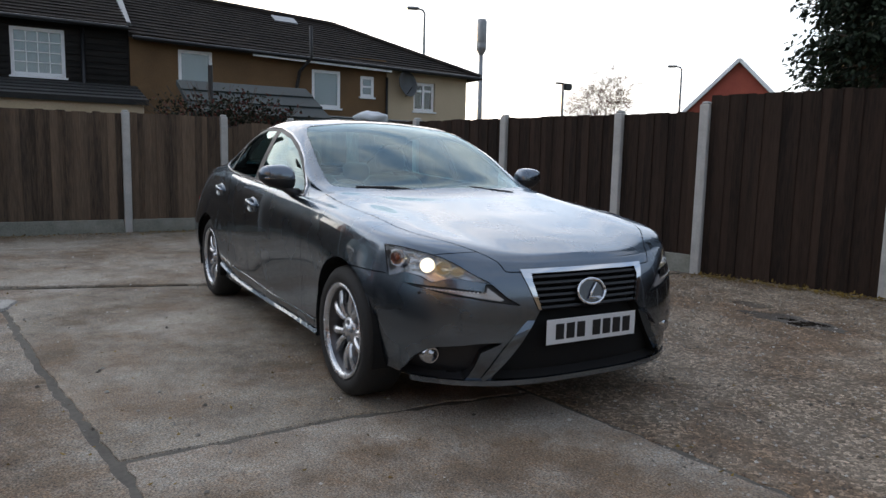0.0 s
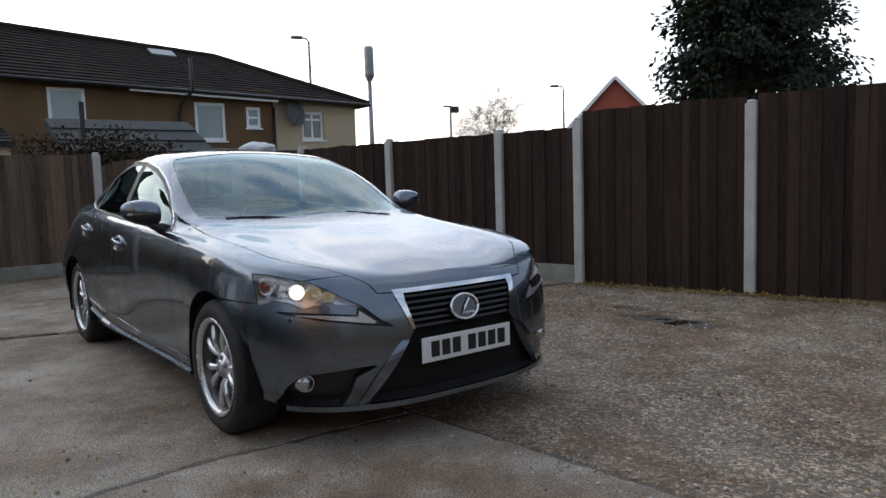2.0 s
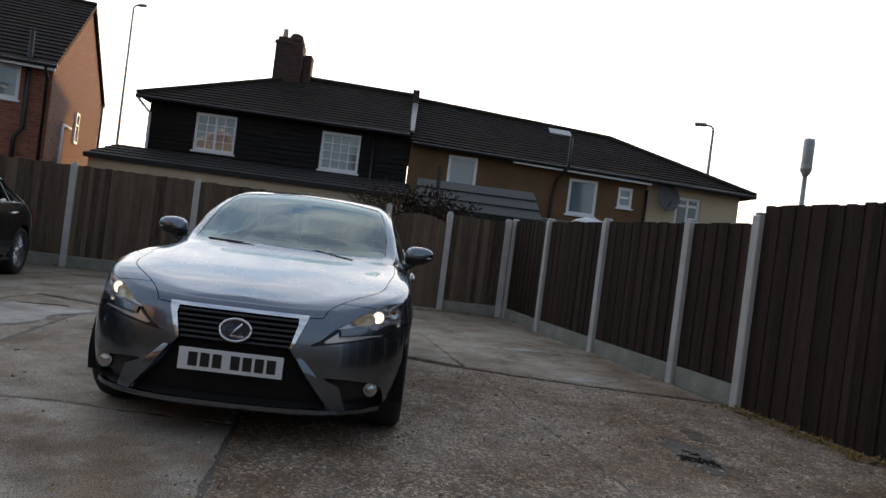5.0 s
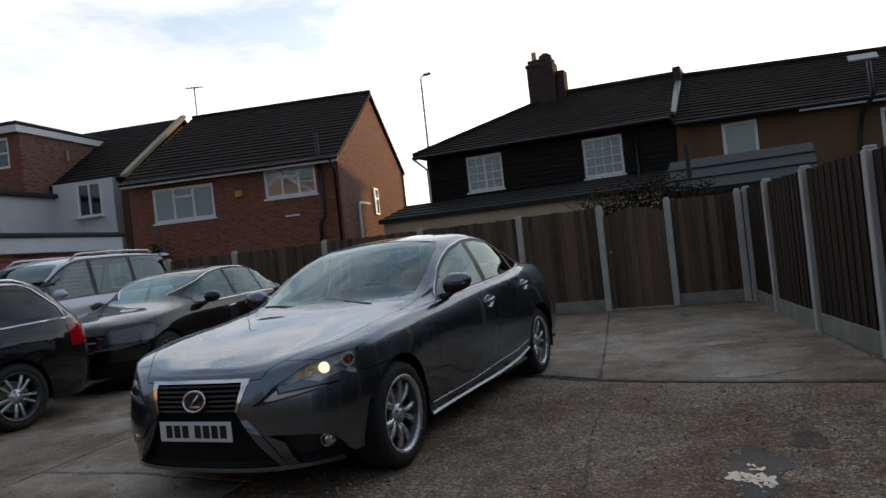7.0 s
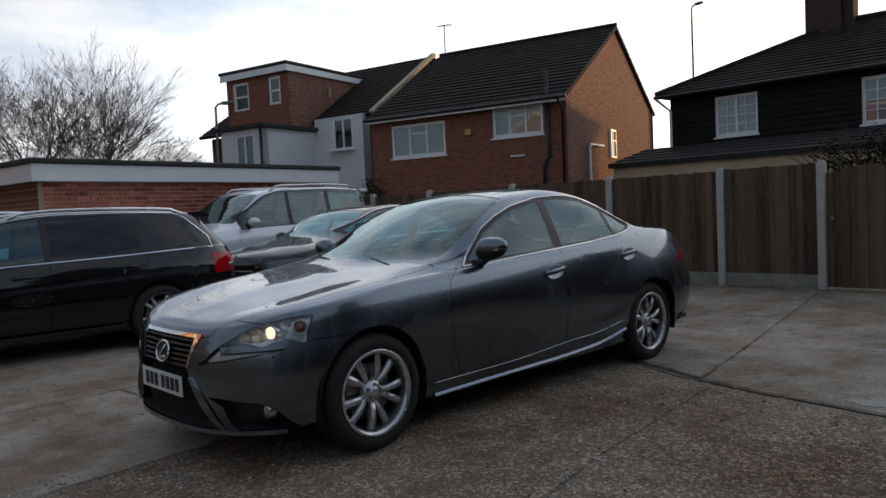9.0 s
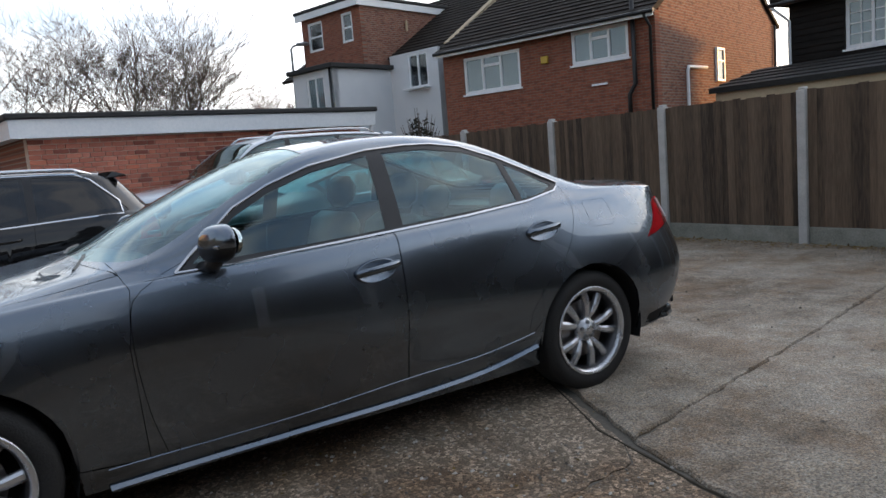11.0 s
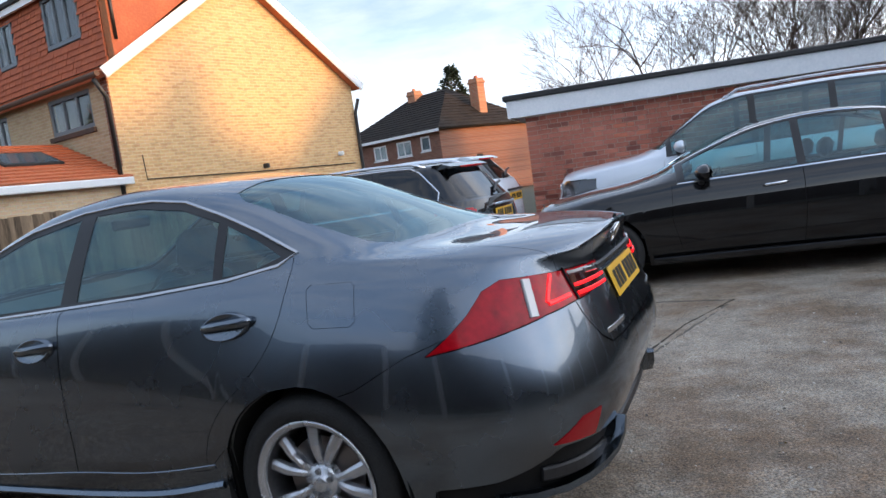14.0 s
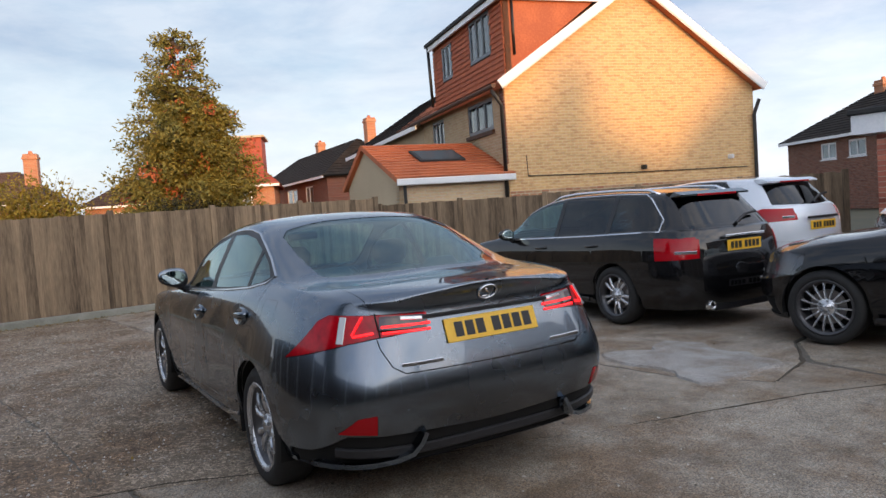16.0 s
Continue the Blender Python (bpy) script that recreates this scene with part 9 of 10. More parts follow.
LIMO = {
    "kind": "saloon", "at": (-2.82, -5.1, 0, 0, 0, 8.8), "label": "black saloon car with many-spoked wheels and chrome window line", "paint": M_BLACK,
    "nose": 2.22, "tail": -2.47, "half": 0.905, "sill": 0.19, "axles": (1.42, -1.42), "tyre": 0.325, "rim": 0.238, "wheel": WHEEL_MANY, "belt_z": 0.93, "corner": (1.25, -1.35), "power": (3.1, 3.4),
    "top": [(2.22, 0.73), (2.1, 0.8), (1.7, 0.9), (1.1, 0.98), (0.92, 1.02), (0.5, 1.21), (0.1, 1.36), (-0.3, 1.425), (-0.7, 1.435), (-1.1, 1.385), (-1.5, 1.24), (-1.85, 1.1), (-2.1, 1.05), (-2.47, 0.99)],
    "belt": [(2.22, 0.66), (1.9, 0.74), (1.4, 0.85), (0.9, 0.905), (0.0, 0.935), (-1.0, 0.96), (-1.6, 0.955), (-2.47, 0.89)],
    "width": [(2.22, 0.88), (1.4, 0.905), (0.8, 0.885), (-0.8, 0.89), (-1.4, 0.905), (-2.0, 0.87), (-2.47, 0.82)], "rail": [(1.0, 0.74), (0.4, 0.63), (0, 0.58), (-1.0, 0.57), (-1.6, 0.58), (-2.47, 0.56)],
    "xf": [2.12, 2.19, 2.22, 2.2, 2.15, 2.13, 2.11, 2.1, 2.09, 2.09], "xr": [-2.36, -2.44, -2.47, -2.44, -2.37, -2.35, -2.33, -2.32, -2.31, -2.31],
    "panes": [(0.68, -0.28), (-0.35, -1.02), (-1.07, -1.5)], "screen": [(0.95, -0.02), (0.88, 0.55), (0.77, 0.66), (0.4, 0.58), (0.12, 0.5), (0.08, -0.02)],
    "rear": [(-1.85, -0.02), (-1.8, 0.5), (-1.7, 0.56), (-1.25, 0.53), (-1.1, 0.46), (-1.06, -0.02)],
    "head": ([(1.66, 0.76), (1.76, 0.82), (2.3, 0.77), (2.3, 0.6), (1.95, 0.62)], [(0.5, 0.6), (0.5, 0.71), (0.9, 0.8), (0.9, 0.6)]),
    "lamp": ([(-2.02, 0.86), (-2.05, 0.95), (-2.2, 0.97), (-2.6, 0.92), (-2.6, 0.74), (-2.25, 0.76)], [(0.5, 0.74), (0.5, 0.86), (0.9, 0.95), (0.9, 0.74)]), "clear": (0.55, 0.72, 0.8),
    "grille": [(-0.02, 0.44), (0.36, 0.46), (0.44, 0.64), (0.4, 0.7), (-0.02, 0.71)], "intake": [(-0.02, 0.22), (0.74, 0.22), (0.78, 0.38), (-0.02, 0.36)], "bars": 2,
    "bonnet": [(2.3, -0.02), (2.3, 0.4), (1.9, 0.62), (1.4, 0.72), (1.0, 0.75), (0.9, 0.6), (0.98, -0.02)], "head_z": 0.6, "bump_z": 0.7,
    "doors": [[(0.8, 0.92), (0.82, 0.6), (0.74, 0.26), (-0.28, 0.26), (-0.315, 0.6), (-0.315, 1.0)], [(-0.315, 1.0), (-0.315, 0.6), (-0.28, 0.26), (-0.95, 0.26), (-1.06, 0.5), (-1.24, 0.72), (-1.26, 1.0)]],
    "handles": [(-0.08, 0.83), (-1.06, 0.85)], "handle": M_CHROME, "mirror": (0.5, 1.0), "plate_f": 0.4, "plate_r": 0.74, "exhaust": True, "blade": True, "spin": 3,
}
OFFROAD = {
    "kind": "suv", "at": (-2.56, -7.66, 0, 0, 0, 7.4), "label": "silver off-road car with roof rails and rear spoiler", "paint": M_SILVER, "chrome": False,
    "nose": 2.25, "tail": -2.42, "half": 0.93, "sill": 0.4, "axles": (1.4, -1.38), "tyre": 0.385, "rim": 0.235, "wheel": WHEEL_PLAIN, "belt_z": 1.22, "corner": (1.35, -1.75), "power": (3.2, 4.2),
    "top": [(2.25, 1.02), (2.1, 1.08), (1.6, 1.16), (1.12, 1.22), (0.95, 1.27), (0.55, 1.52), (0.25, 1.72), (0.0, 1.8), (-0.6, 1.84), (-1.4, 1.85), (-2.42, 1.8)],
    "belt": [(2.25, 0.92), (1.8, 1.02), (1.2, 1.1), (0.6, 1.14), (-1.0, 1.18), (-2.42, 1.2)],
    "width": [(2.25, 0.89), (1.4, 0.93), (0.8, 0.915), (-0.8, 0.915), (-1.4, 0.93), (-2.42, 0.9)], "rail": [(1.0, 0.8), (0.4, 0.72), (0, 0.69), (-1.0, 0.685), (-2.42, 0.66)],
    "xf": [2.15, 2.22, 2.25, 2.24, 2.2, 2.18, 2.16, 2.14, 2.13, 2.13], "xr": [-2.34, -2.41, -2.42, -2.4, -2.37, -2.35, -2.3, -2.24, -2.2, -2.19],
    "panes": [(0.72, -0.22), (-0.3, -1.12), (-1.2, -2.08)], "screen": [(1.0, -0.02), (0.93, 0.6), (0.85, 0.72), (0.5, 0.68), (0.24, 0.6), (0.2, -0.02)],
    "rear": [(-0.02, 1.25), (0.68, 1.25), (0.64, 1.72), (-0.02, 1.74)],
    "head": ([(1.75, 0.86), (1.8, 1.0), (2.4, 0.98), (2.4, 0.78), (2.0, 0.78)], [(0.55, 0.78), (0.55, 0.95), (0.95, 1.0), (0.95, 0.78)]),
    "lamp": ([(-2.2, 0.85), (-2.2, 1.2), (-2.6, 1.2), (-2.6, 0.85)], [(0.72, 0.85), (0.72, 1.2), (0.95, 1.2), (0.95, 0.85)]), "clear": (0.74, 0.85, 1.0),
    "grille": [(-0.02, 0.78), (0.42, 0.78), (0.46, 0.95), (-0.02, 0.97)], "intake": [(-0.02, 0.48), (0.6, 0.48), (0.65, 0.62), (-0.02, 0.62)],
    "bonnet": [(2.4, -0.02), (2.4, 0.5), (2.0, 0.68), (1.4, 0.76), (1.02, 0.78), (0.95, 0.6), (1.04, -0.02)], "head_z": 0.78, "bump_z": 0.75,
    "doors": [[(0.82, 1.12), (0.86, 0.7), (0.8, 0.46), (-0.24, 0.46), (-0.26, 0.8), (-0.26, 1.2)], [(-0.26, 1.2), (-0.26, 0.8), (-0.24, 0.46), (-0.9, 0.46), (-1.0, 0.75), (-1.16, 0.95), (-1.16, 1.2)]],
    "handles": [(-0.1, 1.03), (-1.0, 1.05)], "mirror": (0.6, 1.25), "rails": (0.05, -1.95, 0.06), "rail_mat": M_SATIN, "plate_f": 0.68, "plate_r": 0.72, "spare": True, "blade": True,
}
HATCH = {
    "kind": "hatch", "at": (2.26, -6.96, 0, 0, 0, -1.0), "label": "silver hatchback car with dark rear window and red lamps", "paint": M_SILVER, "chrome": False, "rear_glass": M_GLASS_DARK,
    "nose": 2.12, "tail": -2.08, "half": 0.885, "sill": 0.27, "axles": (1.28, -1.28), "tyre": 0.335, "rim": 0.225, "wheel": WHEEL_FIVE, "belt_z": 1.04, "corner": (1.15, -1.2), "power": (2.9, 2.9),
    "top": [(2.12, 0.8), (2.0, 0.87), (1.5, 0.99), (1.0, 1.07), (0.85, 1.11), (0.4, 1.33), (0.05, 1.48), (-0.4, 1.54), (-1.0, 1.54), (-1.6, 1.49), (-2.08, 1.4)],
    "belt": [(2.12, 0.74), (1.7, 0.84), (1.2, 0.93), (0.6, 1.0), (-0.6, 1.06), (-1.2, 1.12), (-2.08, 1.12)],
    "width": [(2.12, 0.86), (1.3, 0.885), (0.7, 0.87), (-0.7, 0.87), (-1.3, 0.885), (-2.08, 0.83)], "rail": [(0.9, 0.74), (0.4, 0.63), (0, 0.59), (-1.0, 0.57), (-2.08, 0.52)],
    "xf": [2.02, 2.09, 2.12, 2.1, 2.05, 2.03, 2.01, 2.0, 1.99, 1.99], "xr": [-1.98, -2.06, -2.08, -2.05, -1.98, -1.93, -1.78, -1.64, -1.58, -1.57],
    "panes": [(0.62, -0.25), (-0.33, -1.02), (-1.08, -1.5)], "cut": (-1.5, -1.1), "screen": [(0.88, -0.02), (0.82, 0.52), (0.72, 0.63), (0.4, 0.58), (0.1, 0.5), (0.06, -0.02)],
    "rear": [(-0.02, 1.14), (0.6, 1.16), (0.5, 1.42), (-0.02, 1.46)],
    "head": ([(1.55, 0.8), (1.62, 0.9), (2.3, 0.86), (2.3, 0.7), (1.9, 0.7)], [(0.5, 0.7), (0.5, 0.8), (0.9, 0.88), (0.9, 0.7)]),
    "lamp": ([(-1.6, 1.06), (-1.72, 1.12), (-2.3, 1.08), (-2.3, 0.94), (-1.85, 0.97)], [(0.42, 0.96), (0.42, 1.04), (0.6, 1.1), (0.95, 1.1), (0.95, 0.94)]), "clear": (0.46, 0.6, 1.0),
    "grille": [(-0.02, 0.6), (0.4, 0.6), (0.46, 0.74), (-0.02, 0.76)], "intake": [(-0.02, 0.33), (0.6, 0.33), (0.65, 0.46), (-0.02, 0.46)],
    "bonnet": [(2.3, -0.02), (2.3, 0.4), (1.9, 0.58), (1.4, 0.68), (0.95, 0.72), (0.82, 0.6), (0.92, -0.02)], "head_z": 0.7, "bump_z": 0.7,
    "doors": [[(0.74, 0.98), (0.76, 0.65), (0.7, 0.34), (-0.28, 0.34), (-0.29, 0.7), (-0.29, 1.1)], [(-0.29, 1.1), (-0.29, 0.7), (-0.28, 0.34), (-0.86, 0.34), (-0.96, 0.6), (-1.08, 0.8), (-1.1, 1.12)]],
    "handles": [(-0.1, 0.92), (-0.95, 0.98)], "mirror": (0.48, 1.1), "plate_f": 0.5, "plate_r": 0.88, "blade": True,
}


for spec in (ESTATE, LIMO, OFFROAD, HATCH):
    parked_car(spec)

# ---- trees and bushes ----
def leaf_mat(name, dark, light, rough=0.65):
    """Foliage whose tone differs from leaf to leaf."""
    m = bpy.data.materials.new(name)
    m.use_nodes = True
    n, l = m.node_tree.nodes, m.node_tree.links
    b = n["Principled BSDF"]
    geo = n.new("ShaderNodeNewGeometry")
    ramp = n.new("ShaderNodeValToRGB")
    ramp.color_ramp.elements[0].color, ramp.color_ramp.elements[1].color = (*dark, 1), (*light, 1)
    l.new(geo.outputs["Random Per Island"], ramp.inputs["Fac"])
    l.new(ramp.outputs["Color"], b.inputs["Base Color"])
    b.inputs["Roughness"].default_value = rough
    b.inputs["Specular IOR Level"].default_value = 0.25
    return m


M_BARK = surf("grey_brown_bark", (0.05, 0.036, 0.026), (0.14, 0.105, 0.08), 0.9, 4, 40, 0.5)
M_TWIG = surf("pinkish_brown_twigs", (0.035, 0.02, 0.015), (0.085, 0.052, 0.04), 0.9, 2, 20, 0.0)
M_TWIG_RED = surf("orange_red_twigs", (0.3, 0.07, 0.03), (0.5, 0.16, 0.06), 0.8, 2, 20, 0.0)
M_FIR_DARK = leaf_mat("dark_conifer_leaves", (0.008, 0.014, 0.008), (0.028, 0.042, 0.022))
# olive leaves, lifted in colour to stand in for stronger sunlight
M_FIR_SUN = leaf_mat("sun_brightened_olive_leaves", (0.075, 0.078, 0.018), (0.22, 0.19, 0.045))
M_LEAF_RED = leaf_mat("dull_red_leaves", (0.05, 0.012, 0.012), (0.14, 0.045, 0.03))
M_LEAF_DARK = leaf_mat("dark_bramble_leaves", (0.01, 0.014, 0.008), (0.04, 0.04, 0.022))
M_LEAF_YELLOW = leaf_mat("yellow_green_leaves", (0.1, 0.09, 0.015), (0.24, 0.19, 0.03))
M_LITTER = leaf_mat("yellow_brown_litter", (0.07, 0.045, 0.015), (0.3, 0.2, 0.05), 0.9)


class Sticks:
    """Many thin tapered sticks gathered into one mesh."""

    def __init__(self, sides=4):
        self.v, self.f, self.sides = [], [], sides

    def stick(self, a, b, ra, rb):
        d = (b - a)
        if d.length < 1e-4:
            return
        d.normalize()
        s = d.orthogonal().normalized()
        u = d.cross(s)
        k0, n = len(self.v), self.sides
        for p, r in ((a, ra), (b, rb)):
            for k in range(n):
                t = math.tau * k / n
                self.v.append(tuple(p + s * (r * math.cos(t)) + u * (r * math.sin(t))))
        for k in range(n):
            j = (k + 1) % n
            self.f.append((k0 + k, k0 + j, k0 + n + j, k0 + n + k))

    def leaf(self, p, along, across, length, width):
        """A small pointed leaf, folded along its middle."""
        k0 = len(self.v)
        nrm = along.cross(across).normalized()
        self.v += [tuple(p), tuple(p + along * length * 0.45 + across * width + nrm * width * 0.3), tuple(p + along * length), tuple(p + along * length * 0.45 - across * width + nrm * width * 0.3)]
        self.f += [(k0, k0 + 1, k0 + 2), (k0, k0 + 2, k0 + 3)]

    def link(self, name, material, parent, label="", kind=""):
        me = bpy.data.meshes.new(name)
        me.from_pydata(self.v, [], self.f)
        me.materials.append(material)
        ob = new(name, me)
        ob.parent = parent
        return tagged(ob, label, kind=kind)


def rand_way(rnd):
    return Vector((rnd.gauss(0, 1), rnd.gauss(0, 1), rnd.gauss(0, 1))).normalized()


def bare_tree(x, y, height, seed, spread=0.5, label="tall leafless tree with fine pale twigs", droop=0.0, levels=6):
    rnd = random.Random(seed)
    t = thing("tree", pose(x, y, 0), label, "tree", "bare trees")
    wood, twig = Sticks(7), Sticks(3)

    def grow(p, d, length, r, level):
        q = p + d * length * 0.5 + rand_way(rnd) * length * 0.04
        e = q + (d + rand_way(rnd) * 0.16).normalized() * length * 0.5
        put = wood if level < 2 else twig
        put.stick(p, q, r, r * 0.8)
        put.stick(q, e, r * 0.8, r * 0.6)
        if level >= levels:
            return
        n = 4 if level < 1 else rnd.choice((3, 3, 4))
        for k in range(n):
            s = rnd.uniform(0.45, 1.0) if k else 1.0
            at = p.lerp(q, s * 2) if s < 0.5 else q.lerp(e, s * 2 - 1)
            side = rand_way(rnd)
            side.z = side.z * 0.5 + 0.15 - droop * level * 0.4
            w = (d * (1.0 if k == 0 else 0.75) + side * (spread if k else spread * 0.45)).normalized()
            grow(at, w, length * rnd.uniform(0.6, 0.8), max(0.0045, r * rnd.uniform(0.4, 0.56)), level + 1)

    for k in range(rnd.choice((2, 3))):
        lean = Vector((rnd.gauss(0, 0.28), rnd.gauss(0, 0.28), 1)).normalized()
        grow(Vector((rnd.uniform(-0.2, 0.2), rnd.uniform(-0.2, 0.2), -0.02)), lean, height * 0.3, height * 0.012, 0)
    wood.link("trunk", M_BARK, t)
    twig.link("twig_crown", M_TWIG, t, kind="stuff")
    return t


def conifer(x, y, height, radius, material, seed, label, foot=0.6, sprays=420, red=0.0, peaks=1, leaf=0.22, droop=0.35, taper=0.7, thick=16):
    """Trunk, boughs, and sprays of flat leaves on every bough, with gaps between them."""
    rnd = random.Random(seed)
    t = thing("conifer", pose(x, y, 0), label, "conifer tree")
    wood, green, rust = Sticks(6), Sticks(3), Sticks(3)
    tops = [(Vector((rnd.uniform(-0.42, 0.42) * radius * (peaks > 1), rnd.uniform(-0.42, 0.42) * radius * (peaks > 1), 0)), 1.0 if k == 0 else rnd.uniform(0.72, 0.88)) for k in range(peaks)]
    for off, part_h in tops:
        h = height * part_h
        wood.stick(Vector((off.x * 0.3, off.y * 0.3, -0.02)), Vector((off.x, off.y, h * 0.6)), height * 0.02, height * 0.011)
        wood.stick(Vector((off.x, off.y, h * 0.6)), Vector((off.x, off.y, h * 0.98)), height * 0.011, 0.01)
        for k in range(sprays // peaks):
            f = rnd.random() ** 0.8
            z = foot + (h - foot) * f
            shape = (1 - f) ** taper * (0.62 + 0.38 * min(1, f * 5)) + 0.05
            lump = 0.78 + 0.5 * noise.noise(Vector((seed, z * 0.55, k % 7)))
            reach = radius * shape * lump * rnd.uniform(0.6, 1.1)
            a = rnd.uniform(0, math.tau)
            d = Vector((math.cos(a), math.sin(a), rnd.uniform(-0.1, 0.4)))
            p = Vector((off.x, off.y, z))
            e = p + d * reach - Vector((0, 0, droop * reach * 0.3))
            wood.stick(p, e, 0.03 + 0.01 * reach, 0.006)
            m = int(10 + reach * thick)
            rusty = red and rnd.random() < red * (0.3 + f)
            for j in range(m):
                s = 0.25 + 0.8 * math.sqrt(rnd.random())
                c = p.lerp(e, s) + rand_way(rnd) * (0.1 + 0.13 * reach * rnd.random())
                way = (d * 0.7 + rand_way(rnd) * 0.7 + Vector((0, 0, -droop))).normalized()
                put = rust if rusty and rnd.random() < 0.7 else green
                put.leaf(c, way, way.orthogonal().normalized(), leaf * rnd.uniform(0.6, 1.4), leaf * rnd.uniform(0.16, 0.34))
    wood.link("trunk", M_BARK, t)
    green.link("crown", material, t, kind="stuff")
    if red:
        rust.link("rust_spray", M_TWIG_RED, t, kind="stuff")
    return t


def bush(x, y, z, size, material, seed, label, count=1500, leaf=0.07, extra=None, name="bush"):
    """A loose heap of twigs with leaves; size: half-widths."""
    rnd = random.Random(seed)
    t = thing(name, pose(x, y, 0), label, "bush")
    stems, green, other = Sticks(4), Sticks(3), Sticks(3)
    for k in range(40):
        a = rand_way(rnd)
        e = Vector((a.x * size[0], a.y * size[1], z + abs(a.z) * size[2]))
        m = Vector((e.x * 0.4, e.y * 0.4, z * 0.6 + 0.3))
        stems.stick(Vector((a.x * 0.2, a.y * 0.2, -0.02)), m, 0.02, 0.013)
        stems.stick(m, e * 1.04, 0.013, 0.004)
    for k in range(count):
        a = rand_way(rnd)
        r = rnd.random() ** 0.4 * (0.85 + 0.45 * noise.noise(a * 2.4 + Vector((seed, 0, 0))))
        p = Vector((a.x * size[0] * r, a.y * size[1] * r, z + a.z * size[2] * r))
        p.z = max(0.02, p.z)
        way = (rand_way(rnd) + Vector((0, 0, -0.3))).normalized()
        put = other if extra and rnd.random() < 0.25 else green
        put.leaf(p, way, way.orthogonal().normalized(), leaf * rnd.uniform(0.6, 1.5), leaf * rnd.uniform(0.25, 0.45))
    stems.link("stem", M_BARK, t)
    green.link("leaves", material, t, kind="stuff")
    if extra:
        other.link("red_leaves", extra, t, kind="stuff")
    return t


# the great dark conifer beyond the high fence
conifer(-1.75, 8.5, 8.6, 1.6, M_FIR_DARK, 5, "tall dark green conifer overhanging the boarded fence", 1.7, 900, 0.0, 2, 0.1, 0.6, 0.45, 84)
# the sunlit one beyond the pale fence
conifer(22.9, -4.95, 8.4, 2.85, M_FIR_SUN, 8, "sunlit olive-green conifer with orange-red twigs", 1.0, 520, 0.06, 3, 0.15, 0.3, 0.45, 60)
conifer(15.6, -45.0, 8.6, 2.8, M_FIR_DARK, 12, "dark green conifer behind the brown-roofed house", 1.5, 260, 0.0, 1, 0.25, 0.2)
# bare trees behind the garage
for k, (x, y, hgt, s) in enumerate(((3.2, -23.5, 5.4, 0.9), (0.6, -24.5, 8.6, 0.85), (-1.6, -25.5, 9.2, 0.8), (-4.2, -26.5, 9.8, 0.5), (-6.9, -27.0, 8.4, 0.75), (-12.5, -34.0, 7.0, 0.75))):
    bare_tree(x, y, hgt, 31 + k, s)
bare_tree(-24.6, 25.0, 7.4, 50, 0.6, "pale weeping leafless tree beyond the fence", 0.35)
bare_tree(-40.0, 21.0, 6.0, 51, 0.6)
bare_tree(-24.0, -19.0, 9.4, 52, 0.6)
# bushes
bush(-8.0, 0.9, 1.65, (0.7, 1.6, 0.62), M_LEAF_DARK, 3, "dark bramble bush with dull red leaves above the fence", 3600, 0.06, M_LEAF_RED)
bush(19.8, 1.4, 1.6, (1.3, 2.3, 1.75), M_LEAF_YELLOW, 6, "yellow-green bush behind the pale fence", 12000, 0.1)
bush(-6.9, -9.6, 1.6, (0.4, 0.5, 0.7), M_LEAF_DARK, 7, "small green shrub behind the back fence", 500, 0.09)
bush(20.5, -3.6, 1.5, (1.3, 1.8, 1.2), M_LEAF_DARK, 9, "dark green bush under the conifer", 3000, 0.1)


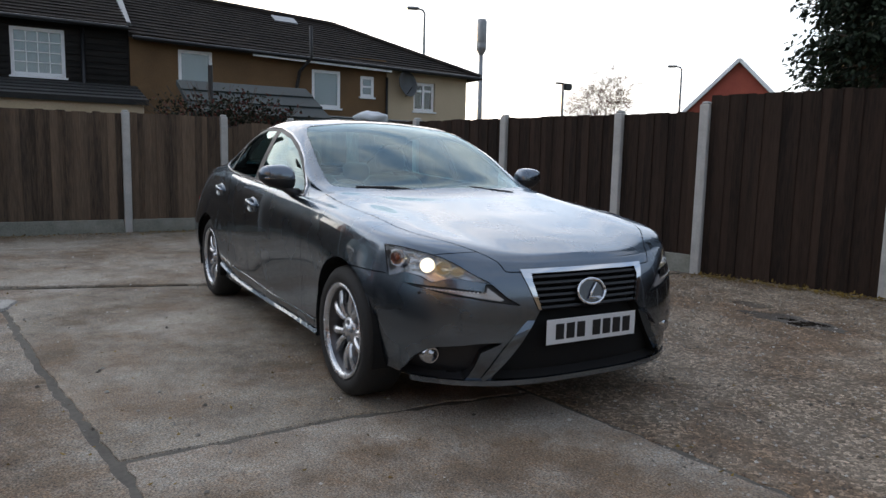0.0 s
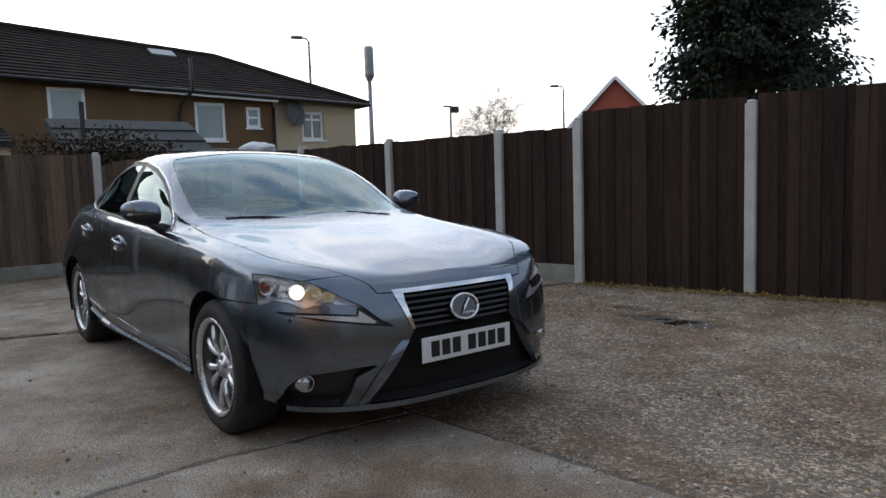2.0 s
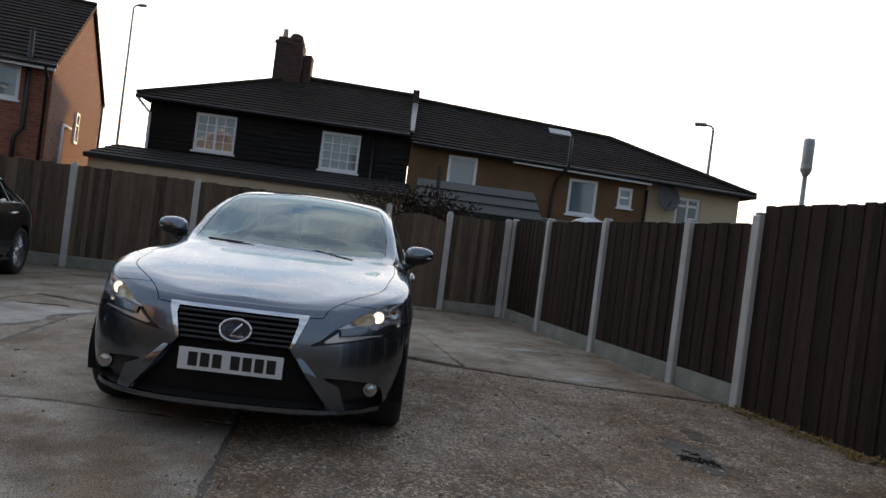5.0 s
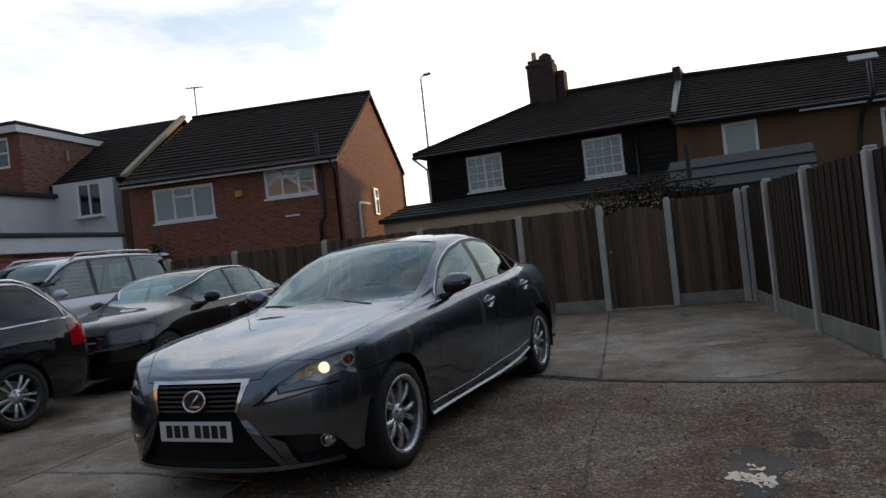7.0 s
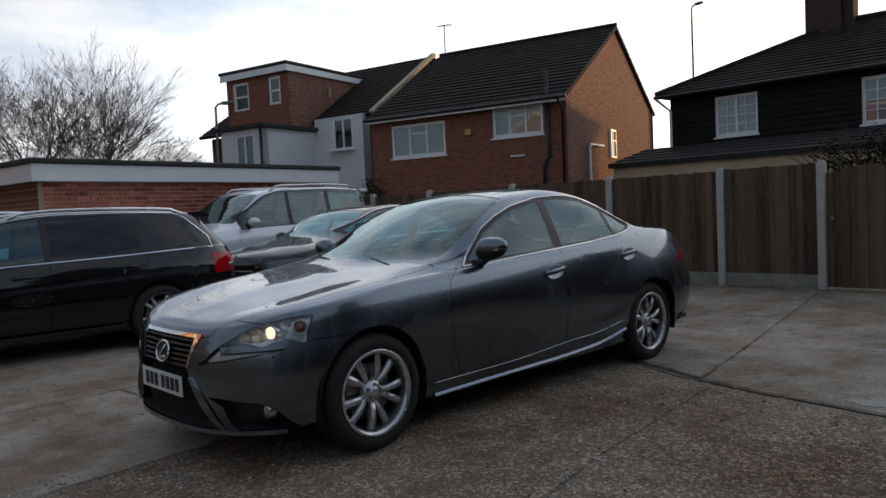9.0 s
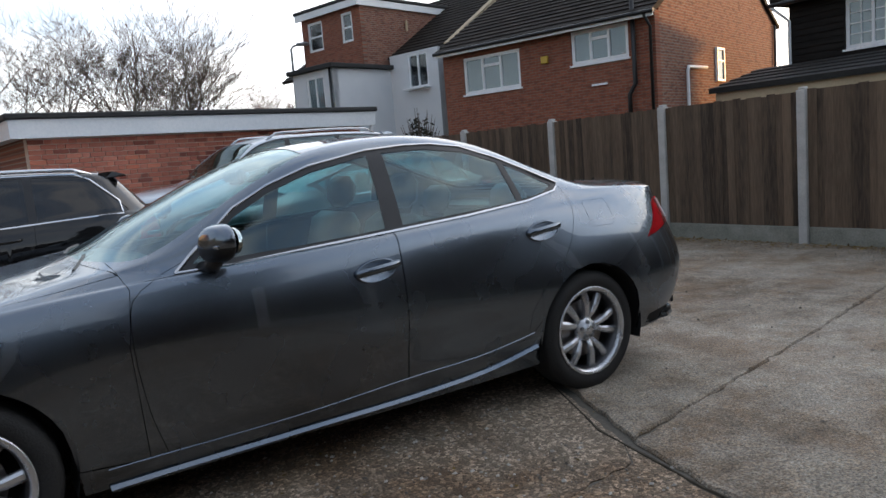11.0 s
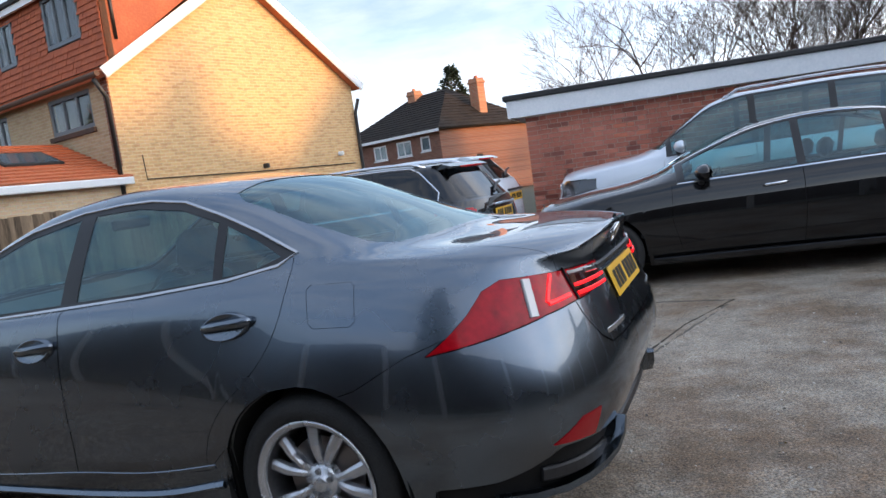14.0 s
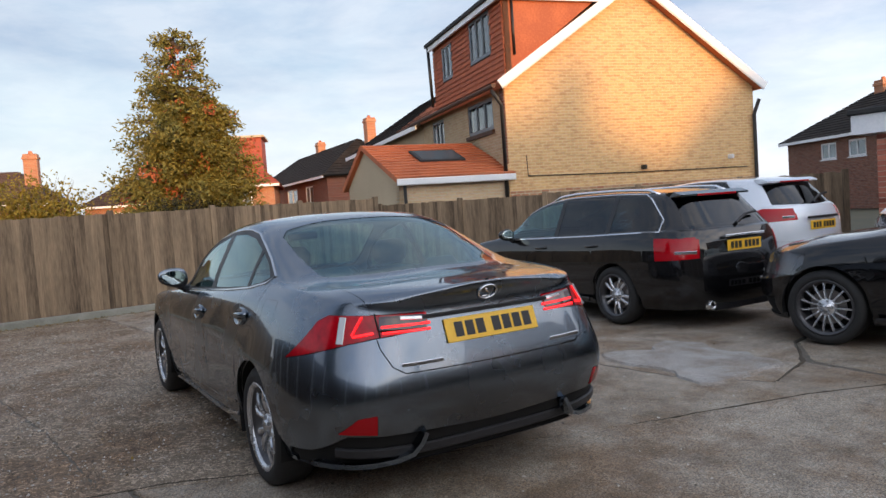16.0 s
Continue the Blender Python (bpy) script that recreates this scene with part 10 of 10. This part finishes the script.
# ---- litter, puddles and dirt on the concrete ----
def litter():
    rnd = random.Random(77)
    s = Sticks(3)
    for k in range(2600):
        u = rnd.random()
        x = -0.5 + 8.0 * u
        foot = 4.0 + (x + 0.62) * 0.2415
        y = foot - 0.07 - abs(rnd.gauss(0, 0.13))
        d = Vector((rnd.gauss(0, 1), rnd.gauss(0, 1), rnd.uniform(0.0, 0.5))).normalized()
        s.leaf(Vector((x, y, 0.003 + rnd.random() * 0.02)), d, d.cross(Vector((0, 0, 1))).normalized(), rnd.uniform(0.02, 0.06), rnd.uniform(0.006, 0.018))
    for k in range(1500):
        i = rnd.randrange(len(BACK_FENCE) - 2)
        a, b = Vector((*BACK_FENCE[i], 0)), Vector((*BACK_FENCE[i + 1], 0))
        p = a.lerp(b, rnd.random()) + Vector((0.06 + abs(rnd.gauss(0, 0.16)), 0, 0.016 + rnd.random() * 0.012))
        d = Vector((rnd.gauss(0, 1), rnd.gauss(0, 1), rnd.uniform(0.0, 0.4))).normalized()
        s.leaf(p, d, d.cross(Vector((0, 0, 1))).normalized(), rnd.uniform(0.02, 0.05), rnd.uniform(0.006, 0.015))
    for k in range(1200):
        i = rnd.randrange(len(LEFT_FENCE) - 1)
        a, b = Vector((*LEFT_FENCE[i], 0)), Vector((*LEFT_FENCE[i + 1], 0))
        p = a.lerp(b, rnd.random()) + Vector((-0.24 - abs(rnd.gauss(0, 0.12)), 0, 0.003 + rnd.random() * 0.012))
        d = Vector((rnd.gauss(0, 1), rnd.gauss(0, 1), rnd.uniform(0.0, 0.4))).normalized()
        s.leaf(p, d, d.cross(Vector((0, 0, 1))).normalized(), rnd.uniform(0.02, 0.06), rnd.uniform(0.006, 0.018))
    for k in range(900):
        p = Vector((rnd.uniform(-3, 7.5), rnd.uniform(-3.5, 4), 0.004))
        d = Vector((rnd.gauss(0, 1), rnd.gauss(0, 1), rnd.uniform(0.0, 0.4))).normalized()
        s.leaf(p, d, d.cross(Vector((0, 0, 1))).normalized(), rnd.uniform(0.01, 0.03), rnd.uniform(0.004, 0.01))
    ob = s.link("leaf_litter", M_LITTER, None)
    tagged(ob, "yellow and brown leaf litter along the fence foot", "leaf litter", kind="stuff")


def blot(name, x, y, rx, ry, turn, material, seed, z=0.004, label="", rag=0.3):
    """A flat ragged patch on the concrete."""
    rnd = Vector((seed * 3.7, seed * 1.3, 0))
    bm = bmesh.new()
    rim = []
    for k in range(44):
        a = math.tau * k / 44
        w = 1 + rag * 1.6 * noise.noise(rnd + Vector((math.cos(a) * 1.3, math.sin(a) * 1.3, 0))) + rag * 0.6 * noise.noise(rnd + Vector((math.cos(a) * 4, math.sin(a) * 4, 3)))
        rim.append((rx * w * math.cos(a), ry * w * math.sin(a), 0.0))
    top = [bm.verts.new(p) for p in rim]
    low = [bm.verts.new((p[0] * 1.03, p[1] * 1.03, -z - 0.003)) for p in rim]
    bm.faces.new(top)
    for k in range(44):
        bm.faces.new((low[k], low[(k + 1) % 44], top[(k + 1) % 44], top[k]))
    bmesh.ops.recalc_face_normals(bm, faces=bm.faces[:])
    return part(name, bm, material, yard, label, m=pose(x, y, z, 0, 0, turn))


M_WATER = plain("still_water", (0.035, 0.03, 0.025), 0.04, 0.0, 0.6)
M_DAMP = ground_mat("damp_concrete", (0.05, 0.044, 0.037), (0.12, 0.105, 0.09), (0.12, 0.1, 0.08), 0.5, 0.6, 4.4)
M_PATCH = ground_mat("pale_ground_patch", (0.3, 0.29, 0.27), (0.48, 0.46, 0.43), (0.3, 0.28, 0.25), 0.2, 0.6, 9.1)
M_OIL = ground_mat("dark_oil_stain", (0.06, 0.047, 0.035), (0.15, 0.118, 0.088), (0.15, 0.115, 0.08), 0.7, 0.3, 2.2)
wet = random.Random(21)
blot("damp_patch", 1.36, 2.8, 0.34, 0.17, 12, M_DAMP, 40, 0.0015, "damp concrete round a puddle", 0.6)
for k in range(16):
    big = k < 3
    blot("puddle", 1.38 + wet.gauss(0, 0.1), 2.78 + wet.gauss(0, 0.05), wet.uniform(0.05, 0.09) if big else wet.uniform(0.012, 0.04), wet.uniform(0.025, 0.045) if big else wet.uniform(0.006, 0.018), wet.uniform(0, 40), M_WATER, 1 + k, 0.0025 + 0.00015 * k, "small puddle of clear water", 0.7)
blot("stain", 0.78, 3.05, 0.17, 0.09, 10, M_OIL, 2, 0.002, "dark oil stain", 0.5)
blot("patch", -1.15, -2.85, 0.72, 0.5, -25, M_PATCH, 7, 0.017, "pale broken concrete patch", 0.35)
blot("patch", -2.7, 2.4, 0.3, 0.1, -65, M_PATCH, 3, 0.017, "pale ragged patch on the slab", 0.4)
blot("patch", -1.08, 2.75, 0.3, 0.13, -70, M_PATCH, 4, 0.017, "pale ragged patch on the slab", 0.4)
litter()


def weeds_along(points, seed, width, name, label):
    """Dirt and moss packed in a crack, with ragged sides."""
    rnd = random.Random(seed)
    pts = [Vector((*p, 0)) for p in points]
    fine = []
    for a, b in zip(pts, pts[1:]):
        n = max(2, int((b - a).length / 0.05))
        fine += [a.lerp(b, k / n) for k in range(n)]
    fine.append(pts[-1])
    bm = bmesh.new()
    rows = []
    for i, p in enumerate(fine):
        d = (fine[min(i + 1, len(fine) - 1)] - fine[max(0, i - 1)]).normalized()
        s = Vector((-d.y, d.x, 0))
        w = width * max(0.1, 0.7 + 1.5 * noise.noise(Vector((i * 0.17, seed, 0))) + rnd.uniform(-0.25, 0.25))
        o = s * width * 0.6 * noise.noise(Vector((i * 0.11, seed + 5, 0)))
        h = 0.003 + 0.004 * rnd.random()
        rows.append([bm.verts.new(p + o + s * w + Vector((0, 0, -0.004))), bm.verts.new(p + o + s * w * 0.4 + Vector((0, 0, h))), bm.verts.new(p + o - s * w * 0.5 + Vector((0, 0, h * 0.8))), bm.verts.new(p + o - s * w + Vector((0, 0, -0.004)))])
    for a, b in zip(rows, rows[1:]):
        for k in range(3):
            bm.faces.new((a[k], a[k + 1], b[k + 1], b[k]))
    bmesh.ops.recalc_face_normals(bm, faces=bm.faces[:])
    return part(name, bm, M_JOINT, yard, label)


weeds_along([(-2.62, -3.3), (-2.3, -2.5), (-1.9, -0.9), (-1.6, -0.04), (-1.0, 1.3), (-0.88, 1.9), (-0.78, 2.7), (-0.67, 3.8)], 3, 0.009, "crack_dirt", "dark mossy dirt packed in a crack")
weeds_along([(-1.98, -2.68), (-1.75, -3.36), (-1.3, -3.97), (-1.0, -5.1)], 6, 0.02, "crack_dirt", "dark mossy dirt packed in a crack")


# ---- loose stones ----
M_STONE = leaf_mat("loose_gravel", (0.1, 0.085, 0.07), (0.6, 0.56, 0.5), 0.85)


def loose_gravel():
    """Small loose stones, thickest on the worn aggregate and along the joints."""
    rnd = random.Random(15)
    verts, faces = [], []
    octa = [(1, 0, 0), (0, 1, 0), (-1, 0, 0), (0, -1, 0), (0, 0, 1), (0, 0, -0.6)]
    sides = [(0, 1, 4), (1, 2, 4), (2, 3, 4), (3, 0, 4), (1, 0, 5), (2, 1, 5), (3, 2, 5), (0, 3, 5)]
    for k in range(15000):
        if k % 4:
            x, y = rnd.uniform(-1.2, 7.4), rnd.uniform(-0.2, 4.6)
            if y > 4.0 + (x + 0.62) * 0.24 - 0.1 or x < -1.0 + 0.1 * y:
                continue
        else:
            x, y = rnd.uniform(-6.3, 7.6), rnd.uniform(-3.6, 4.4)
            if y > 4.0 + (x + 0.62) * 0.22 - 0.12:
                continue
        r = 0.0035 + 0.009 * rnd.random() ** 3
        z = r * 0.35 + (0.014 if x < -1.2 and y > -3.2 else 0.0)
        a = rnd.uniform(0, math.tau)
        c, s = math.cos(a), math.sin(a)
        sx, sy, sz = r * rnd.uniform(0.7, 1.3), r * rnd.uniform(0.7, 1.3), r * rnd.uniform(0.5, 0.9)
        k0 = len(verts)
        for p in octa:
            px, py = p[0] * sx, p[1] * sy
            verts.append((x + px * c - py * s, y + px * s + py * c, z + p[2] * sz))
        faces += [(k0 + i, k0 + j, k0 + m) for i, j, m in sides]
    me = bpy.data.meshes.new("gravel")
    me.from_pydata(verts, [], faces)
    me.materials.append(M_STONE)
    tagged(new("gravel", me), "loose pale and brown stones on the worn concrete", "gravel", kind="stuff")


loose_gravel()
